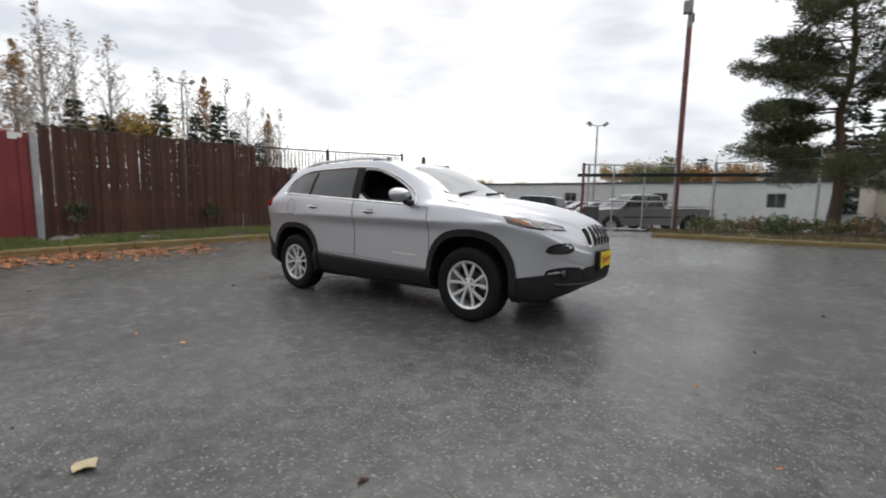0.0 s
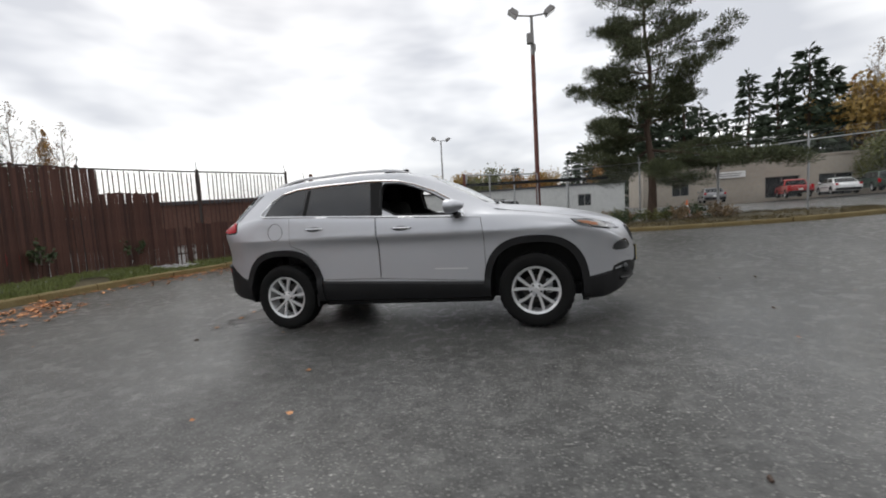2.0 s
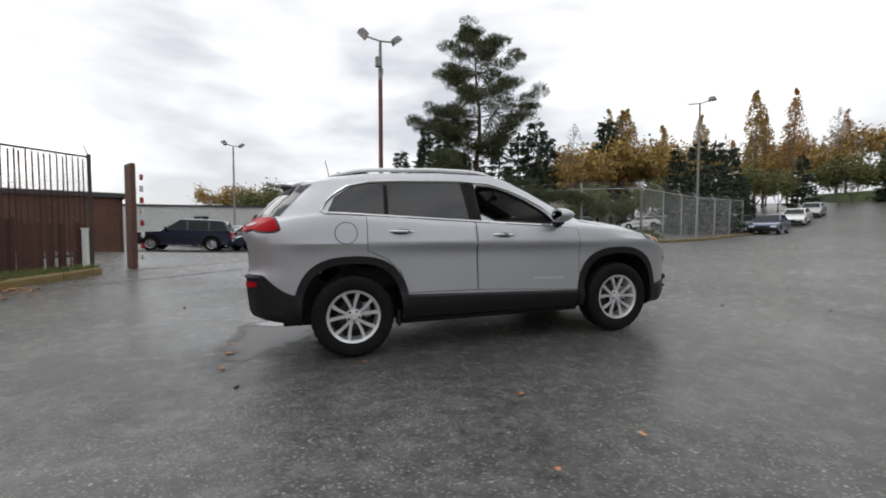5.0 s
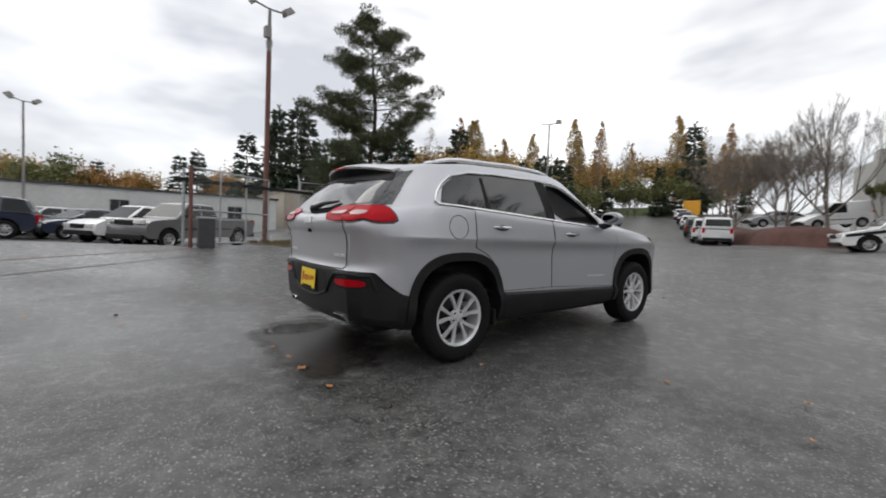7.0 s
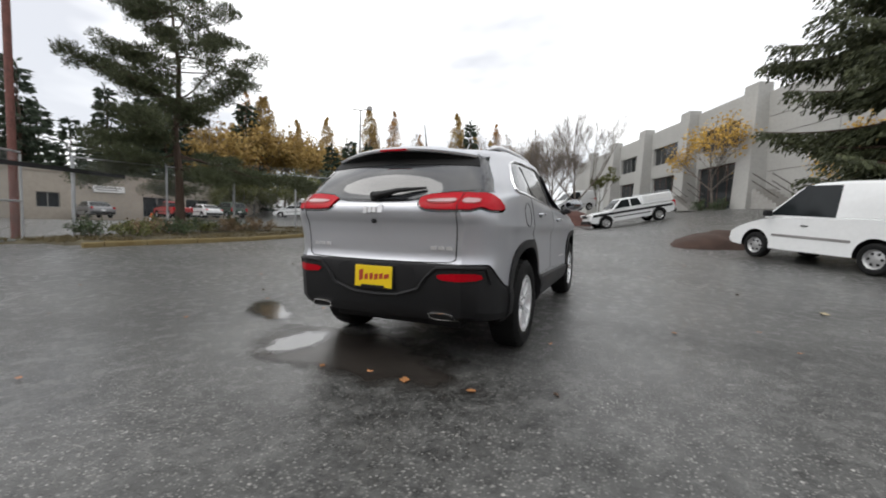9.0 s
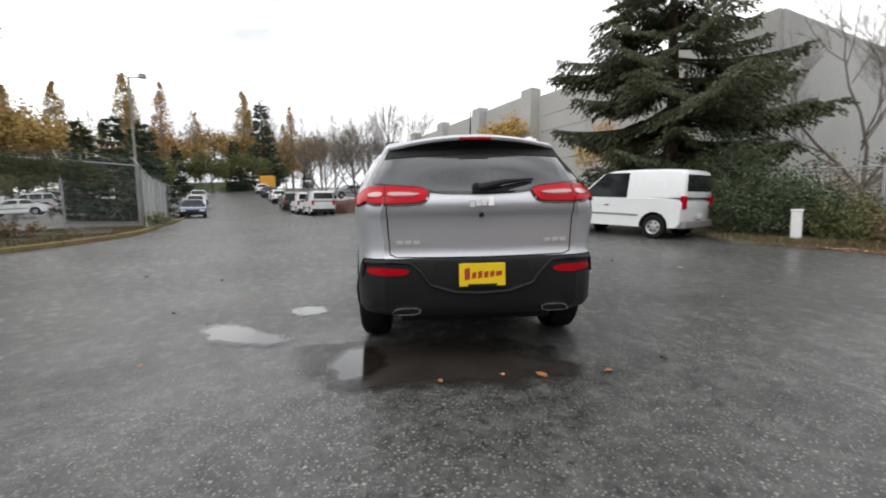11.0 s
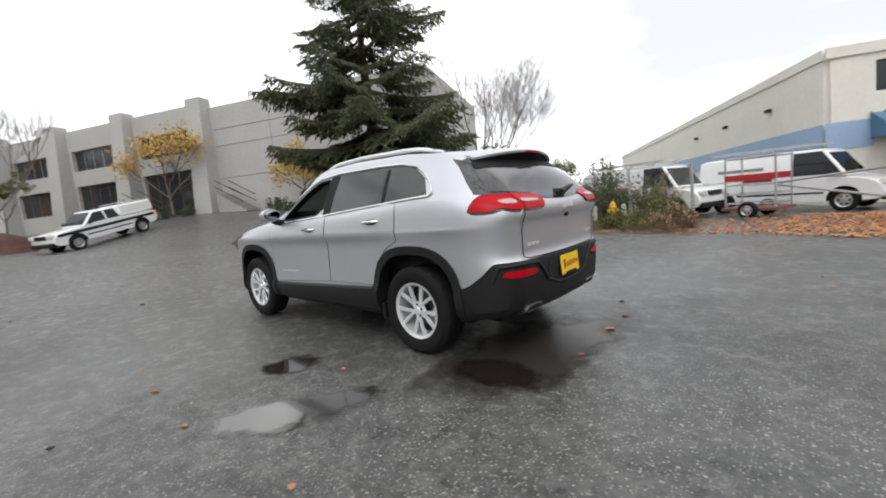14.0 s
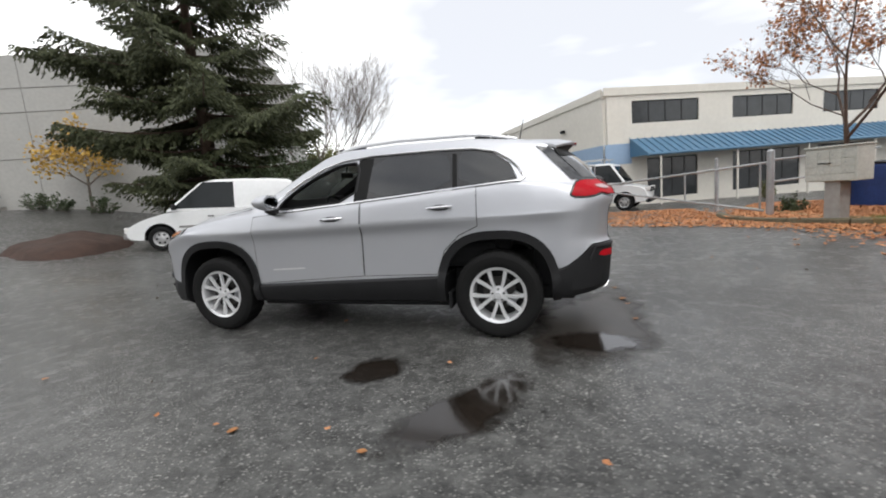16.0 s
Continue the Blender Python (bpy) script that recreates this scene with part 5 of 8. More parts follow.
    # tailgate: glass, spoiler, wiper, crease, badge bars, plate
    rg = [(0.715, 1.25), (0.675, 1.35), (0.635, 1.44), (0.0, 1.46), (-0.635, 1.44), (-0.675, 1.35), (-0.715, 1.25), (-0.40, 1.215), (-0.30, 1.18), (0.0, 1.172), (0.30, 1.18), (0.40, 1.215)]
    surround = round_poly([(0.765, 1.222), (0.735, 1.30), (0.705, 1.38), (0.675, 1.45), (0.635, 1.53), (0.5, 1.568), (0.0, 1.585), (-0.5, 1.568), (-0.635, 1.53), (-0.675, 1.45), (-0.705, 1.38), (-0.735, 1.30), (-0.765, 1.222),
                           (-0.40, 1.205), (-0.30, 1.168), (0.0, 1.16), (0.30, 1.168), (0.40, 1.205)], 1)
    put("glass_surround", skin(tree, surround, "x", -1, 0.004, 0.007, 0.025), GLOSS_BLACK, "gloss black glass surround")
    band = [(0.635, 1.435), (0.60, 1.52), (0.5, 1.55), (0.0, 1.57), (-0.5, 1.55), (-0.60, 1.52), (-0.635, 1.435), (0.0, 1.455)]
    put("spoiler_band", skin(tree, band, "x", -1, 0.012, 0.008, 0.04), MATT_BLACK)
    put("tailgate_glass", skin(tree, rg, "x", -1, 0.008, 0.008, 0.04), TAIL_GLASS, "dark tinted tailgate glass")
    sp = []
    for y in np.linspace(-0.60, 0.60, 19):
        k = 1 - (y / 0.6) ** 2
        z = 1.56 + 0.06 * (1 - (y / 0.62) ** 2)
        x0, xt = -1.52, -1.83 - 0.16 * k
        sp.append([(x0, y, z + 0.032), (xt + 0.12, y, z + 0.004), (xt + 0.04, y, z - 0.014), (xt, y, z - 0.032), (xt + 0.005, y, z - 0.05), (xt + 0.06, y, z - 0.055), (x0 - 0.06, y, z - 0.05)])
    put("spoiler", Mesh().loft(sp), PAINT, "silver roof spoiler")
    und = []
    for y in np.linspace(-0.59, 0.59, 15):
        k = 1 - (y / 0.6) ** 2
        z = 1.56 + 0.06 * (1 - (y / 0.62) ** 2)
        xt = -1.815 - 0.16 * k
        und.append([(xt + 0.008, y, z - 0.054), (-1.815 - 0.10 * k, y * 0.99, z - 0.115), (-1.72, y, z - 0.07)])
    put("spoiler_underside", Mesh().loft(und), MATT_BLACK, "gloss black spoiler underside")
    put("brake_lamp", Mesh().box((-1.992, 0, 1.575), (0.012, 0.22, 0.014)).data("brake_lamp", fix=False), RED_LENS, "high brake lamp")
    wb, wn_ = project(tree, "x", 0.02, 1.205, -1)
    we, _ = project(tree, "x", -0.36, 1.262, -1)
    put("rear_wiper", Mesh().tube([wb + Vector((-0.04, 0, 0)), (wb + we) / 2 + Vector((-0.045, 0, 0.012)), we + Vector((-0.03, 0, 0))], [0.026, 0.018, 0.009], 8), BLACK_PLASTIC, "black rear wiper")
    put("wiper_pivot", Mesh().lathe([(0.0, -0.05), (0.032, -0.045), (0.038, 0.02)], wb, "x", 16), BLACK_PLASTIC)
    for k, (y, wdt, z0, hh) in enumerate(((-0.06, 0.035, 1.115, 0.05), (-0.015, 0.03, 1.108, 0.034), (0.022, 0.03, 1.108, 0.034), (0.06, 0.032, 1.104, 0.042))):
        put("badge_bar", skin(tree, [(y - wdt / 2, z0 - hh / 2), (y - wdt / 2, z0 + hh / 2), (y + wdt / 2, z0 + hh / 2), (y + wdt / 2, z0 - hh / 2)], "x", -1, 0.012, 0.012, 0.05), RAIL_SILVER)
    for y0 in (0.48, -0.50):
        for k in range(3):
            y = y0 + 0.055 * (k - 1)
            put("badge_bar", skin(tree, [(y - 0.02, 0.845), (y - 0.02, 0.867), (y + 0.02, 0.867), (y + 0.02, 0.845)], "x", -1, 0.008, 0.01, 0.05), RAIL_SILVER)
    put("camera_button", Mesh().lathe([(0.0, -0.02), (0.016, -0.018), (0.018, 0.02)], project(tree, "x", 0.0, 1.03, -1)[0], "x", 12), BLACK_PLASTIC)
    hold = round_poly([(-0.30, 0.755), (-0.33, 0.58), (-0.2, 0.53), (0.2, 0.53), (0.33, 0.58), (0.30, 0.755)], 1)
    put("plate_recess", skin(tree, hold, "x", -1, 0.002, 0.004, 0.06), BLACK_PLASTIC)

    def plate(x, z, yaw, tilt):
        p = part("number_plate", Mesh().box((0, 0, 0), (0.008, 0.305, 0.152)).data("number_plate", bevel=0.003), PLATE_YELLOW, root, "yellow plate with red slanted bars")
        p.matrix_basis = pose(x, 0, z, 0, tilt, yaw)
        for y, w, h, zz in ((-0.10, 0.035, 0.075, 0.01), (-0.055, 0.028, 0.04, 0.0), (-0.015, 0.028, 0.045, 0.004), (0.025, 0.028, 0.04, 0.004), (0.065, 0.028, 0.038, 0.008), (0.11, 0.04, 0.03, 0.01)):
            b = part("plate_bar", Mesh().add([(-0.0052, -y - w / 2, zz - h / 2 + 0.0), (-0.0052, -y + w / 2, zz - h / 2 - 0.008), (-0.0052, -y + w / 2, zz + h / 2 - 0.008), (-0.0052, -y - w / 2, zz + h / 2)], [(0, 1, 2, 3)]).data("plate_bar", fix=False), PLATE_RED, p)
        part("plate_frame", Mesh().box((0.004, 0, 0), (0.006, 0.325, 0.170)).data("plate_frame", fix=False), BLACK_PLASTIC, p)
        part("plate_foot", Mesh().box((-0.005, 0, -0.068), (0.004, 0.19, 0.016)).data("plate_foot", fix=False), SEAM, p)
        return p

    pr = project(tree, "x", 0, 0.635, -1)[0]
    plate(pr.x - 0.012, 0.64, 0, 4)
    pf = project(tree, "x", 0, 0.60, 1)[0]
    plate(pf.x + 0.045, 0.60, 180, 0)
    put("plate_holder", Mesh().box((pf.x + 0.018, 0, 0.60), (0.05, 0.36, 0.17)).data("plate_holder", bevel=0.01), BLACK_PLASTIC)
    # grille slots
    for k in range(7):
        y = (k - 3) * 0.098
        slot = round_poly([(y - 0.028, 0.748), (y - 0.032, 0.922 - 0.008 * abs(k - 3)), (y + 0.032, 0.922 - 0.008 * abs(k - 3)), (y + 0.028, 0.748)], 1)
        put("grille_frame", skin(tree, offset_poly(slot, 0.010), "x", 1, 0.006, 0.01, 0.05), CHROME)
        put("grille_slot", skin(tree, slot, "x", 1, 0.009, 0.006, 0.05), SEAM, "black grille slot")
    lowg = round_poly([(-0.42, 0.545), (-0.40, 0.46), (-0.3, 0.43), (0.3, 0.43), (0.40, 0.46), (0.42, 0.545), (0.3, 0.565), (-0.3, 0.565)], 1)
    put("low_grille", skin(tree, lowg, "x", 1, 0.004, 0.006, 0.06), SEAM)
    put("skid_lip", rim_tube(tree, [(-0.68, 0.42), (-0.4, 0.41), (0, 0.40), (0.4, 0.41), (0.68, 0.42)], "x", 1, 0.004, 0.016, closed=False), CLADDING)
    # bonnet lines
    for s in (-1, 1):
        pts = [Vector(project(tree, "z", x, s * y, 1)[0]) for x, y in ((0.98, 0.70), (1.2, 0.715), (1.5, 0.70), (1.75, 0.655), (1.95, 0.57))]
        put("bonnet_line", Mesh().tube([p + Vector((0, 0, 0.0)) for p in pts], 0.003, 4), SEAM)
        pts = [Vector(project(tree, "z", x, s * y, 1)[0]) for x, y in ((1.05, 0.34), (1.3, 0.34), (1.6, 0.31), (1.9, 0.27))]
        put("bonnet_ridge", Mesh().tube([p + Vector((0, 0, -0.012)) for p in pts], 0.018, 8), PAINT)
    for y0 in (-0.5, 0.05):
        pts = [Vector(project(tree, "z", 1.0 - 0.1 * t, y0 + 0.5 * t, 1)[0]) + Vector((0, 0, 0.015)) for t in (0, 0.3, 0.6, 1.0)]
        put("front_wiper", Mesh().tube(pts, [0.014, 0.011, 0.009, 0.006], 6), BLACK_PLASTIC, "black windscreen wiper")
    # windscreen pane
    sc = round_poly([(-0.61, 1.225), (-0.54, 1.51), (-0.40, 1.575), (0.40, 1.575), (0.54, 1.51), (0.61, 1.225), (0.3, 1.205), (-0.3, 1.205)], 1)
    pane = put("windscreen", skin(tree, sc, "x", 1, 0.001, 0.004, 0.06), SCREEN_GLASS, "windscreen with painted pale sky reflection")
    pane.visible_shadow = False
    ra = project(tree, "z", -1.47, -0.03, 1)[0]
    put("antenna", Mesh().tube([ra, ra + Vector((-0.02, 0, 0.03)), ra + Vector((-0.06, 0, 0.22))], [0.014, 0.006, 0.003], 6), BLACK_PLASTIC, "short roof antenna")
    # underbody and axles
    und = Mesh().box((0.0, 0, 0.31), (3.9, 1.1, 0.12)).box((0.0, 0, 0.31), (1.85, 1.56, 0.13)).box((-1.35, 0, 0.33), (0.12, 1.4, 0.1)).box((1.35, 0, 0.33), (0.12, 1.4, 0.1))
    put("underbody", und.data("underbody", bevel=0.02), BLACK_PLASTIC)
    # cabin
    for s in (-1, 1):
        put("seat_base", Mesh().box((-0.02, s * 0.37, 0.70), (0.52, 0.50, 0.22)).data("seat_base", bevel=0.06, segments=3), SEAT, "black cloth seat")
        b = put("seat_back", Mesh().box((0, 0, 0.30), (0.16, 0.48, 0.62)).data("seat_back", bevel=0.06, segments=3), SEAT)
        b.matrix_basis = pose(-0.27, s * 0.37, 0.76, 0, -14, 0)
        h = put("headrest", Mesh().box((0, 0, 0), (0.10, 0.27, 0.18)).data("headrest", bevel=0.045, segments=3), SEAT)
        h.matrix_basis = pose(-0.455, s * 0.37, 1.455, 0, -12, 0)
    rb = put("rear_bench", Mesh().box((-1.05, 0, 0.66), (0.55, 1.3, 0.22)).data("rear_bench", bevel=0.05), SEAT)
    rk = put("rear_bench_back", Mesh().box((-1.38, 0, 0.98), (0.16, 1.3, 0.58)).data("rear_bench_back", bevel=0.05), SEAT)
    dash = Mesh().loft([[(0.40, y, 0.92), (0.45, y, 1.06), (0.62, y, 1.12), (0.80, y, 1.11), (0.80, y, 0.75), (0.48, y, 0.72)] for y in np.linspace(-0.74, 0.74, 9)])
    put("dashboard", dash.data("dashboard", bevel=0.02), SEAT, "black dashboard")
    ring = Mesh().tube([(0.26 + 0.065 * math.sin(t), 0.37 + 0.185 * math.cos(t), 1.06 + 0.17 * math.sin(t)) for t in np.linspace(0, 2 * math.pi, 29)], 0.016, 8, caps=False)
    put("steering_wheel", ring, BLACK_PLASTIC, "black steering wheel")
    put("steering_hub", Mesh().tube([(0.25, 0.37, 1.055), (0.42, 0.37, 1.0)], [0.06, 0.045], 12), BLACK_PLASTIC)
    put("steering_spoke", Mesh().box((0.262, 0.37, 1.055), (0.02, 0.35, 0.03)).data("steering_spoke", bevel=0.005), BLACK_PLASTIC)
    put("inside_mirror", Mesh().box((0.34, 0.0, 1.455), (0.03, 0.24, 0.065)).data("inside_mirror", bevel=0.014), BLACK_PLASTIC)
    put("mirror_stalk", Mesh().tube([(0.35, 0, 1.47), (0.33, 0, 1.56)], 0.012, 6), BLACK_PLASTIC)
    # the roof stands a little lower than the sections above the belt
    for ob in root.children:
        if ob.type == "MESH" and ob.matrix_basis == Matrix.Identity(4):
            for v in ob.data.vertices:
                if v.co.z > 1.22:
                    v.co.z = 1.22 + (v.co.z - 1.22) * 0.935
    return root


car = build_car()

# ---- parked vehicles ----
def wheel_at(parent, x, y, r, side, rim_mat=STEEL_RIM):
    w = part("wheel", Mesh().lathe([(r * 0.60, 0.10), (r * 0.72, 0.115), (r * 0.9, 0.11), (r, 0.08), (r, -0.08), (r * 0.9, -0.11), (r * 0.72, -0.115), (r * 0.62, -0.10)], (0, 0, 0), seg=28), RUBBER, parent)
    w.matrix_basis = pose(x, y, r, 0, 0, 0 if side < 0 else 180)
    part("rim", Mesh().lathe([(r * 0.64, -0.10), (r * 0.58, -0.085), (r * 0.52, -0.05), (r * 0.2, -0.075), (0.0, -0.08)], (0, 0, 0), seg=20), rim_mat, w)
    for k in range(6):
        a = math.pi * k / 3
        part("rim_hole", Mesh().lathe([(0.0, -0.073), (r * 0.09, -0.0725), (r * 0.09, -0.05)], (math.cos(a) * r * 0.37, 0, math.sin(a) * r * 0.37), seg=8), SEAM, w)


def quad_panel(name, parent, pts, mat, lift, label=""):
    """A thin pane or trim piece over four or more body points, pushed outwards."""
    c = sum((Vector(p) for p in pts), Vector()) / len(pts)
    n = (Vector(pts[1]) - Vector(pts[0])).cross(Vector(pts[2]) - Vector(pts[0])).normalized()
    out = Vector((c.x * 0.25, c.y, (c.z - 0.9) * 0.6))
    if n.dot(out) < 0:
        n = -n
    a = [Vector(p) + n * lift for p in pts]
    b = [Vector(p) - n * 0.01 for p in pts]
    k = len(pts)
    m = Mesh().add(a + b, [tuple(range(k)), tuple(range(2 * k - 1, k - 1, -1))] + [(i, (i + 1) % k, k + (i + 1) % k, k + i) for i in range(k)])
    return part(name, m.data(name), mat, parent, label)


STYLES = {
    # lower body outline and glasshouse outline, in metres along x (front positive) and z
    "sedan": dict(L=4.6, W=1.78, wb=2.7, r=0.31, low=[(-2.25, 0.32), (-2.3, 0.62), (-2.2, 0.92), (-1.5, 0.97), (0.9, 0.95), (1.9, 0.80), (2.25, 0.66), (2.28, 0.34), (2.1, 0.22), (-2.1, 0.24)],
                  top=[(-1.75, 0.95), (-1.05, 1.38), (-0.3, 1.45), (0.25, 1.42), (1.05, 0.95)], bay=[-0.35]),
    "suv": dict(L=4.8, W=1.88, wb=2.8, r=0.37, low=[(-2.3, 0.40), (-2.38, 0.8), (-2.3, 1.08), (0.95, 1.06), (1.9, 0.99), (2.28, 0.82), (2.35, 0.42), (2.1, 0.3), (-2.1, 0.32)],
                top=[(-2.28, 1.05), (-2.0, 1.62), (-1.5, 1.70), (0.1, 1.70), (0.98, 1.05)], bay=[-1.25, -0.25]),
    "van": dict(L=4.3, W=1.80, wb=2.66, r=0.32, low=[(-2.05, 0.34), (-2.1, 0.8), (-2.1, 1.15), (1.0, 1.08), (1.75, 0.86), (2.12, 0.66), (2.2, 0.40), (2.0, 0.24), (-1.9, 0.28)],
                top=[(-2.1, 1.12), (-2.06, 1.80), (-1.9, 1.89), (-0.1, 1.90), (0.35, 1.80), (1.22, 1.02)], bay=[]),
    "cargo": dict(L=5.5, W=1.98, wb=3.5, r=0.36, low=[(-2.7, 0.42), (-2.75, 0.8), (-2.72, 1.2), (1.7, 1.15), (2.5, 0.98), (2.7, 0.75), (2.72, 0.45), (2.5, 0.3), (-2.5, 0.34)],
                  top=[(-2.72, 1.18), (-2.66, 1.98), (-2.4, 2.06), (1.0, 2.06), (1.25, 1.98), (1.85, 1.12)], bay=[]),
    "pickup": dict(L=5.2, W=1.80, wb=3.15, r=0.36, low=[(-2.55, 0.50), (-2.6, 0.8), (-2.58, 1.08), (-0.8, 1.08), (0.95, 1.06), (2.2, 1.0), (2.5, 0.85), (2.55, 0.5), (2.3, 0.36), (-2.3, 0.40)],
                   top=[(-0.75, 1.05), (-0.6, 1.58), (-0.2, 1.66), (0.45, 1.66), (1.15, 1.05)], bay=[0.0]),
    "truck": dict(L=5.85, W=2.0, wb=3.65, r=0.40, low=[(-2.85, 0.55), (-2.9, 0.9), (-2.88, 1.25), (-0.75, 1.25), (1.2, 1.24), (2.6, 1.18), (2.85, 1.0), (2.9, 0.55), (2.6, 0.4), (-2.6, 0.44)],
                  top=[(-0.7, 1.22), (-0.55, 1.78), (-0.2, 1.87), (0.75, 1.87), (1.45, 1.22)], bay=[0.2]),
}


CAR_GLASS = material("parked_car_glass", (0.014, 0.017, 0.018), rough=0.06, vary=0.2, scale=2, spec=0.3)


def vehicle(style, name, label, paint, m, group="", extra=None, glass_mat=CAR_GLASS, clad=None):
    """A parked vehicle: lower body, narrower glasshouse, panes, wheels, lamps, bumpers."""
    s = STYLES[style]
    v = thing(name, label, "car" if style in ("sedan", "suv") else ("van" if style in ("van", "cargo") else "pickup truck"), m, group)
    hw = s["W"] / 2
    low, top = s["low"], s["top"]
    soft_low = round_poly(low, 2)
    roof = top[:1] + smooth_line(top[1:-1], 1) + top[-1:]
    cx = s["wb"] / 2

    def ring(poly, y, pinch):
        zmax = max(p[1] for p in poly)
        return [(x * (1 - 0.012 * pinch), y, z) for x, z in poly]

    body = Mesh()
    rings = []
    for t in (-1, -0.975, -0.92, -0.8, -0.5, 0.5, 0.8, 0.92, 0.975, 1):
        k = 1 - 0.9 * max(abs(t) - 0.5, 0) ** 3
        bow = 1 - 0.10 * max(abs(t) - 0.45, 0) ** 2
        rings.append([(x * bow, hw * t, 0.5 + (z - 0.5) * (0.5 + 0.5 * k if z > 0.5 else k)) for x, z in soft_low])
    body.loft(rings)
    bme = body.data("body")
    bo = new("body", bme)
    bme.materials.append(paint)
    # wheel openings
    cuts = []
    for x in (-cx, cx):
        for sd in (-1, 1):
            c = Mesh().lathe([(0.0, 0.0), (s["r"] + 0.07, 0.0), (s["r"] + 0.07, 0.5), (0.0, 0.5)], (x, hw - 0.26 if sd > 0 else -hw - 0.24, s["r"] + 0.02), seg=28)
            me = c.data("cutter")
            me.materials.append(paint)
            me.materials.append(BLACK_PLASTIC)
            for p in me.polygons:
                p.material_index = 1
            cuts.append(new("cutter", me))
    for c in cuts:
        md = bo.modifiers.new("cut", "BOOLEAN")
        md.operation, md.object, md.solver, md.material_mode = "DIFFERENCE", c, "EXACT", "TRANSFER"
    done = bpy.data.meshes.new_from_object(bo.evaluated_get(bpy.context.evaluated_depsgraph_get()))
    for o in [bo, *cuts]:
        bpy.data.objects.remove(o)
    done.polygons.foreach_set("use_smooth", [True] * len(done.polygons))
    done.set_sharp_from_angle(angle=radians(40))
    part("body", done, paint, v)
    # glasshouse, leaning inwards
    zt, z0 = max(p[1] for p in top), min(p[1] for p in top)

    def half(z):
        return hw * (0.955 - (0.13 if style in ("van", "cargo") else 0.20) * (z - z0) / (zt - z0))

    gh = Mesh()
    gh.loft([[(x * (1.0 if f < 0.9 else 0.99), sg * half(z) * f, z - (0.0 if f < 0.9 or z < zt - 0.3 else 0.03)) for x, z in roof] for sg, f in ((-1, 1.0), (-1, 0.8), (1, 0.8), (1, 1.0))])
    part("cab", gh.data("cab", bevel=0.045, segments=3, auto=40), paint, v)
    # panes
    front, rear = (top[-2], top[-1]), (top[0], top[1])
    for (a, b), nm in ((front, "windscreen"), (rear, "rear_glass")):
        if nm == "rear_glass" and style == "pickup" and extra == "canopy":
            continue
        p0 = (a[0] + (b[0] - a[0]) * 0.10, a[1] + (b[1] - a[1]) * 0.10)
        p1 = (a[0] + (b[0] - a[0]) * (0.90 if style not in ("van", "cargo") or nm == "windscreen" else 0.6), a[1] + (b[1] - a[1]) * 0.90)
        if style in ("van", "cargo") and nm == "rear_glass":
            p0, p1 = (a[0] + (b[0] - a[0]) * 0.25, a[1] + (b[1] - a[1]) * 0.25), (a[0] + (b[0] - a[0]) * 0.9, a[1] + (b[1] - a[1]) * 0.9)
        h0, h1 = half(p0[1]) * 0.88, half(p1[1]) * 0.88
        quad_panel(nm, v, [(p0[0], -h0, p0[1]), (p0[0], h0, p0[1]), (p1[0], h1, p1[1]), (p1[0], -h1, p1[1])], glass_mat, 0.006)

    def roof_x(z, frontside):
        seq = top if not frontside else top[::-1]
        for (xa, za), (xb, zb) in zip(seq, seq[1:]):
            if min(za, zb) - 1e-6 <= z <= max(za, zb) + 1e-6 and abs(zb - za) > 1e-6:
                return xa + (xb - xa) * (z - za) / (zb - za)
        return seq[-1][0]

    zl, zh = z0 + 0.06, zt - 0.10
    xr0, xr1 = roof_x(zl, False) + 0.10, roof_x(zh, False) + 0.10
    xf0, xf1 = roof_x(zl, True) - 0.12, roof_x(zh, True) - 0.10
    if style in ("van", "cargo"):
        xr0 = xr1 = xf1 - 0.75
        zl = max(zl, z0 + 0.08)
    bays = [None] + list(s["bay"]) + [None]
    for sg in (-1, 1):
        for i in range(len(bays) - 1):
            a0, a1 = (xr0, xr1) if bays[i] is None else (bays[i] + 0.04, bays[i] + 0.04)
            b0, b1 = (xf0, xf1) if bays[i + 1] is None else (bays[i + 1] - 0.04, bays[i + 1] - 0.04)
            quad_panel("side_window", v, [(a0, sg * half(zl), zl), (b0, sg * half(zl), zl), (b1, sg * half(zh), zh), (a1, sg * half(zh), zh)], glass_mat, 0.006)
        part("side_strip", Mesh().box((0, sg * (hw - 0.005), 0.62 if style != "truck" else 0.8), (s["wb"] - 2 * s["r"] - 0.25, 0.03, 0.06)).data("side_strip", bevel=0.008), clad or BLACK_PLASTIC, v)
        part("mirror", Mesh().box((xf0 - 0.08, sg * (hw + 0.10), z0 + 0.12), (0.10, 0.20, 0.15)).data("mirror", bevel=0.03), BLACK_PLASTIC if style != "sedan" else paint, v)
        fx, rx = max(p[0] for p in low), min(p[0] for p in low)
        hz = sorted(p[1] for p in low if p[0] > fx * 0.85)[-1] - 0.10
        part("headlamp", Mesh().box((fx - 0.10, sg * (hw - 0.26), hz), (0.20, 0.34, 0.16)).data("headlamp", bevel=0.03), CLEAR_LENS, v)
        tz = {"van": 1.0, "cargo": 1.0, "pickup": 0.92, "truck": 1.05}.get(style, 0.85)
        th = 0.34 if style in ("van", "cargo", "pickup", "truck", "suv") else 0.16
        part("tail_lamp", Mesh().box((rx + 0.06, sg * (hw - 0.12), tz), (0.12, 0.18, th)).data("tail_lamp", bevel=0.02), RED_LENS, v)
        for x in (-cx, cx):
            wheel_at(v, x, sg * (hw - 0.11), s["r"], sg)
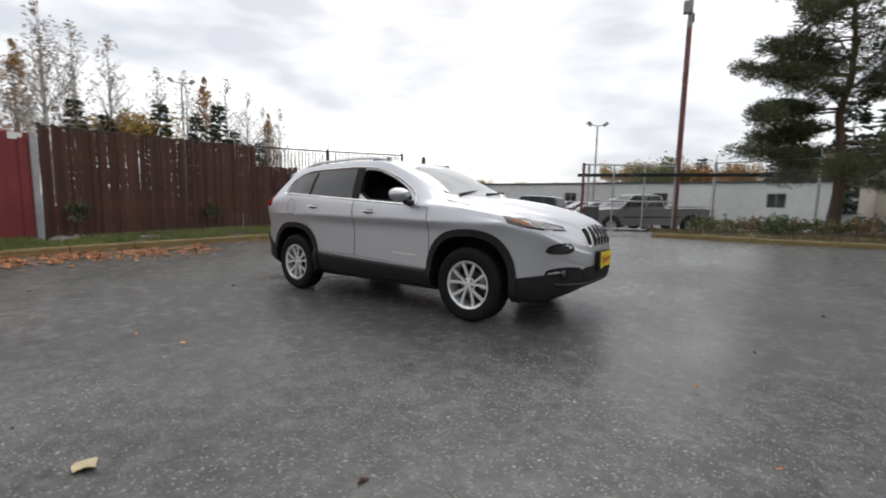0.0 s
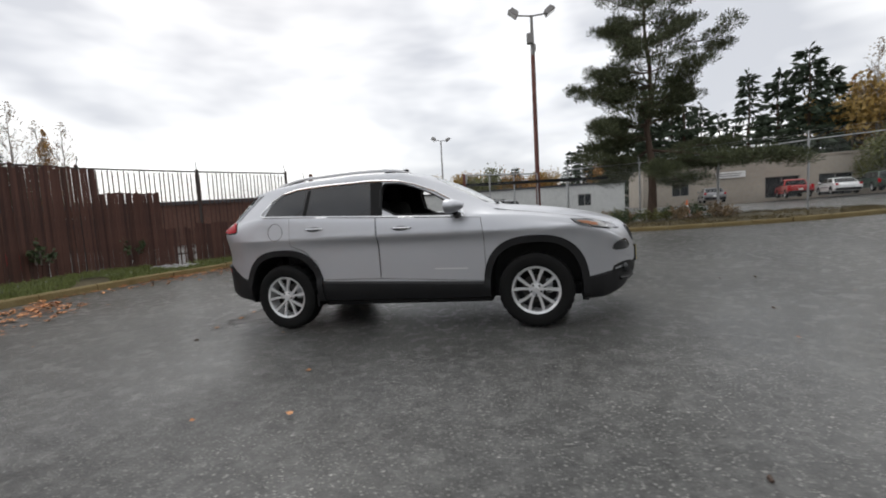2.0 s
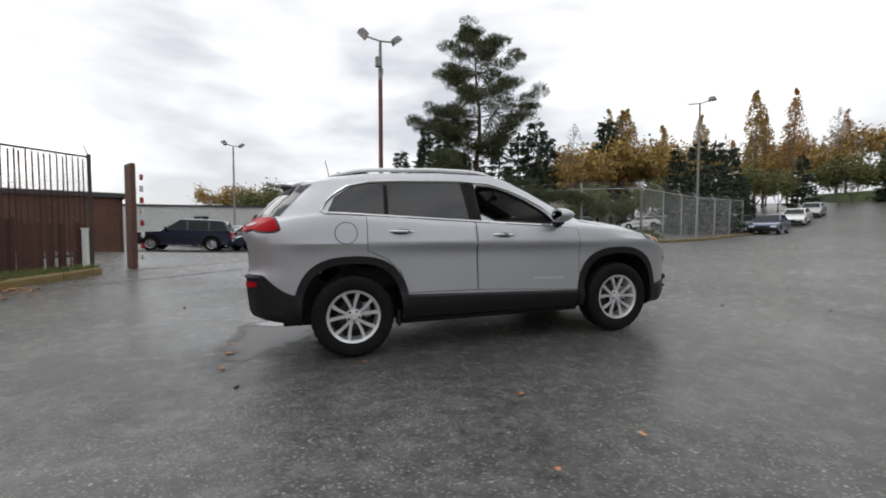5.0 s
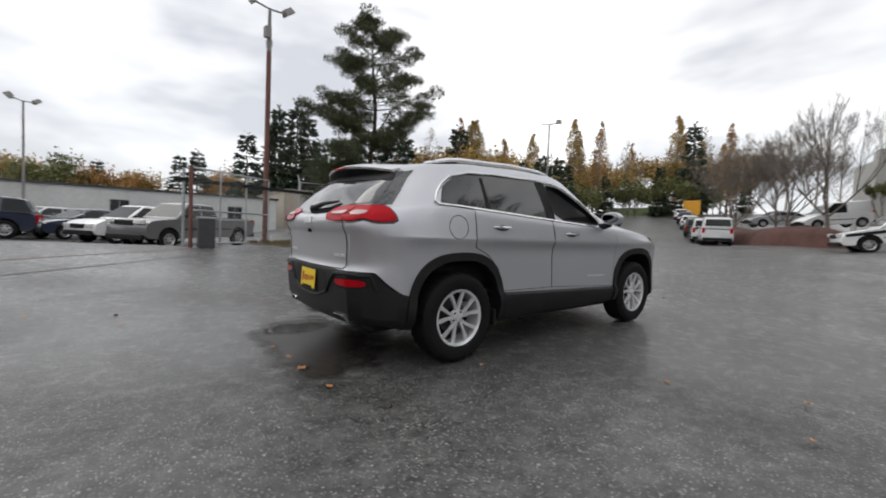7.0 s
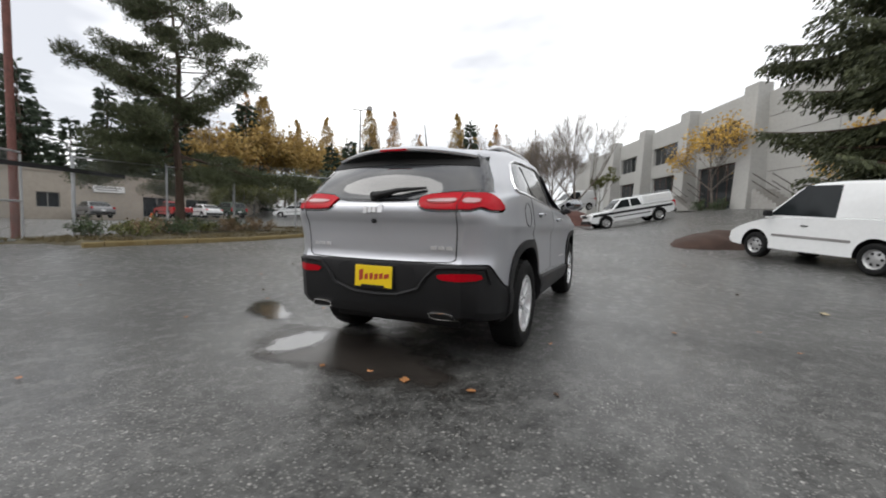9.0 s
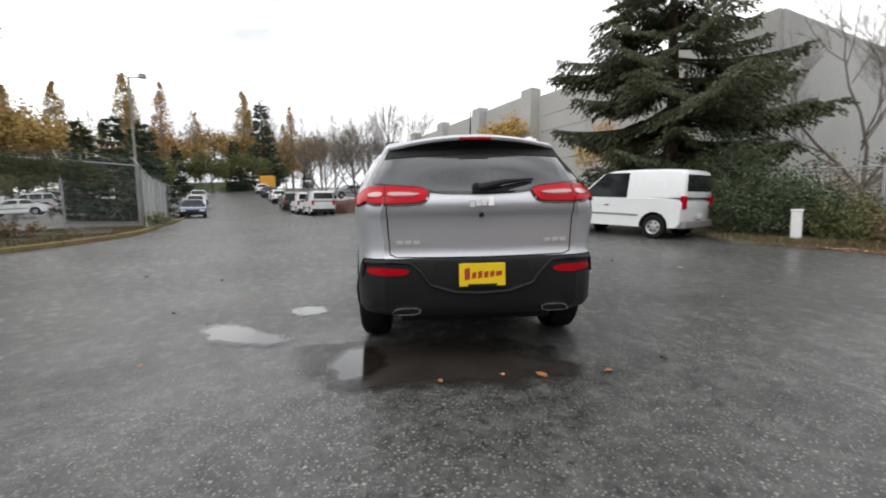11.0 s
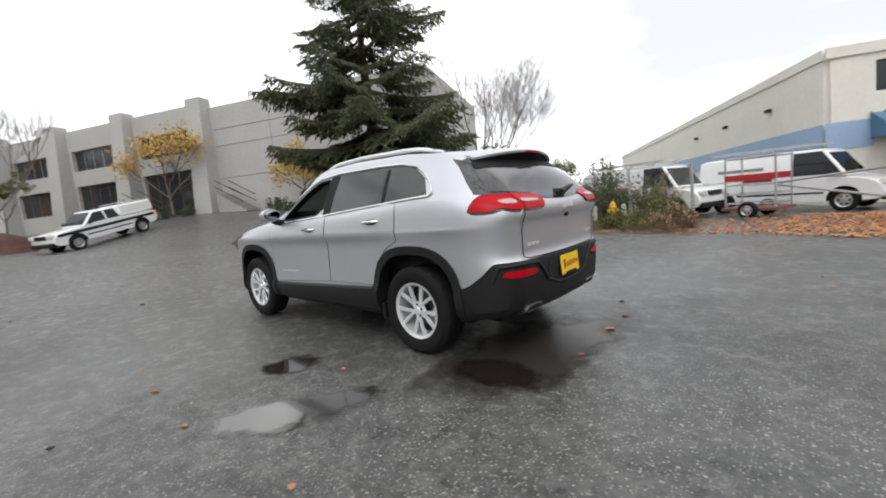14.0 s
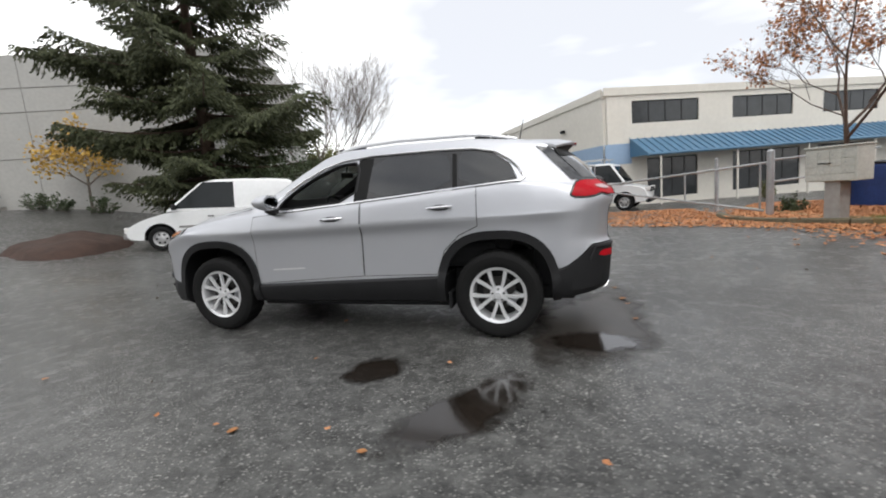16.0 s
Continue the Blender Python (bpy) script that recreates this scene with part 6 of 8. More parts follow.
        for x in (0.55,) if style in ("pickup", "truck", "van", "cargo") else (0.35, -0.65):
            part("door_handle", Mesh().box((x - 0.45, sg * (hw - 0.0), z0 - 0.14), (0.15, 0.03, 0.03)).data("door_handle", fix=False), BLACK_PLASTIC, v)
            part("door_line", Mesh().box((x - 0.62, sg * (hw - 0.012), (z0 + 0.4) / 2), (0.012, 0.02, z0 - 0.45)).data("door_line", fix=False), SEAM, v)
    zb = 0.5 if style in ("pickup", "truck") else 0.42
    part("front_bumper", Mesh().box((fx - 0.06, 0, zb), (0.18, s["W"] * 0.9, 0.2)).data("front_bumper", bevel=0.04), clad or BLACK_PLASTIC, v)
    part("rear_bumper", Mesh().box((rx + 0.04, 0, zb), (0.18, s["W"] * 0.92, 0.2)).data("rear_bumper", bevel=0.04), clad or BLACK_PLASTIC, v)
    part("grille", Mesh().box((fx - 0.04, 0, hz - 0.03), (0.10, s["W"] * 0.42, 0.18)).data("grille", bevel=0.02), BLACK_PLASTIC, v)
    part("plate", Mesh().box((rx - 0.03, 0, zb + 0.22), (0.02, 0.32, 0.15)).data("plate", fix=False), WHITE, v, "pale blank plate")
    if extra == "canopy":
        part("canopy", Mesh().box((-1.62, 0, 1.37), (1.85, 1.62, 0.56), taper=0.93).data("canopy", bevel=0.06), paint, v, "white canopy over the bed")
        for sg in (-1, 1):
            part("dark_stripe", Mesh().box((-0.05, sg * (hw - 0.002), 0.86), (4.7, 0.025, 0.13)).data("dark_stripe", bevel=0.006), BLACK_PLASTIC, v, "dark side stripe")
            part("canopy_window", Mesh().box((-1.62, sg * 0.80, 1.42), (1.3, 0.02, 0.26)).data("canopy_window", bevel=0.004), WHITE, v)
            part("roof_rack", Mesh().tube([(-2.4, sg * 0.7, 1.72), (-0.8, sg * 0.7, 1.72)], 0.02, 6), STEEL, v)
    if extra == "bed":
        for x, sx in ((-1.85, 0.0),):
            part("bed_inside", Mesh().box((-1.85, 0, 1.262), (1.9, 1.55, 0.02)).data("bed_inside", fix=False), BLACK_PLASTIC, v)
    if extra == "rack":
        for x in (-2.2, -1.2, -0.2, 0.8):
            part("rack_bar", Mesh().tube([(x, -0.75, 2.08), (x, -0.75, 2.2), (x, 0.75, 2.2), (x, 0.75, 2.08)], 0.022, 6), STEEL, v)
        for y in (-0.7, -0.45, 0.7):
            part("ladder_rail", Mesh().tube([(-2.5, y, 2.23), (1.0, y, 2.23)], 0.024, 6), STEEL, v)
        for sg in (-1, 1):
            part("side_marking", Mesh().box((-0.6, sg * (hw - 0.0), 1.15), (0.9, 0.025, 0.22)).data("side_marking", fix=False), MAROON, v, "dark red marking bar")
            part("side_marking", Mesh().box((-1.2, sg * (half(1.5) + 0.004), 1.55), (1.5, 0.012, 0.10)).data("side_marking", fix=False), POLE_GREY, v, "grey lettering bar")
    return v


def on_ground(x, y, heading, dz=0.0):
    """Pose on the sloping ground, nose along heading."""
    a = radians(heading)
    d = 1.3
    zf, zr = gz(x + d * math.cos(a), y + d * math.sin(a)), gz(x - d * math.cos(a), y - d * math.sin(a))
    return pose(x, y, (zf + zr) / 2 + dz, 0, -math.degrees(math.atan2(zf - zr, 2 * d)), heading)


vehicle("van", "cargo_van", "small white delivery van parked by the mulch bed", WHITE_CAR, on_ground(7.8, -6.05, 33), clad=POLE_GREY)
vehicle("pickup", "pickup_truck", "white compact pickup with canopy and dark side stripe", WHITE_CAR, on_ground(23.6, -1.5, 112), extra="canopy")
vehicle("van", "cargo_van", "white delivery van parked along the road", WHITE_CAR, on_ground(33.4, 10.4, 24), "parked along the road")
vehicle("van", "cargo_van", "white small van parked along the road", WHITE_CAR, on_ground(29.6, 8.3, 24), "parked along the road")
vehicle("suv", "suv", "dark green and white sport utility car", GREEN_CAR, on_ground(39.0, 13.2, 24), "parked along the road")
vehicle("sedan", "sedan", "white sedan parked far along the road", WHITE_CAR, on_ground(46.0, 16.6, 24), "parked along the road")
vehicle("sedan", "sedan", "dark sedan parked far along the road", NAVY_CAR, on_ground(53.0, 20.0, 24), "parked along the road")
vehicle("sedan", "sedan", "white sedan parked far along the road", WHITE_CAR, on_ground(60.0, 23.4, 24), "parked along the road")
vehicle("sedan", "sedan", "dark blue sedan facing down the road", BLUE_CAR, on_ground(30.4, 18.4, 205), "cars by the fence")
vehicle("sedan", "sedan", "white sedan parked behind a blue one", WHITE_CAR, on_ground(40.0, 23.0, 205), "cars by the fence")
vehicle("sedan", "sedan", "white sedan parked behind a blue one", SILVER_CAR, on_ground(47.5, 26.4, 205), "cars by the fence")
vehicle("van", "cargo_van", "white delivery van beyond the planted island", WHITE_CAR, on_ground(38.0, 3.6, 128, 0.9), "beyond the island")
vehicle("sedan", "sedan", "silver car beyond the planted island", SILVER_CAR, on_ground(40.0, 7.4, 128, 0.9), "beyond the island")
vehicle("truck", "pickup_truck", "pewter grey crew-cab pickup inside the gate", GREY_CAR, on_ground(-1.0, 18.1, 216), extra="bed")
for x, y, st, col, lab, h in ((-2.9, 20.5, "suv", WHITE_CAR, "white SUV in the car lot", 214), (-4.7, 22.9, "sedan", NAVY_CAR, "dark sedan in the car lot", 214),
                              (-6.4, 25.3, "sedan", SILVER_CAR, "silver sedan in the car lot", 214), (-8.1, 27.7, "sedan", GREEN_CAR, "dark green sedan in the car lot", 214),
                              (-8.5, 21.3, "suv", NAVY_CAR, "navy SUV in the car lot", 182), (-9.9, 30.0, "sedan", RED_CAR, "red sedan in the car lot", 214),
                              (-14.4, 22.0, "sedan", NAVY_CAR, "dark sedan in the car lot", 184), (-20.0, 24.5, "suv", WHITE_CAR, "white SUV in the car lot", 184)):
    vehicle(st, st, lab, col, on_ground(x, y, h), "cars in the lot")
for x, y, st, col, lab, h in ((22.8, 40.2, "pickup", RED_CAR, "red pickup before the tan building", 76), (26.0, 40.0, "sedan", WHITE_CAR, "white sedan before the tan building", 80),
                              (16.6, 41.4, "sedan", GREY_CAR, "grey sedan before the tan building", 80), (28.8, 39.8, "suv", GREEN_CAR, "dark green SUV before the tan building", 80), (34.6, 35.6, "sedan", WHITE_CAR, "white sedan past the tan building", 120),
                              (38.0, 37.5, "suv", SILVER_CAR, "silver SUV past the tan building", 120)):
    vehicle(st, st, lab, col, on_ground(x, y, h, 0.25), "cars by the tan building")
vehicle("cargo", "utility_van", "white utility van with ladder rack and red marking", WHITE_CAR, on_ground(-3.05, -16.6, 162), "utility vans", extra="rack")
vehicle("cargo", "utility_van", "white utility van with ladder rack and red marking", WHITE_CAR, on_ground(1.6, -16.2, 162), "utility vans", extra="rack")
vehicle("sedan", "sedan", "blue-grey car beyond the brambles", BLUE_CAR, on_ground(6.5, -20.5, 120))
vehicle("sedan", "sedan", "red car behind the slat fence", RED_CAR, on_ground(-13.2, 1.2, 80, -0.3))

# ---- trees and shrubs ----
BARK = material("dark_bark", (0.09, 0.06, 0.045), rough=0.95, vary=0.4, scale=4, fine=30, bump=0.8, stretch=(3, 3, 0.6))
BARK_PALE = material("pale_birch_bark", (0.34, 0.31, 0.28), rough=0.9, vary=0.3, scale=4, fine=30)
BARK_GREY = material("grey_bark", (0.17, 0.145, 0.125), rough=0.95, vary=0.35, scale=4, fine=30, bump=0.5)
PINE_N = material("pine_needles", (0.052, 0.062, 0.030), rough=0.75, vary=0.45, scale=0.9, fine=6, per_island=0.9, tint=(0.115, 0.135, 0.06))
SPRUCE_N = material("spruce_needles", (0.038, 0.050, 0.022), rough=0.75, vary=0.45, scale=0.9, fine=6, per_island=0.9, tint=(0.095, 0.108, 0.045))
FAR_CON = material("far_conifer_needles", (0.030, 0.050, 0.030), rough=0.8, vary=0.4, scale=0.5, fine=3, per_island=0.9, tint=(0.055, 0.08, 0.045))
GOLD_L = material("golden_leaves", (0.60, 0.34, 0.05), rough=0.7, vary=0.3, scale=0.6, fine=4, per_island=0.9, tint=(0.70, 0.46, 0.10))
YELLOW_L = material("yellow_leaves", (0.42, 0.26, 0.07), rough=0.7, vary=0.4, scale=0.6, fine=4, per_island=0.9, tint=(0.46, 0.32, 0.10))
ORANGE_L = material("orange_leaves", (0.38, 0.19, 0.06), rough=0.7, vary=0.4, scale=0.6, fine=4, per_island=0.9, tint=(0.46, 0.24, 0.05))
TAN_L = material("withered_leaves", (0.29, 0.19, 0.10), rough=0.8, vary=0.4, scale=0.6, fine=4, per_island=0.9, tint=(0.30, 0.22, 0.13))
OLIVE_L = material("olive_leaves", (0.10, 0.12, 0.035), rough=0.7, vary=0.4, scale=0.8, fine=5, per_island=0.9, tint=(0.17, 0.17, 0.05))
IVY_L = material("dark_shrub_leaves", (0.04, 0.07, 0.028), rough=0.55, vary=0.4, scale=0.8, fine=5, per_island=0.9, tint=(0.085, 0.12, 0.045))


def blade(vs, fs, p, d, n, length, width):
    """A pointed leaf or needle spray: two triangles bent along their middle."""
    s = d.cross(n)
    s = s.normalized() * width if s.length > 1e-6 else Vector((width, 0, 0))
    k = len(vs)
    vs += [p, p + d * length * 0.55 + s + n * length * 0.06, p + d * length, p + d * length * 0.55 - s + n * length * 0.06]
    fs += [(k, k + 1, k + 2), (k, k + 2, k + 3)]


def rand_unit(rng):
    while True:
        v = Vector((rng.uniform(-1, 1), rng.uniform(-1, 1), rng.uniform(-1, 1)))
        if 0.05 < v.length < 1:
            return v.normalized()


def conifer(name, label, m, height, radius, clear, needles, bark, seed, whorls, per, droop, spray, hang=0.0, pads=False, group="", lean=0.0, profile=None, trunk_r=None):
    """Trunk, limbs in whorls, and sprays of needles along each limb."""
    rng = random.Random(seed)
    t = thing(name, label, "tree", m, group)
    tr = trunk_r or height * 0.017
    wob = [(rng.uniform(-0.12, 0.12), rng.uniform(-0.12, 0.12)) for _ in range(9)]
    spine = [(lean * (i / 8) ** 2 + wob[i][0] * (i > 0) * min(1, height / 10), wob[i][1] * (i > 0) * min(1, height / 10), height * i / 8 - 0.1 * (i == 0)) for i in range(9)]
    part("trunk", Mesh().tube(spine, [tr * (1.25 if i == 0 else 1) * (1 - i / 8.3) + 0.008 for i in range(9)], 10), bark, t)
    limb, vs, fs = Mesh(), [], []

    def at(h):
        i = min(int(h / height * 8), 7)
        f = h / height * 8 - i
        a, b = Vector(spine[i]), Vector(spine[i + 1])
        return a + (b - a) * f

    for w in range(whorls):
        u = (w + rng.uniform(-0.3, 0.3)) / whorls
        u = min(max(u, 0.0), 0.985)
        h = clear + (height - clear) * u
        reach = radius * (profile(u) if profile else (1 - u) ** 0.85)
        for b in range(per if not pads else rng.randint(max(2, per - 2), per)):
            a = rng.uniform(0, 2 * math.pi)
            L = reach * (rng.uniform(0.62, 1.12) if not pads else rng.uniform(0.45, 1.15))
            if L < 0.15:
                L = 0.15
            base = at(h)
            d0 = Vector((math.cos(a), math.sin(a), 0))
            steps = 6
            pts = []
            pitch = rng.uniform(-0.16, 0.34) + 0.22 * u - (0.22 if u < 0.14 else 0.0)
            for k in range(steps + 1):
                s = k / steps
                z = (droop * s * L if droop < 0 else 0) + (0.30 * L * (s ** 2) * (1 if droop < 0 else 0)) * (0.9 if hang else 0.5)
                if pads:
                    z = L * (pitch * s + 0.12 * s * s) + rng.uniform(-0.03, 0.03) * L
                pts.append(base + d0 * L * s + Vector((0, 0, z)))
            limb.tube(pts, [max(0.006, tr * 0.28 * (1 - u * 0.6) * (1 - k / (steps + 0.6))) for k in range(steps + 1)], 5, caps=False)
            if pads:
                # soft clumps of needles towards the end of the limb
                sd = Vector((-d0.y, d0.x, 0))
                for c in range(max(4, int(L * (5.0 if u < 0.3 else 2.8)))):
                    s = 0.30 + 0.72 * rng.random() ** 0.7
                    i = min(int(s * steps), steps - 1)
                    q = pts[i].lerp(pts[i + 1], s * steps - i) + sd * rng.gauss(0, 0.15) * L * (1.2 - 0.6 * s) + Vector((0, 0, rng.uniform(-0.06, 0.12)))
                    limb.tube([pts[i], q], [0.012, 0.006], 3, caps=False)
                    rx = rng.uniform(0.24, 0.52) * (1.05 - 0.3 * u)
                    for j in range(int(620 * rx)):
                        v = rand_unit(rng)
                        o = q + Vector((v.x * rx, v.y * rx, v.z * rx * (0.56 if u < 0.16 else 0.40))) * rng.random() ** 0.5
                        blade(vs, fs, o, (v * 0.9 + rand_unit(rng) * 0.4 + Vector((0, 0, 0.55))).normalized(), rand_unit(rng), spray * rng.uniform(0.7, 1.3), spray * 0.105)
                continue
            n_side = max(3, int(L / spray * (2.2 if not pads else 2.8)))
            side = Vector((-d0.y, d0.x, 0))
            for k in range(n_side):
                s = (0.18 + 0.82 * (k + rng.random()) / n_side) if not pads else (0.34 + 0.66 * rng.random() ** 0.75)
                i = min(int(s * steps), steps - 1)
                p = pts[i].lerp(pts[i + 1], s * steps - i)
                for sg in (-1, 1):
                    wdt = (0.42 * L * (1 - s * 0.75) + spray * 0.8) * rng.uniform(0.5, 1.0)
                    if pads:
                        wdt = (0.30 * L * (1.1 - 0.6 * s)) * rng.uniform(0.3, 1.1)
                    q = p + side * sg * wdt + d0 * wdt * 0.5 + Vector((0, 0, rng.uniform(-0.02, 0.06) * L - hang * wdt * 0.5))
                    n_bl = max(2, int(wdt / spray * 3.0)) + (2 if pads else 0)
                    for j in range(n_bl):
                        f = (j + 0.5) / n_bl
                        o = p.lerp(q, f) + Vector((0, 0, -hang * 0.25 * f * f * wdt))
                        if pads:
                            o += rand_unit(rng) * spray * 0.5
                            dirn = (rand_unit(rng) + Vector((0, 0, 0.9)) + d0 * 0.4).normalized()
                        else:
                            dirn = (side * sg * 0.7 + d0 * 0.6 + rand_unit(rng) * 0.55 + Vector((0, 0, -hang * 1.1))).normalized()
                        blade(vs, fs, o, dirn, rand_unit(rng), spray * rng.uniform(0.7, 1.3), spray * (0.20 if not pads else 0.17))
    # leader
    top = at(height * 0.99)
    for k in range(10):
        blade(vs, fs, top - Vector((0, 0, 0.12 * k * spray / 0.3)), (rand_unit(rng) + Vector((0, 0, 1.2))).normalized(), rand_unit(rng), spray, spray * 0.22)
    part("branchwork", limb.data("branchwork", fix=False, smooth=True), bark, t)
    cr = Mesh()
    cr.v, cr.f = vs, fs
    part("crown", cr.data("crown", fix=False), needles, t)
    return t


def broadleaf(name, label, m, height, spread, bark, leaf_mat, seed, levels=5, leaves=0, leaf=0.12, trunk_frac=0.25, forks=3, up=0.55, group="", twig_r=0.004, narrow=False, first_r=None, fluff=0.8):
    """A branching tree: each limb forks into thinner ones; leaves hang on the last twigs."""
    rng = random.Random(seed)
    t = thing(name, label, "tree", m, group)
    wood, vs, fs = Mesh(), [], []
    tips = []

    def grow(p, d, L, r, lv):
        mid = p + d * L * 0.5 + rand_unit(rng) * L * 0.06
        end = p + d * L
        wood.tube([p, mid, end], [r, r * 0.82, r * 0.62], 6 if lv > 2 else (4 if lv > 1 else 3), caps=False)
        if lv <= 1:
            tips.append((mid, end))
            return
        n = forks + (1 if rng.random() < 0.4 else 0)
        for k in range(n):
            s = 1.0 if k == 0 else rng.uniform(0.45, 0.98)
            o = p.lerp(end, s)
            side = rand_unit(rng)
            side.z *= 0.4
            nd = (d * (0.75 if k else 1.1) + side * spread * (0.75 if k else 0.3) + Vector((0, 0, up * 0.45))).normalized()
            grow(o, nd, L * rng.uniform(0.58, 0.82), max(r * (0.62 if k == 0 else 0.48), twig_r), lv - 1)

    r0 = first_r or height * 0.013
    trunk = [Vector((0, 0, -0.1)), Vector((rng.uniform(-0.05, 0.05), rng.uniform(-0.05, 0.05), height * trunk_frac * 0.5)), Vector((rng.uniform(-0.1, 0.1), rng.uniform(-0.1, 0.1), height * trunk_frac))]
    part("trunk", Mesh().tube(trunk, [r0 * 1.25, r0, r0 * 0.9], 10), bark, t)
    first = height * (1 - trunk_frac) * 0.36
    if narrow:
        c = trunk[-1]
        top = Vector((c.x, c.y, height))
        wood.tube([c, c.lerp(top, 0.5), top], [r0 * 0.9, r0 * 0.5, 0.01], 6, caps=False)
        for k in range(26):
            h = rng.uniform(0.0, 0.95)
            o = c.lerp(top, h)
            a = rng.uniform(0, 6.283)
            L = spread * height * 0.30 * (0.05 + 1.15 * (1 - h) ** 0.9) * rng.uniform(0.6, 1.1)
            d = Vector((math.cos(a) * 0.65, math.sin(a) * 0.65, 0.9)).normalized()
            grow(o, d, L * 0.7, r0 * 0.3 * (1.1 - h), min(levels, 3))
    else:
        for k in range(forks + 1):
            a = 6.283 * k / (forks + 1) + rng.uniform(-0.4, 0.4)
            d = Vector((math.cos(a) * spread, math.sin(a) * spread, 1.0)).normalized() if k else Vector((0.05, 0.05, 1))
            grow(trunk[-1].lerp(trunk[1], 0.25 * (k % 2)), d, first * rng.uniform(0.8, 1.1), r0 * 0.6, levels)
    part("branchwork", wood.data("branchwork", fix=False, smooth=True), bark, t)
    if leaves and tips:
        for _ in range(leaves):
            a, b = tips[rng.randrange(len(tips))]
            if narrow:
                # slender pointed crown with gaps
                h = rng.random() ** 0.85
                ang, rad = rng.uniform(0, 6.283), spread * height * 0.26 * (1 - h) ** 0.55 * (0.45 + 0.55 * min(1, 5 * h)) * rng.random() ** 0.6
                c = trunk[-1].lerp(Vector((trunk[-1].x, trunk[-1].y, height * 1.02)), h) + Vector((math.cos(ang) * rad, math.sin(ang) * rad, 0))
                if noise.noise(c * 0.75 + Vector((seed, 0, 0))) < -0.06:
                    continue
                blade(vs, fs, c, (rand_unit(rng) + Vector((0, 0, 0.3))).normalized(), rand_unit(rng), leaf * rng.uniform(0.7, 1.3), leaf * 0.38)
                continue
            p = a.lerp(b, rng.uniform(0, 1.15)) + rand_unit(rng) * leaf * fluff * rng.random() ** 0.5
            blade(vs, fs, p, (rand_unit(rng) + Vector((0, 0, -0.3))).normalized(), rand_unit(rng), leaf * rng.uniform(0.7, 1.3), leaf * 0.38)
        cr = Mesh()
        cr.v, cr.f = vs, fs
        part("crown", cr.data("crown", fix=False), leaf_mat, t)
    return t


def shrub(name, label, m, size, height, leaf_mat, bark, seed, leaves=1500, leaf=0.07, group="", stems=16):
    """Many stems from the ground with leaves around them, uneven in outline."""
    rng = random.Random(seed)
    t = thing(name, label, "shrub", m, group)
    wood, vs, fs, pts = Mesh(), [], [], []
    for k in range(stems):
        a = rng.uniform(0, 6.283)
        r = size * rng.random() ** 0.6
        h = height * rng.uniform(0.55, 1.1) * (1 - 0.55 * (r / size) ** 2)
        b = Vector((math.cos(a) * r * 0.45, math.sin(a) * r * 0.45, -0.05))
        e = Vector((math.cos(a) * r, math.sin(a) * r, h))
        mid = b.lerp(e, 0.5) + Vector((0, 0, 0.12 * h))
        wood.tube([b, mid, e], [0.014, 0.01, 0.004], 4, caps=False)
        pts.append((b, mid, e))
    for _ in range(leaves):
        b, mid, e = pts[rng.randrange(stems)]
        s = rng.random() ** 0.7
        p = (b.lerp(mid, s * 2) if s < 0.5 else mid.lerp(e, s * 2 - 1)) + rand_unit(rng) * size * 0.22 * rng.random()
        if p.z < 0.01:
            p.z = rng.uniform(0.01, 0.2)
        blade(vs, fs, p, rand_unit(rng), rand_unit(rng), leaf * rng.uniform(0.6, 1.4), leaf * 0.36)
    part("stem_tangle", wood.data("stem_tangle", fix=False, smooth=True), bark, t)
    cr = Mesh()
    cr.v, cr.f = vs, fs
    part("foliage", cr.data("foliage", fix=False), leaf_mat, t)
    return t


def stand(x, y, dz=0.0, rz=0.0, k=1.0):
    return Matrix.Translation((x, y, gz(x, y) + dz)) @ pose(0, 0, 0, 0, 0, rz) @ Matrix.Diagonal((k, k, k, 1))


# the pine in the kerbed bed
conifer("pine_tree", "tall dark green pine with layered open crown", stand(5.35, 13.3, 0.2), 9.35, 2.85, 2.3, PINE_N, BARK, 5, 15, 6, 0.1, 0.125, pads=True, lean=-0.25, trunk_r=0.155,
        profile=lambda u: (1.22 if u < 0.12 else (0.66 if u < 0.26 else 0.88)) * (1 - u ** 2.0) + 0.20)
# the spruce behind the small van
conifer("spruce_tree", "large dark spruce with drooping hanging sprays", stand(11.4, -9.7, 0.1), 15.5, 6.0, 1.5, SPRUCE_N, BARK, 9, 24, 6, -0.30, 0.165, hang=0.8, trunk_r=0.30,
        profile=lambda u: (1 - u) ** 0.62 * (0.86 + 0.14 * math.sin(u * 37)) * min(1.0, 0.50 + 4.0 * u))
# bare tree past the spruce
broadleaf("bare_tree", "leafless grey tree behind brambles", stand(11.4, -18.0), 9.8, 0.92, BARK_GREY, TAN_L, 25, 7, 0, trunk_frac=0.12, forks=3, up=0.5, twig_r=0.003)
# maple with the last orange leaves
broadleaf("maple_tree", "maple with sparse orange autumn leaves", stand(-9.7, -10.6), 7.6, 0.95, BARK, LEAF, 33, 7, 3600, 0.12, trunk_frac=0.30, forks=3, up=0.22, first_r=0.07, twig_r=0.003)
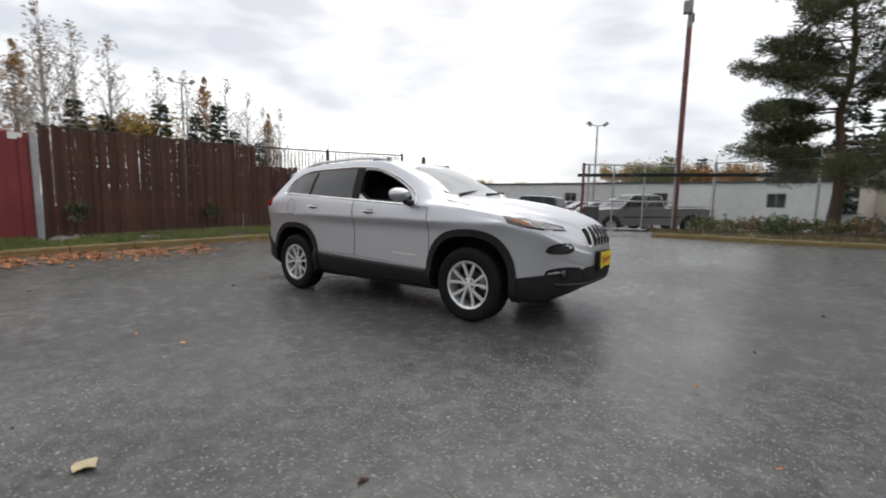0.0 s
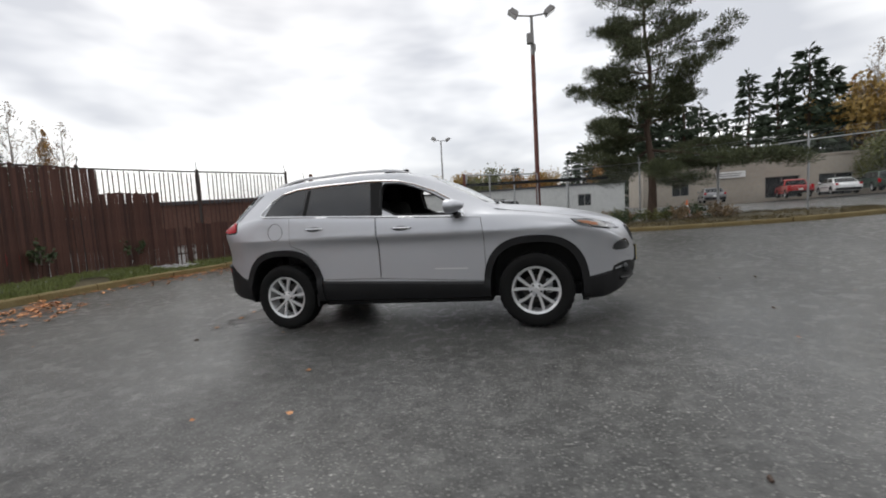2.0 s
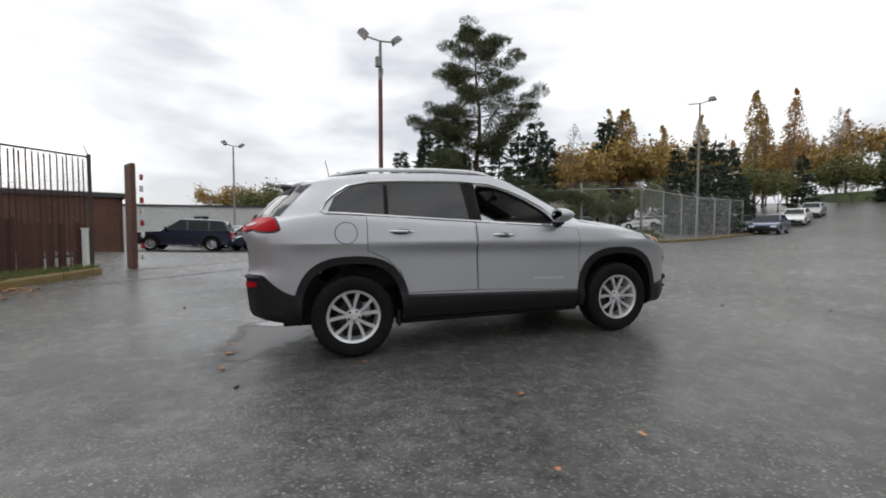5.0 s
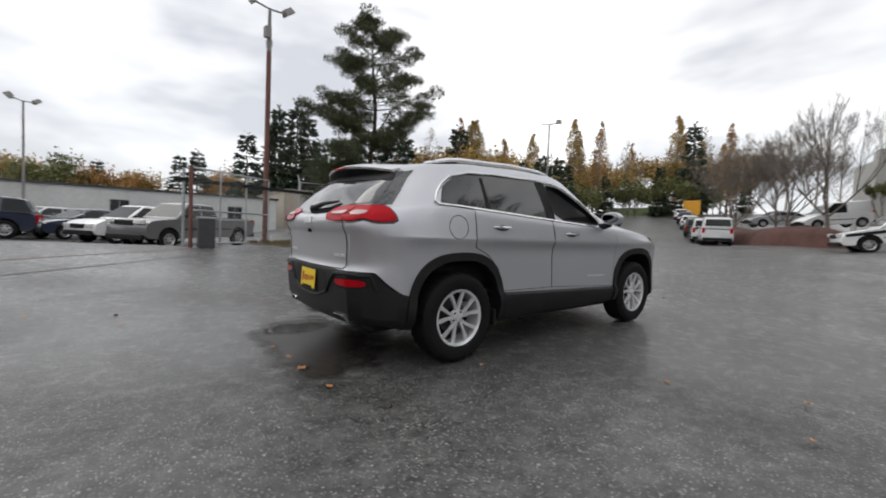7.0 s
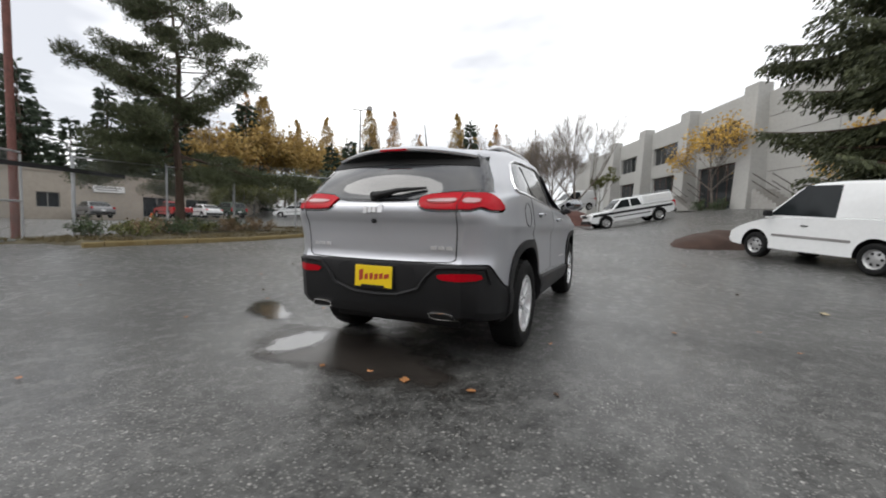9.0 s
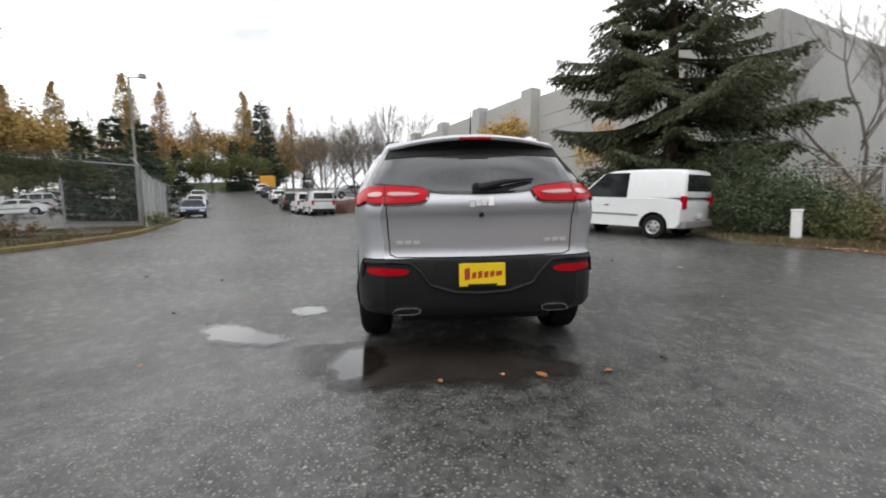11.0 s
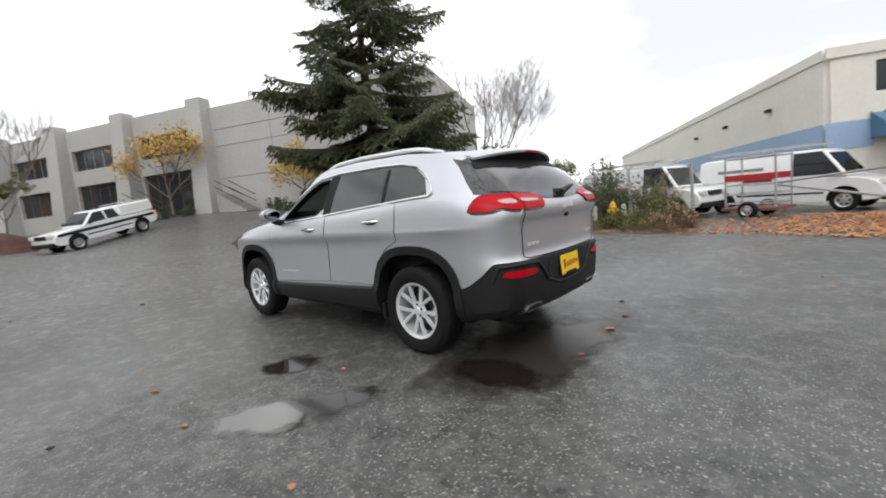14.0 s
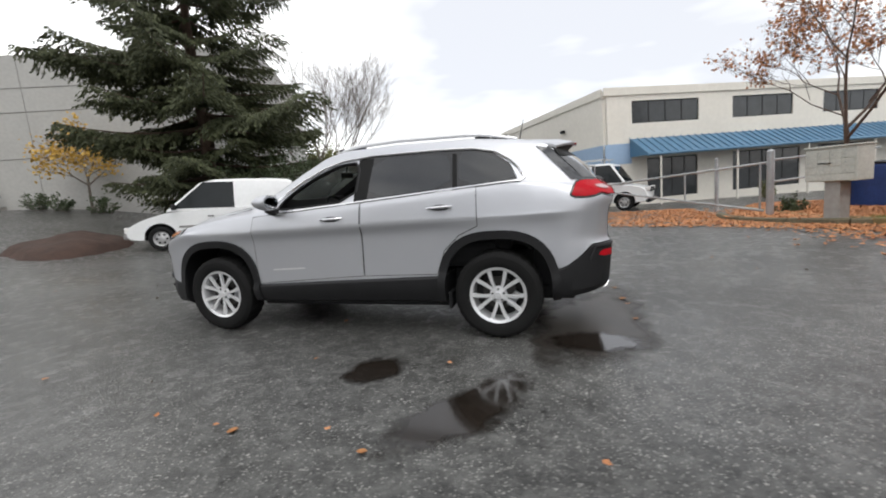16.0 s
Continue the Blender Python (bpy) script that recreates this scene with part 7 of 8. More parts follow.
# small yellow trees before the office building
broadleaf("young_tree", "slender young tree with golden leaves", stand(30.7, -6.9), 6.9, 0.95, BARK_GREY, GOLD_L, 46, 5, 2400, 0.17, fluff=3.2, trunk_frac=0.22, forks=3, up=0.3, group="young golden trees")
broadleaf("young_tree", "slender young tree with golden leaves", stand(20.5, -11.4), 4.4, 1.3, BARK_GREY, GOLD_L, 43, 5, 1500, 0.16, fluff=3.0, trunk_frac=0.35, forks=3, up=0.12, group="young golden trees")
broadleaf("young_tree", "slender young tree with pale leaves", stand(38.2, 1.2), 5.0, 0.6, BARK_GREY, OLIVE_L, 44, 5, 1200, 0.16, trunk_frac=0.3, forks=2, group="young golden trees")
# bare trees on the planted island
for i, (x, y, h, sd) in enumerate(((28.6, 2.2, 8.6, 51), (30.8, 4.6, 7.2, 52), (33.6, 5.8, 7.6, 53), (32.0, 8.0, 6.8, 54), (37.5, 9.5, 7.4, 55))):
    broadleaf("bare_tree", "leafless grey tree on the mulched island", stand(x, y, 0.2), h, 0.8, BARK_GREY, TAN_L, sd, 6, 500 if i > 1 else 0, 0.14, trunk_frac=0.18, forks=3, up=0.55, group="island trees", twig_r=0.006)

# far trees: a few built ones, then copies
FAR = {
    "fir": conifer("fir_tree", "dark fir in the far tree line", stand(15.5, 64.0), 16.0, 3.3, 1.0, FAR_CON, BARK, 61, 21, 6, -0.25, 0.70, hang=0.3, group="far firs"),
    "fir2": conifer("fir_tree", "dark fir in the far tree line", stand(12.0, 66.0), 14.0, 3.6, 0.6, FAR_CON, BARK, 62, 18, 6, -0.2, 0.78, hang=0.2, group="far firs"),
    "poplar": broadleaf("poplar_tree", "tall golden poplar in the far tree line", stand(60.0, 42.0), 17.0, 0.66, BARK_GREY, YELLOW_L, 63, 3, 5200, 0.30, fluff=3.6, trunk_frac=0.12, narrow=True, group="far poplars", twig_r=0.02),
    "poplar2": broadleaf("poplar_tree", "tall thin poplar with few orange leaves", stand(62.0, 38.0), 16.0, 0.60, BARK_GREY, ORANGE_L, 64, 3, 3000, 0.27, fluff=3.6, trunk_frac=0.12, narrow=True, group="far poplars", twig_r=0.02),
    "oak": broadleaf("autumn_tree", "round orange-brown tree in the far tree line", stand(40.0, 56.0), 13.0, 0.95, BARK_GREY, ORANGE_L, 65, 4, 3000, 0.50, fluff=3.4, trunk_frac=0.16, forks=3, up=0.4, group="far autumn trees", twig_r=0.02),
    "olive": broadleaf("autumn_tree", "round olive and brown tree in the far tree line", stand(44.0, 60.0), 12.0, 0.95, BARK_GREY, OLIVE_L, 66, 4, 3000, 0.50, fluff=3.4, trunk_frac=0.14, forks=3, up=0.4, group="far autumn trees", twig_r=0.02),
    "gold": broadleaf("autumn_tree", "golden round tree in the far tree line", stand(36.0, 54.0), 14.0, 0.85, BARK_GREY, YELLOW_L, 67, 4, 3200, 0.48, fluff=3.4, trunk_frac=0.14, forks=3, up=0.5, group="far autumn trees", twig_r=0.02),
    "bare": broadleaf("birch_tree", "thin pale birch, nearly bare", stand(-40.0, 4.0), 15.0, 0.80, BARK_PALE, TAN_L, 68, 3, 1000, 0.20, fluff=6, trunk_frac=0.15, narrow=True, group="far birches", twig_r=0.015),
}


def far(kind, az, dist, k=1.0, dz=0.0, rng=random.Random(77)):
    a = radians(az)
    x, y = dist * math.cos(a), dist * math.sin(a)
    copy_thing(FAR[kind], stand(x, y, dz, rng.uniform(0, 360), k))


rng = random.Random(99)
# west, behind the slat fence
for kind, az, d, k in (("bare", 171, 47, 1.06), ("bare", 168, 46, 1.0), ("gold", 166.3, 48, 0.74), ("bare", 163.2, 50, 0.92), ("bare", 160.5, 47, 0.88), ("poplar2", 158.2, 49, 0.82),
                       ("bare", 156.0, 46, 0.85), ("bare", 153.5, 47, 0.80), ("bare", 151.5, 48, 0.72), ("bare", 149.6, 46, 0.70), ("fir", 163.5, 44, 0.46), ("fir", 159.6, 44, 0.42), ("fir", 157.1, 44, 0.48), ("fir", 155.2, 44, 0.36),
                       ("fir2", 153.8, 46, 0.36), ("fir", 152.2, 46, 0.33), ("fir2", 168.5, 45, 0.44), ("bare", 173.5, 48, 1.0), ("poplar2", 175.5, 49, 0.85), ("poplar2", 150.9, 48, 0.62), ("fir", 171.2, 46, 0.45), ("bare", 178, 48, 0.9), ("olive", 150.8, 60, 0.5), ("olive", 147.5, 62, 0.42)):
    far(kind, az, d, k * (1.32 if kind.startswith("fir") else 1.0))
# north hill line
for i in range(26):
    az = 80 + i * 2.2 + rng.uniform(-0.6, 0.6)
    far(rng.choice(("oak", "gold", "olive", "oak", "olive" if az > 95 else "fir2")), az, 92 + rng.uniform(-8, 16), rng.uniform(0.9, 1.15) * (0.42 if az > 103 else 0.9))
# dark firs, north by east
for az, d, k in ((75.8, 66, 0.98), (73.6, 70, 1.06), (72.2, 66, 0.95), (70.6, 72, 0.9), (68.5, 64, 0.72), (65.5, 62, 0.85), (62.8, 60, 0.9), (60.2, 60, 1.0), (58.8, 64, 0.9), (51.0, 68, 1.02)):
    far("fir" if d % 4 else "fir2", az, d, k * 1.18)
# golden line, north-east to east
for i in range(40):
    az = 57 - i * 1.06 + rng.uniform(-0.5, 0.5)
    far(rng.choice(("gold", "gold", "poplar", "poplar2", "gold", "bare")), az, 62 + i * 0.7 + rng.uniform(-4, 12), rng.uniform(0.62, 0.98) * (1.2 if i < 12 else 1.0))
for i in range(20):
    az = 54 - i * 2.0 + rng.uniform(-0.9, 0.9)
    far(rng.choice(("fir2", "olive", "olive", "olive")), az, 55 + i * 1.1 + rng.uniform(-3, 3), rng.uniform(0.36, 0.6))
for az, d, k in ((36.7, 33.4, 0.50), (38.9, 36.6, 0.56), (41.3, 38.8, 0.54), (35.4, 37.0, 0.50)):
    far("fir2", az, d, k)
for az, d, k, kd in ((20.6, 74, 0.92, "fir"), (17.0, 80, 0.9, "poplar2"), (11.5, 80, 0.9, "bare"), (9.0, 78, 0.85, "bare"), (19.5, 78, 0.95, "bare"), (22.5, 82, 1.0, "poplar"), (7.0, 74, 0.7, "bare"), (15.5, 84, 0.9, "bare")):
    far(kd, az, d, k)
for az, d, k, kd in ((-58, 46, 0.5, "olive"), (-62.5, 52, 0.42, "oak"), (-50, 40, 0.55, "bare"), (-54, 42, 0.5, "bare"), (-66, 75, 0.45, "olive")):
    far(kd, az, d, k)

# brambles and shrubs along the south edge
rng = random.Random(5)
for i, (x, y, sz, h, mt) in enumerate(((7.2, -9.4, 1.6, 3.1, IVY_L), (6.2, -9.0, 1.5, 2.3, IVY_L), (5.4, -9.8, 1.4, 2.0, IVY_L), (8.4, -10.2, 1.8, 3.6, IVY_L), (4.2, -9.7, 1.0, 1.2, OLIVE_L), (3.2, -10.2, 1.1, 1.3, TAN_L),
                                      (2.8, -10.5, 1.0, 1.2, OLIVE_L), (3.0, -11.4, 0.9, 1.1, TAN_L), (3.6, -11.6, 1.3, 2.0, OLIVE_L), (2.2, -12.6, 1.2, 2.3, IVY_L), (0.9, -12.9, 1.0, 1.7, OLIVE_L), (-0.3, -10.4, 0.8, 0.9, OLIVE_L),
                                      (0.5, -9.7, 0.8, 0.6, OLIVE_L), (5.2, -12.4, 1.5, 2.2, TAN_L), (6.8, -12.4, 1.6, 2.6, TAN_L), (-0.9, -9.5, 0.7, 0.7, TAN_L), (9.6, -8.4, 1.6, 2.7, IVY_L), (4.4, -13.8, 1.5, 2.9, OLIVE_L), (2.6, -14.4, 1.4, 2.6, TAN_L), (6.2, -14.0, 1.6, 3.1, IVY_L), (0.6, -14.6, 1.0, 1.8, TAN_L))):
    shrub("bramble_bush" if mt is not IVY_L else "evergreen_bush", "tangled autumn bramble bush by the fence" if mt is not IVY_L else "dense dark evergreen bush under the spruce", stand(x, y), sz, h, mt, BARK_GREY, 200 + i,
          5600 if mt is IVY_L else 2600, 0.075, "south edge bushes", 30)
# low plants in the pine bed and by the office wall
for i, (x, y) in enumerate(((2.6, 11.2), (3.3, 11.8), (4.1, 11.4), (5.0, 11.9), (5.9, 11.5), (6.6, 12.0), (3.8, 12.6), (7.2, 11.4), (2.1, 12.2), (12.2, 10.6), (4.6, 12.9), (6.0, 13.2))):
    shrub("ground_cover", "low brown-green ground cover plants in the pine bed", stand(x, y, 0.2), 0.7, 0.5, (OLIVE_L, TAN_L, IVY_L)[i % 3], BARK_GREY, 300 + i, 700, 0.07, "pine bed plants", 14)
for i, (s, d) in enumerate(((-0.2, 2.2), (-7.6, 1.4), (-6.6, 1.3), (1.4, 2.4), (-9.4, 1.3))):
    shrub("clipped_shrub", "small rounded shrub by the office wall", stand(29.18 + 0.913 * s - 0.408 * d, -8.875 + 0.408 * s + 0.913 * d), 0.7, 0.9, IVY_L, BARK_GREY, 330 + i, 700, 0.1, "office shrubs", 18)
for i, (x, y) in enumerate(((-9.0, -1.4), (-9.0, 1.6), (-8.7, 3.4))):
    shrub("ivy_plant", "green ivy climbing the slat fence", stand(x, y, 0.5), 0.3, 0.5, IVY_L, BARK_GREY, 340 + i, 160, 0.09, "fence ivy", 8)
shrub("round_shrub", "small round shrub by the gate post", stand(-7.9, -9.6), 0.42, 0.55, IVY_L, BARK_GREY, 350, 900, 0.07, "", 18)
shrub("garden_shrub", "small shrub before the cream building", stand(-11.5, -19.9), 0.5, 0.9, OLIVE_L, BARK_GREY, 351, 700, 0.08, "", 16)

# ---- beds, verges and litter ----
WATER = material("puddle_water", (0.018, 0.014, 0.011), rough=0.11, vary=0.3, scale=3, fine=20, spec=1.0, coat=0.4, bump=0.03, bump_scale=35)
WET = material("wet_asphalt_stain", (0.035, 0.030, 0.026), rough=0.30, vary=0.4, scale=4, fine=30, bump=0.25, bump_scale=70)
LITTER = material("leaf_litter_soil", (0.24, 0.085, 0.03), rough=0.9, vary=0.55, scale=2.5, fine=22, bump=0.7, tint=(0.42, 0.18, 0.07))
JOINT = material("old_joint_tar", (0.030, 0.028, 0.026), rough=0.55, vary=0.3, scale=5, fine=40)
PAINT_LINE = material("worn_white_line", (0.30, 0.30, 0.29), rough=0.6, vary=0.35, scale=5, fine=40)

west_edge = polyline(smooth_line(KERB_W), 0.8)
bed_w, in_w, _ = build_bed("verge_west", west_edge + [(-6.6, 7.1), (-9.1, 2.7), (-9.25, -2.0), (-9.6, -12.0)], 0.10, GRASS_SOIL, "narrow soil and grass verge before the slat fence", cell=0.18)
north_edge = polyline(smooth_line(KERB_N), 0.8)
bed_n, in_n, _ = build_bed("bed_north", north_edge + [(34, 22.5), (24, 18.4), (12.4, 12.2), (8, 14.3), (2, 14.4), (0.0, 13.6)], 0.16, GRASS_SOIL, "planted bed with brown ground cover round the pine", cell=0.25)
bed_s, in_s, _ = build_bed("verge_south", [(12.5, -6.8), (9.6, -6.2), (6.6, -7.6), (4.9, -7.1), (3.8, -8.3), (2.2, -8.8), (0.7, -8.9), (-0.9, -8.5), (-1.9, -9.6), (-1.6, -12.5), (0.5, -15.5), (14, -17), (16, -10)], 0.10, GRASS_SOIL, "weedy verge with brambles", cell=0.25)
bed_m, in_m, _ = build_bed("mulch_bed", [(12.0, -3.0), (10.6, -2.6), (9.7, -2.9), (9.6, -3.9), (10.1, -5.1), (11.0, -6.0), (12.8, -7.0), (14.6, -6.4), (13.4, -4.2), (12.8, -3.2)], 0.50, MULCH, "brown bark mulch bed by the small van", bump=0.16, cell=0.2)
bed_e, in_e, _ = build_bed("planted_island", [(25.2, 2.6), (25.6, 0.6), (27.5, 0.2), (31, 2.2), (36, 6), (44, 13), (43, 16), (36, 11.5), (29.5, 7.2), (26.5, 5.0)], 1.15, RED_MULCH, "raised island covered in dark red bark mulch", cell=0.4)
bed_sw, in_sw, _ = build_bed("leafy_island", [(-6.0, -8.6), (-6.7, -6.7), (-7.5, -5.5), (-9.0, -4.6), (-14, -4.0), (-16, -12), (-9, -14.5), (-7.2, -11)], 0.09, LITTER, "island of soil covered with orange maple leaves", cell=0.3)
build_kerb("kerb_south_west", [(-6.2, -9.6), (-6.1, -8.4), (-6.75, -6.6), (-7.6, -5.4), (-9.2, -4.5), (-14, -3.9)], "mossy concrete kerb round the leafy island", mat=material("mossy_kerb", (0.16, 0.14, 0.09), rough=0.9, vary=0.4, scale=3, fine=30, bump=0.4))


def grass_patch(name, label, inside, box, n, seed, h=0.14, mat=GRASS):
    rng = random.Random(seed)
    vs, fs = [], []
    got = 0
    while got < n:
        x, y = rng.uniform(box[0], box[1]), rng.uniform(box[2], box[3])
        if not inside(x, y) or noise.noise(Vector((x * 0.9, y * 0.9, seed))) < -0.15:
            got += 0.3
            continue
        got += 1
        z = gz(x, y) + 0.07
        for _ in range(3):
            d = (rand_unit(rng) * 0.6 + Vector((0, 0, 1))).normalized()
            blade(vs, fs, Vector((x + rng.uniform(-0.03, 0.03), y + rng.uniform(-0.03, 0.03), z)), d, rand_unit(rng), h * rng.uniform(0.5, 1.4), 0.008)
    m = Mesh()
    m.v, m.f = vs, fs
    return solo(name, m.data(name, fix=False), mat, label, "grass", kind="stuff")


grass_patch("grass", "short green grass along the slat fence", in_w, (-9.4, -5.6, -6, 7.0), 9000, 3, 0.11)
grass_patch("grass", "thin grass in the pine bed", in_n, (-0.2, 12, 9.3, 14), 5200, 4, 0.12, DRY_GRASS)
grass_patch("grass", "withered weeds along the south verge", in_s, (-2, 6, -12, -7), 4200, 6, 0.14, DRY_GRASS)


def leaf_litter(name, label, n, seed, place, size=0.10, mat=LEAF):
    rng = random.Random(seed)
    vs, fs = [], []
    for _ in range(n):
        x, y, dz = place(rng)
        z = gz(x, y) + dz + 0.012
        a = rng.uniform(0, 6.283)
        L = size * rng.uniform(0.5, 1.25)
        d, s = Vector((math.cos(a), math.sin(a), rng.uniform(-0.12, 0.12))), Vector((-math.sin(a), math.cos(a), rng.uniform(-0.15, 0.15)))
        c = Vector((x, y, z + rng.uniform(0, 0.02)))
        curl = rng.uniform(0.0, 0.25) * L
        k = len(vs)
        vs += [c - d * L * 0.5, c - d * L * 0.18 + s * L * 0.42 + Vector((0, 0, curl)), c + d * L * 0.12 + s * L * 0.26, c + d * L * 0.55 + Vector((0, 0, curl)), c + d * L * 0.12 - s * L * 0.26,
               c - d * L * 0.18 - s * L * 0.42 + Vector((0, 0, curl))]
        fs += [(k, k + 1, k + 2), (k, k + 2, k + 3), (k, k + 3, k + 4), (k, k + 4, k + 5)]
    m = Mesh()
    m.v, m.f = vs, fs
    return solo(name, m.data(name, fix=False), mat, label, "leaves", kind="stuff")


def west_gutter(r):
    x, y = west_edge[r.randrange(len(west_edge))]
    return x + abs(r.gauss(0, 0.35)) + 0.05 - (0.5 if r.random() < 0.25 else 0), y + r.uniform(-0.5, 0.5), 0.0


leaf_litter("fallen_leaves", "orange leaves drifted along the kerb", 2600, 8, lambda r: (lambda p: p if p[1] < 4.5 and (p[1] < -0.5 or r.random() < 0.35) else (-7.1 + abs(r.gauss(0, 0.55)), r.uniform(-7, 0.5), 0.0))(west_gutter(r)), 0.10)


def sw_place(r):
    while True:
        x, y = r.uniform(-15, -1.0), r.uniform(-14, -2.4)
        d = (x + 8.5) / 3.0
        if in_sw(x, y):
            return x, y, 0.085
        edge = min(abs(y + 4.6 - (x + 8) * -0.7), 3)
        fade = (math.hypot(x, y) > 8.2) * math.exp(-max(x + 6.0, 0) * 0.55) * math.exp(-max(y + 5.0, 0) * 0.9)
        if r.random() < 0.40 * math.exp(-edge * 0.7) * fade or (y < -7 and x > -6.5 and r.random() < 0.75 * fade):
            return x, y, 0.0


leaf_litter("fallen_leaves", "thick carpet of orange maple leaves", 24000, 9, sw_place, 0.12)
leaf_litter("fallen_leaves", "leaves scattered by the drive entrance", 900, 10, lambda r: (r.uniform(-6, 1.0), -8.8 - abs(r.gauss(0, 1.6)), 0.0), 0.085)
leaf_litter("fallen_leaves", "leaves along the south verge", 220, 12, lambda r: (lambda x: (x, -8.75 + r.gauss(0, 0.25) + 0.28 * max(x - 2.5, 0), 0.02))(r.uniform(-1.5, 5.0)), 0.09)
leaf_litter("fallen_leaves", "a few loose leaves on the wet asphalt", 36, 14, lambda r: (r.uniform(-5.5, 6), r.uniform(-5.5, 6), 0.0), 0.045)


def single_leaf(x, y, size, rz, mat, label):
    m = Mesh()
    prof = [(-0.5, 0.0), (-0.2, 0.3), (0.1, 0.42), (0.3, 0.2), (0.55, 0.05), (0.3, -0.15), (0.05, -0.4), (-0.25, -0.28)]
    vs = [(0, 0, 0.012)] + [(a * size, b * size, 0.012 + 0.05 * size * ((i * 7) % 3)) for i, (a, b) in enumerate(prof)]
    m.add(vs, [(0, i + 1, (i + 1) % 8 + 1) for i in range(8)])
    lo = [(x0, y0, z0 - 0.004) for x0, y0, z0 in vs]
    m.add(lo, [(0, (i + 1) % 8 + 1, i + 1) for i in range(8)])
    solo("fallen_leaf", m.data("fallen_leaf", fix=False, smooth=True), mat, label, "leaf", "single leaves", m=pose(x, y, gz(x, y), 0, 0, rz))


PALE_LEAF = material("pale_leaf", (0.50, 0.42, 0.26), rough=0.7, vary=0.2, scale=20, fine=80)
BROWN_LEAF = material("brown_leaf", (0.38, 0.17, 0.06), rough=0.7, vary=0.3, scale=20, fine=80)
single_leaf(1.3, -3.7, 0.115, 20, PALE_LEAF, "curled pale yellow leaf on asphalt")
for x, y, sz, rz in ((-2.43, -0.35, 0.085, 30), (-2.4, -0.8, 0.06, 100), (-2.45, 0.3, 0.05, 10), (-0.1, 2.4, 0.06, 60), (-0.9, 2.45, 0.05, 10), (-0.37, -2.06, 0.05, 50)):
    single_leaf(x, y, sz, rz, BROWN_LEAF, "small brown-orange leaf on asphalt")
# crumbs and twigs on the asphalt
rng = random.Random(31)
for k in range(26):
    x, y = rng.uniform(-5, 5), rng.uniform(-5, 5)
    if abs(x) < 2.5 and abs(y) < 1.1:
        continue
    r = rng.uniform(0.006, 0.018)
    m = Mesh().tube([(-r * 1.6, 0, r * 0.5), (0, r * 0.4, r * 0.7), (r * 1.8, 0, r * 0.4)], [r * 0.5, r * 0.8, r * 0.3], 5)
    solo("debris_crumb", m, BARK, "dark crumb of bark on asphalt", "debris", "asphalt debris", m=pose(x, y, gz(x, y), 0, 0, rng.uniform(0, 360)))


def soft_edge(mat, noise_scale=9.0):
    """Lets a ground film fade out towards its rim, unevenly."""
    n, l = mat.node_tree.nodes, mat.node_tree.links
    b, out = n["Principled BSDF"], n["Material Output"]
    at = n.new("ShaderNodeAttribute")
    at.attribute_name = "film"
    tc = n.new("ShaderNodeTexCoord")
    nz = n.new("ShaderNodeTexNoise")
    nz.inputs["Scale"].default_value, nz.inputs["Detail"].default_value = noise_scale, 6.0
    l.new(tc.outputs["Object"], nz.inputs["Vector"])
    ad = n.new("ShaderNodeMath")
    ad.operation = "ADD"
    l.new(at.outputs["Fac"], ad.inputs[0])
    l.new(nz.outputs["Fac"], ad.inputs[1])
    mr = n.new("ShaderNodeMapRange")
    mr.inputs["From Min"].default_value, mr.inputs["From Max"].default_value = 0.72, 1.2
    l.new(ad.outputs[0], mr.inputs["Value"])
    tr = n.new("ShaderNodeBsdfTransparent")
    mx = n.new("ShaderNodeMixShader")
    l.new(mr.outputs[0], mx.inputs[0])
    l.new(tr.outputs[0], mx.inputs[1])
    l.new(b.outputs[0], mx.inputs[2])
    l.new(mx.outputs[0], out.inputs[0])


soft_edge(WATER)
soft_edge(WET, 5.0)


def flat_patch(name, outline, mat, label, lift, core=0.6):
    """A thin film on the ground, such as a puddle or a stain, thinning to its rim."""
    pts = smooth_line(outline + [outline[0]], 3)[:-1]
    cx, cy = sum(p[0] for p in pts) / len(pts), sum(p[1] for p in pts) / len(pts)
    vs, film = [(cx, cy, gz(cx, cy) + lift)], [1.0]
    n = len(pts)
    rings = (0.35, core, (1 + core) / 2, 1.0, 1.15)
    for k, f in zip(rings, (1.0, 0.85, 0.5, 0.25, 0.0)):
        for x, y in pts:
            x2, y2 = cx + (x - cx) * k, cy + (y - cy) * k
            vs.append((x2, y2, gz(x2, y2) + lift))
            film.append(f)
    fs = [(0, i + 1, (i + 1) % n + 1) for i in range(n)]
    for r in range(len(rings) - 1):
        fs += [(1 + r * n + i, 1 + (r + 1) * n + i, 1 + (r + 1) * n + (i + 1) % n, 1 + r * n + (i + 1) % n) for i in range(n)]
    me = Mesh().add(vs, fs).data(name, smooth=True, fix=False)
    att = me.attributes.new("film", "FLOAT", "POINT")
    att.data.foreach_set("value", film)
    return solo(name, me, mat, label, "puddle", kind="structure")


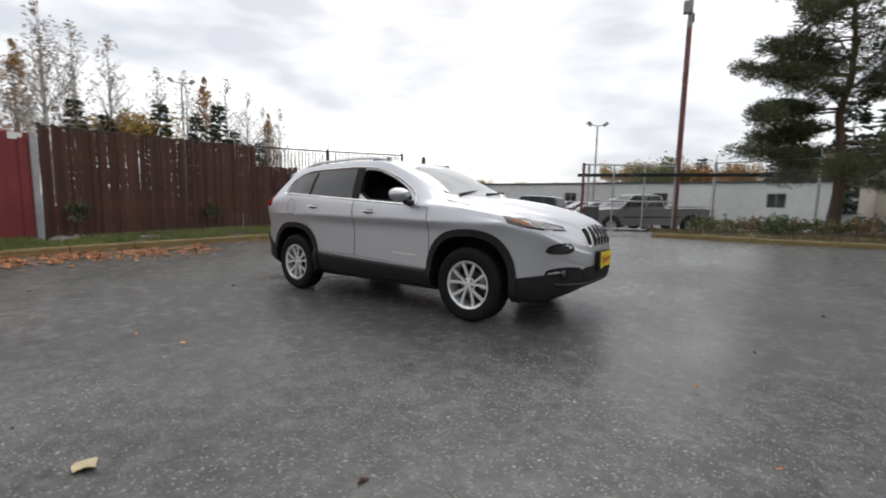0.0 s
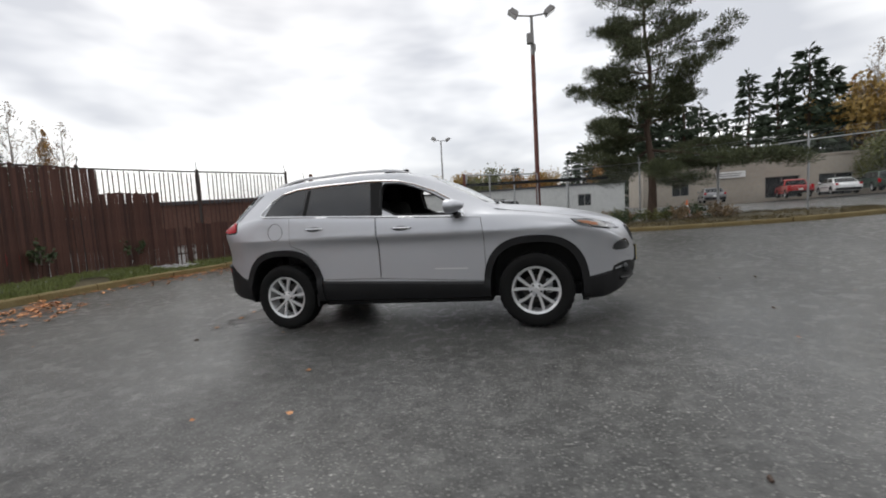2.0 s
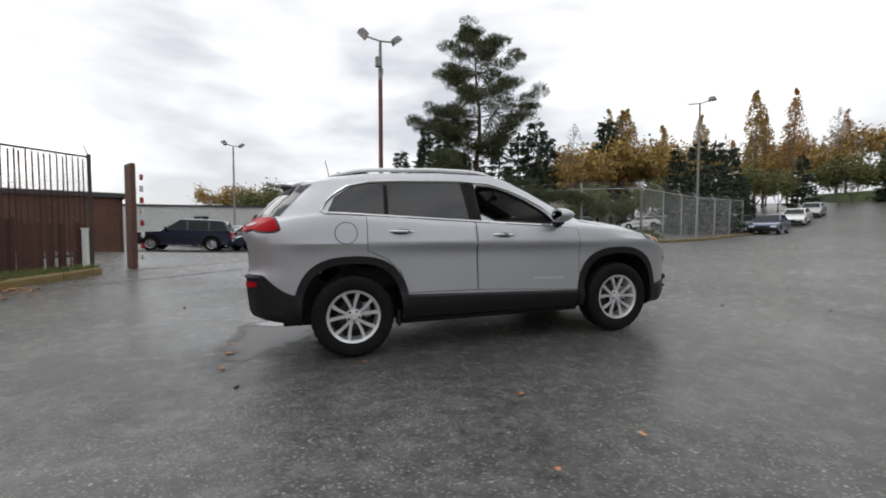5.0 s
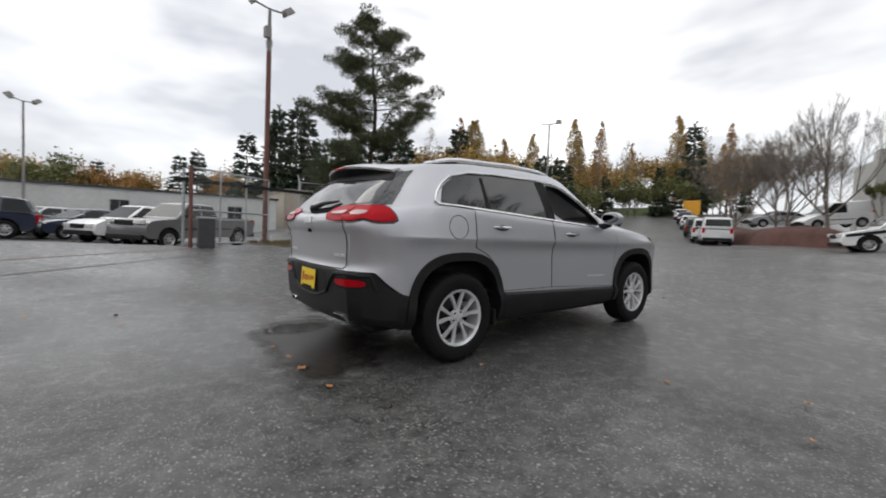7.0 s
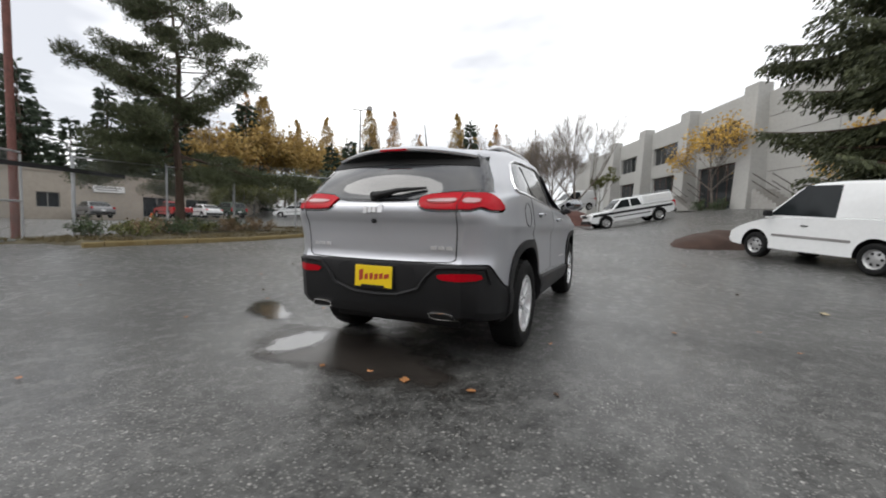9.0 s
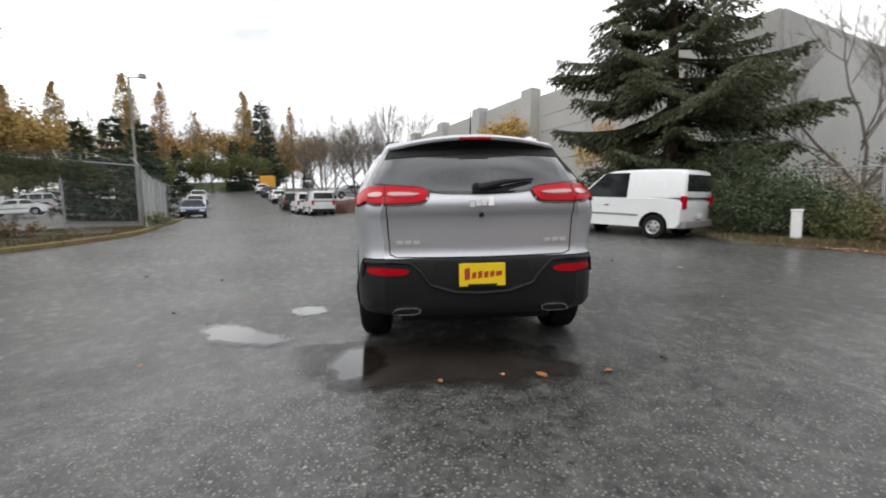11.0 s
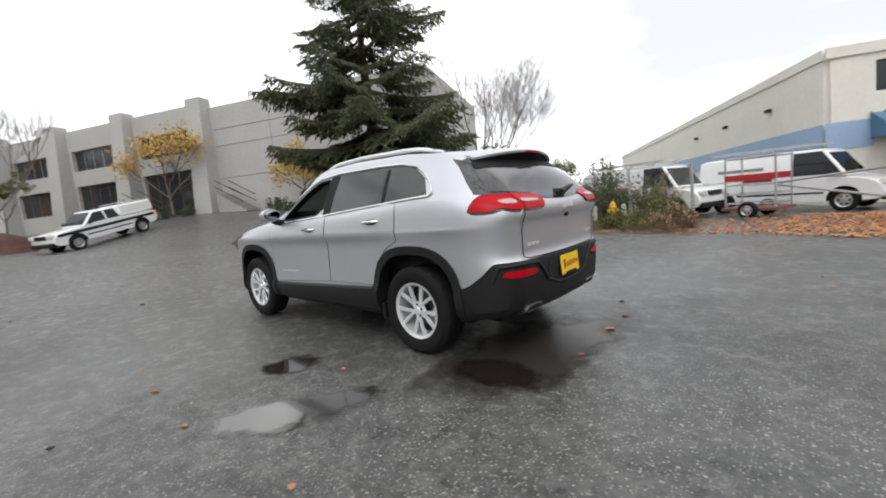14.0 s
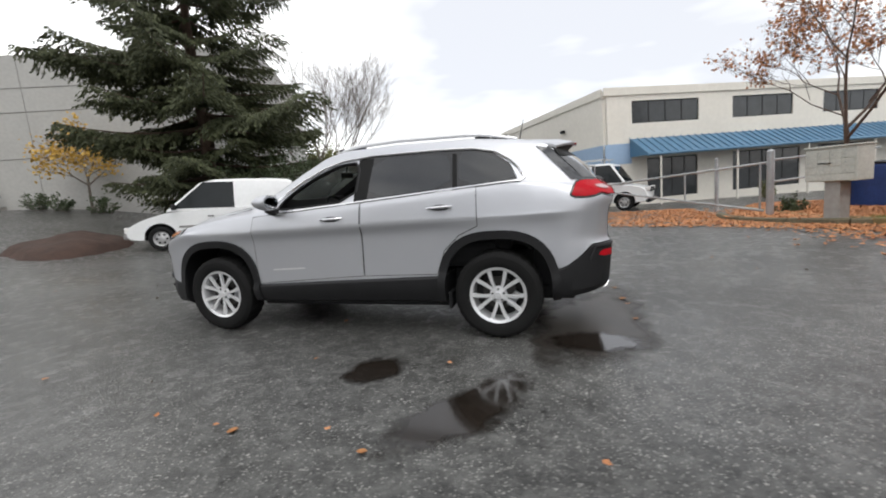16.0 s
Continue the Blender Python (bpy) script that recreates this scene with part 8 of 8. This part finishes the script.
flat_patch("puddle", [(-0.95, 2.5), (-1.35, 2.35), (-1.6, 2.0), (-1.72, 1.45), (-1.5, 1.4), (-1.3, 1.7), (-1.1, 1.95), (-0.9, 2.2)], WATER, "shallow rain puddle behind the car", 0.006)
flat_patch("puddle", [(-0.35, 1.75), (-0.62, 1.82), (-0.86, 1.5), (-0.6, 1.3), (-0.38, 1.42)], WATER, "small rain puddle by the rear wheel", 0.006)
flat_patch("puddle", [(-2.45, 0.95), (-2.05, 1.12), (-1.65, 0.95), (-1.75, 0.72), (-2.05, 0.62), (-2.35, 0.70)], WATER, "small puddle under the exhaust", 0.006)
flat_patch("wet_stain", [(-2.6, 0.9), (-2.5, 0.3), (-2.7, -0.5), (-2.4, -0.9), (-2.0, -0.7), (-1.6, -0.2), (-1.5, 0.6), (-1.6, 1.3), (-1.95, 1.4), (-2.3, 1.2)], WET, "dark wet stain on asphalt behind the car", 0.003, 0.5)


def ground_line(name, label, pts, width, mat, lift=0.004):
    m = Mesh()
    line = polyline(pts, 0.5)
    vs, fs = [], []
    for i, (x, y) in enumerate(line):
        a, b = line[max(i - 1, 0)], line[min(i + 1, len(line) - 1)]
        d = math.hypot(b[0] - a[0], b[1] - a[1]) or 1
        nx, ny = -(b[1] - a[1]) / d * width / 2, (b[0] - a[0]) / d * width / 2
        vs += [(x + nx, y + ny, gz(x + nx, y + ny) + lift), (x - nx, y - ny, gz(x - nx, y - ny) + lift)]
    fs = [(2 * i, 2 * i + 1, 2 * i + 3, 2 * i + 2) for i in range(len(line) - 1)]
    solo(name, m.add(vs, fs).data(name, fix=False), mat, label, "marking", kind="structure")


ground_line("white_line", "worn white line across the asphalt", [(11.60, -0.55), (10.39, -1.98)], 0.09, PAINT_LINE)
ground_line("gate_track", "rusty sliding gate track in the asphalt", [(-5.9, 6.9), (-3.6, 9.2), (-1.4, 11.3)], 0.07, RUST)
ground_line("asphalt_joint", "dark patched joint in the asphalt", [(-6.4, 4.3), (-5.47, 5.2), (-3.8, 7.05), (-2.14, 8.8), (0.6, 10.3)], 0.07, JOINT)
rngc = random.Random(8)
for pts in ([(6.5, -2.0), (7.8, -0.6), (9.5, -0.4), (12.5, -1.6)], [(3.2, -3.2), (4.2, -2.0), (4.6, -0.5), (6.0, 0.6)], [(-4.4, 3.6), (-3.0, 4.4), (-1.2, 4.3)]):
    jag = [(x + rngc.uniform(-0.05, 0.05), y + rngc.uniform(-0.05, 0.05)) for x, y in polyline(pts, 0.25)]
    ground_line("asphalt_crack", "thin dark crack in the asphalt", jag, 0.010, JOINT, 0.003)


def build_hills():
    """Low wooded hills at the horizon, their colour paled to stand for haze."""
    m, rows = Mesh(), 7
    azs = np.arange(-38, 152, 1.5)
    vs, fs = [], []
    for az in azs:
        a = radians(az)
        crest = 15 + 7 * noise.noise(Vector((az * 0.045, 2.0, 0.0))) + 2.4 * noise.noise(Vector((az * 0.42, 5.0, 0.0)))
        for r in range(rows):
            d = 190 + 34 * r
            z = crest * math.sin(math.pi * min(r, 4) / 8) + 1.3 * noise.noise(Vector((az * 0.9, r * 1.7, 0.0)))
            vs.append((d * math.cos(a), d * math.sin(a), z if r else -4.0))
    for i in range(len(azs) - 1):
        fs += [(i * rows + r, (i + 1) * rows + r, (i + 1) * rows + r + 1, i * rows + r + 1) for r in range(rows - 1)]
    # distance haze is painted in as a pale grey woodland colour
    solo("far_hills", m.add(vs, fs).data("far_hills", smooth=True, fix=False), material("woodland_painted_haze", (0.155, 0.165, 0.155), rough=1.0, vary=0.3, scale=0.05, fine=0.4, spec=0.1, tint=(0.25, 0.23, 0.19)),
         "wooded hills at the horizon, haze painted into their colour", "hill", kind="structure")


build_hills()


# ---- lamp posts ----
def lamp_post(label, x, y, height, turn, heads=2, low_rust=3.6, box=True, size=1.0, floods=True, dz=0.0):
    p = thing("street_lamp", label, "street lamp", pose(x, y, gz(x, y) + dz, 0, 0, turn), "lot lamps")
    r = 0.10 * size
    if low_rust:
        part("pole_base", Mesh().tube([(0, 0, -0.2), (0, 0, low_rust)], [r, r * 0.88], 12), RUST, p, "rust red painted lower pole")
    part("pole", Mesh().tube([(0, 0, low_rust or -0.2), (0, 0, height)], [r * 0.88, r * 0.55], 12), POLE_GREY, p)
    part("base_plate", Mesh().box((0, 0, 0.02), (0.36, 0.36, 0.05)).data("base_plate", bevel=0.01), RUST, p)
    part("cross_arm", Mesh().tube([(-0.65 * size, 0, height + 0.05), (0, 0, height - 0.02), (0.65 * size, 0, height + 0.05)], 0.035 * size, 8), POLE_GREY, p)
    for sg in ((-1, 1) if heads == 2 else (1,)):
        h = part("lamp_head", Mesh().box((0, 0, 0), (0.46 * size, 0.36 * size, 0.24 * size), taper=0.7).data("lamp_head", bevel=0.03), POLE_GREY, p)
        h.matrix_basis = pose(sg * 0.72 * size, 0, height + 0.16 * size, 0, -38 * sg if floods else 0, 0)
        part("lens", Mesh().box((0, 0, -0.125 * size), (0.40 * size, 0.30 * size, 0.02)).data("lens", fix=False), CLEAR_LENS, h)
    if box:
        part("ballast_box", Mesh().box((-0.12, -0.1, height - 0.95), (0.24, 0.22, 0.42)).data("ballast_box", bevel=0.03), POLE_GREY, p)
        part("ballast_box", Mesh().box((0.06, 0.12, height - 1.25), (0.18, 0.18, 0.30)).data("ballast_box", bevel=0.03), POLE_GREY, p)
    return p


lamp_post("tall lot lamp with rusty lower pole and two floodlights", 1.0, 13.7, 9.0, 12, low_rust=7.4)
lamp_post("grey twin-head lamp far in the car lot", -8.2, 33.8, 8.0, 40, low_rust=0, box=False)
lamp_post("grey lamp beyond the road fence", 23.1, 18.0, 9.0, -60, heads=1, low_rust=0, box=False, floods=False)
lamp_post("twin-head lamp behind the slat fence", -33.4, 10.9, 9.6, 60, low_rust=0, box=False)

# ---- gates and posts ----
gate = thing("sliding_gate", "open chain-link sliding gate with black top bar", "gate")
for k, (a, b) in enumerate((((-1.75, 11.5), (1.0, 13.3)),)):
    z = gz(*a)
    for i in range(4):
        x, y = a[0] + (b[0] - a[0]) * i / 3, a[1] + (b[1] - a[1]) * i / 3
        part("post", Mesh().tube([(x, y, gz(x, y) - 0.1), (x, y, gz(x, y) + (2.5 if i == 0 else 2.4))], 0.055 if i == 0 else 0.03, 8), RUST if i == 0 else STEEL, gate)
    for h in (0.12, 1.15, 2.45):
        part("rail", Mesh().tube([(*a, gz(*a) + h), (*b, gz(*b) + h)], 0.028, 8), STEEL, gate)
    chain_panel(a, b, 0.12, 2.45, WIRE, gate)
    part("guide_beam", Mesh().box(((a[0] + b[0]) / 2 + 1.2, (a[1] + b[1]) / 2 + 0.5, z + 2.10), (6.2, 0.06, 0.12), math.atan2(b[1] - a[1], b[0] - a[0]) * 0.5).data("guide_beam", fix=False), BLACK_PLASTIC, gate, "black overhead beam")
part("gate_post", Mesh().tube([(-1.85, 12.4, gz(-1.85, 12.4)), (-1.85, 12.4, gz(-1.85, 12.4) + 2.5)], 0.045, 8), STEEL, gate)
opener = thing("gate_opener", "grey metal gate motor cabinet", "cabinet")
part("cabinet", Mesh().box((-1.35, 11.35, gz(-1.3, 11.4) + 0.45), (0.45, 0.4, 0.9)).data("cabinet", bevel=0.02), ROOF_DARK, opener)
part("lid", Mesh().box((-1.35, 11.35, gz(-1.3, 11.4) + 0.92), (0.49, 0.44, 0.05)).data("lid", bevel=0.01), STEEL, opener)

gp = thing("gate_end_post", "wooden gate end with red and white warning stripes", "post")
part("board", Mesh().box((-5.95, 7.35, gz(-6, 7.3) + 1.25), (0.10, 0.5, 2.5), 0.6).data("board", bevel=0.01), BROWN_WALL, gp)
for k in range(8):
    part("stripe", Mesh().box((-5.78, 7.52, gz(-6, 7.3) + 0.25 + 0.28 * k), (0.06, 0.08, 0.14), 0.6).data("stripe", fix=False), RED_CAR if k % 2 else WHITE, gp)
wp = thing("white_post", "short white painted wooden post by the verge", "post")
part("shaft", Mesh().box((-6.6, 6.7, gz(-6.6, 6.7) + 0.45), (0.10, 0.10, 0.98)).data("shaft", bevel=0.008), WHITE, wp)
part("cap", Mesh().box((-6.6, 6.7, gz(-6.6, 6.7) + 0.95), (0.12, 0.12, 0.03)).data("cap", bevel=0.005), WHITE, wp)

# swing gate at the south-west drive
sg_ = thing("swing_gate", "open galvanised tube swing gate on a thick post", "gate")
HX, HY = -7.0, -8.55
zg = gz(HX, HY)
part("hinge_post", Mesh().tube([(HX, HY, zg - 0.2), (HX, HY, zg + 1.72)], 0.085, 12), STEEL, sg_)
part("post_cap", Mesh().lathe([(0.0, 0.06), (0.05, 0.04), (0.09, 0.0)], (HX, HY, zg + 1.72), "z", 12), STEEL, sg_)
tip = (-2.9, -13.4)
part("upper_rail", Mesh().tube([(HX, HY, zg + 1.45), (tip[0], tip[1], gz(*tip) + 1.05)], 0.032, 8), STEEL, sg_)
part("lower_rail", Mesh().tube([(HX + 0.1, HY - 0.1, zg + 0.22), (tip[0], tip[1], gz(*tip) + 0.98)], 0.032, 8), STEEL, sg_)
part("stile", Mesh().tube([(HX + 0.15, HY - 0.18, zg + 0.2), (HX + 0.15, HY - 0.18, zg + 1.46)], 0.03, 8), STEEL, sg_)
part("mid_brace", Mesh().tube([(HX + 1.5, HY - 1.77, zg + 0.45), (HX + 1.5, HY - 1.77, zg + 1.3)], 0.025, 8), STEEL, sg_)
for h in (1.5, 0.95):
    part("side_rail", Mesh().tube([(HX, HY, zg + h), (HX - 3.6, HY - 2.4, zg + h + 0.1)], 0.026, 8), STEEL, sg_)
p2 = thing("gate_stop_post", "galvanised post across the drive", "post")
part("shaft", Mesh().tube([(-6.9, -12.1, gz(-6.9, -12.1) - 0.1), (-6.9, -12.1, gz(-6.9, -12.1) + 1.75)], 0.06, 10), STEEL, p2)
part("cap", Mesh().lathe([(0.0, 0.05), (0.04, 0.03), (0.065, 0.0)], (-6.9, -12.1, gz(-6.9, -12.1) + 1.75), "z", 10), STEEL, p2)

# mailbox cluster
mb = thing("mailbox_cluster", "beige metal mailbox cluster on a concrete pedestal", "mailbox", pose(-7.2, -6.2, gz(-7.2, -6.2), 0, 0, -62) @ Matrix.Diagonal((0.95, 0.95, 0.95, 1)))
BEIGE = material("beige_enamel", (0.52, 0.52, 0.47), rough=0.5, vary=0.15, scale=3, fine=20)
part("pedestal", Mesh().box((0, 0, 0.45), (0.30, 0.30, 0.95)).data("pedestal", bevel=0.015), CONCRETE, mb)
part("housing", Mesh().box((0, 0, 1.27), (0.98, 0.46, 0.70)).data("housing", bevel=0.02), BEIGE, mb)
part("roof", Mesh().box((0, 0, 1.635), (1.02, 0.52, 0.035)).data("roof", bevel=0.01), BEIGE, mb)
for sg in (-1, 1):
    for r in range(3):
        for c in range(4):
            d = part("mailbox_door", Mesh().box((-0.355 + 0.237 * c, sg * 0.234, 1.46 - 0.155 * r), (0.222, 0.012, 0.140)).data("mailbox_door", bevel=0.004), BEIGE, mb)
            part("lock", Mesh().box((-0.29 + 0.237 * c, sg * 0.243, 1.46 - 0.155 * r), (0.018, 0.01, 0.018)).data("lock", fix=False), STEEL, d)
    part("mail_slot", Mesh().box((0.1, sg * 0.243, 1.30), (0.26, 0.02, 0.016)).data("mail_slot", fix=False), SEAM, mb)
    part("parcel_door", Mesh().box((0, sg * 0.234, 1.00), (0.92, 0.012, 0.13)).data("parcel_door", bevel=0.004), BEIGE, mb)

db = thing("dumpster", "blue steel dumpster behind the mailbox", "dumpster", pose(-10.9, -10.9, gz(-10.9, -10.9), 0, 0, 28))
DB = material("blue_dumpster_paint", (0.02, 0.055, 0.20), rough=0.5, vary=0.25, scale=2, fine=20)
part("bin", Mesh().box((0, 0, 0.68), (2.0, 1.5, 1.15), taper=1.06).data("bin", bevel=0.03), DB, db)
part("lid", Mesh().box((0, 0, 1.30), (2.1, 1.6, 0.06)).data("lid", bevel=0.02), BLACK_PLASTIC, db)
for x in (-0.7, 0.0, 0.7):
    part("rib", Mesh().box((x, 0.78, 0.7), (0.08, 0.06, 1.05)).data("rib", fix=False), DB, db)
part("notice", Mesh().box((0.45, 0.80, 0.85), (0.35, 0.01, 0.45)).data("notice", fix=False), WHITE, db, "white paper notice with faint bars")

hy = thing("fire_hydrant", "yellow fire hydrant in the weeds", "hydrant", pose(1.6, -12.0, gz(1.6, -12.0) + 0.05))
HYD = material("yellow_hydrant_paint", (0.62, 0.38, 0.02), rough=0.5, vary=0.2, scale=8, fine=40)
part("barrel", Mesh().lathe([(0.15, 0.0), (0.15, 0.05), (0.10, 0.06), (0.10, 0.5), (0.125, 0.52), (0.125, 0.58), (0.10, 0.60)], (0, 0, 0), "z", 18), HYD, hy)
part("bonnet", Mesh().lathe([(0.11, 0.60), (0.10, 0.68), (0.05, 0.74), (0.025, 0.76), (0.025, 0.80), (0.0, 0.80)], (0, 0, 0), "z", 18), HYD, hy)
for a in (0, 90, 180):
    n = part("nozzle", Mesh().lathe([(0.055, 0.08), (0.055, 0.15), (0.07, 0.155), (0.07, 0.185), (0.0, 0.19)], (0, 0, 0.44), "x", 12), HYD, hy)
    n.matrix_basis = pose(0, 0, 0, 0, 0, a)
for sx in (-0.5, 0.5):
    b = thing("bollard", "short weathered concrete bollard near the hydrant", "bollard", pose(1.6 + sx, -11.6, gz(1.6, -11.6)), "hydrant bollards")
    part("shaft", Mesh().lathe([(0.0, 0.72), (0.07, 0.70), (0.085, 0.66), (0.085, -0.1)], (0, 0, 0), "z", 12), CONCRETE, b)

ub = thing("utility_pedestal", "pale grey utility pedestal among bushes", "utility box", pose(4.75, -8.85, gz(4.75, -8.85) + 0.05, 0, 0, -45))
part("case", Mesh().box((0, 0, 0.38), (0.26, 0.22, 0.78)).data("case", bevel=0.02), WHITE, ub)
part("cap", Mesh().box((0, 0, 0.79), (0.29, 0.25, 0.05)).data("cap", bevel=0.012), WHITE, ub)

cn = thing("traffic_cone", "orange traffic cone by the far lot", "cone", pose(8.5, 20.1, gz(8.5, 20.1)))
CONE_O = material("orange_cone_plastic", (0.75, 0.16, 0.03), rough=0.5, vary=0.1)
part("base", Mesh().box((0, 0, 0.02), (0.38, 0.38, 0.04)).data("base", bevel=0.01), BLACK_PLASTIC, cn)
part("shell", Mesh().lathe([(0.15, 0.04), (0.03, 0.7), (0.0, 0.7)], (0, 0, 0), "z", 16), CONE_O, cn)
part("band", Mesh().lathe([(0.105, 0.32), (0.08, 0.46)], (0, 0, 0), "z", 16), WHITE, cn)

# sign board on the tan building
sb = thing("sign_board", "white sign board with grey bars on the tan wall", "sign", pose(19.1, 43.75, 3.45, 0, 0, -4.4) @ Matrix.Diagonal((0.8, 1, 0.8, 1)))
part("panel", Mesh().box((0, 0, 0), (3.2, 0.08, 0.75)).data("panel", bevel=0.01), WHITE, sb)
for k in range(2):
    part("text_bar", Mesh().box((-0.1, -0.05, 0.14 - 0.26 * k), (2.6 - 0.5 * k, 0.02, 0.12)).data("text_bar", fix=False), POLE_GREY, sb)

# scissor-lift cage trailer between the utility vans
cg = thing("lift_cage", "red and grey steel cage trailer between the vans", "trailer", on_ground(-2.35, -13.9, 162))
for x in (-0.7, 0.7):
    for y in (-0.55, 0.55):
        part("upright", Mesh().tube([(x, y, 0.25), (x, y, 1.95)], 0.03, 6), STEEL, cg)
for z in (0.45, 0.75, 1.05, 1.9):
    for y in (-0.55, 0.55):
        part("side_bar", Mesh().tube([(-0.7, y, z), (0.7, y, z)], 0.024, 6), STEEL, cg)
    for x in (-0.7, 0.7):
        part("end_bar", Mesh().tube([(x, -0.55, z), (x, 0.55, z)], 0.024, 6), STEEL, cg)
for y in (-0.57, 0.57):
    part("red_panel", Mesh().box((0, y, 1.28), (1.42, 0.03, 0.2)).data("red_panel", bevel=0.01), RED_CAR, cg, "red painted side panel")
part("deck", Mesh().box((0, 0, 0.28), (1.6, 1.2, 0.1)).data("deck", bevel=0.01), RUST, cg)
for sg in (-1, 1):
    wheel_at(cg, 0.0, sg * 0.68, 0.26, sg)

# yellow box truck far down the road
yt = thing("box_truck", "yellow-orange box truck far down the road", "truck", on_ground(68.0, 25.4, 24, -0.7))
part("box", Mesh().box((-0.8, 0, 2.0), (4.2, 2.2, 2.1)).data("box", bevel=0.04), YELLOW, yt)
part("cab", Mesh().box((2.0, 0, 1.4), (1.5, 2.0, 1.7), taper=0.9).data("cab", bevel=0.12), WHITE_CAR, yt)
part("chassis", Mesh().box((0, 0, 0.7), (5.8, 1.2, 0.3)).data("chassis", bevel=0.02), BLACK_PLASTIC, yt)
for x in (-1.7, 2.0):
    for sg in (-1, 1):
        wheel_at(yt, x, sg * 0.95, 0.45, sg)

# grassy bank far along the road
bk, in_b, _ = build_bed("grass_bank", [(64, 27), (74, 23), (96, 34), (108, 48), (92, 62), (68, 40)], 1.2, material("bank_grass", (0.085, 0.115, 0.045), rough=0.9, vary=0.35, scale=0.3, fine=3), "green grass bank at the end of the road", cell=2.0)
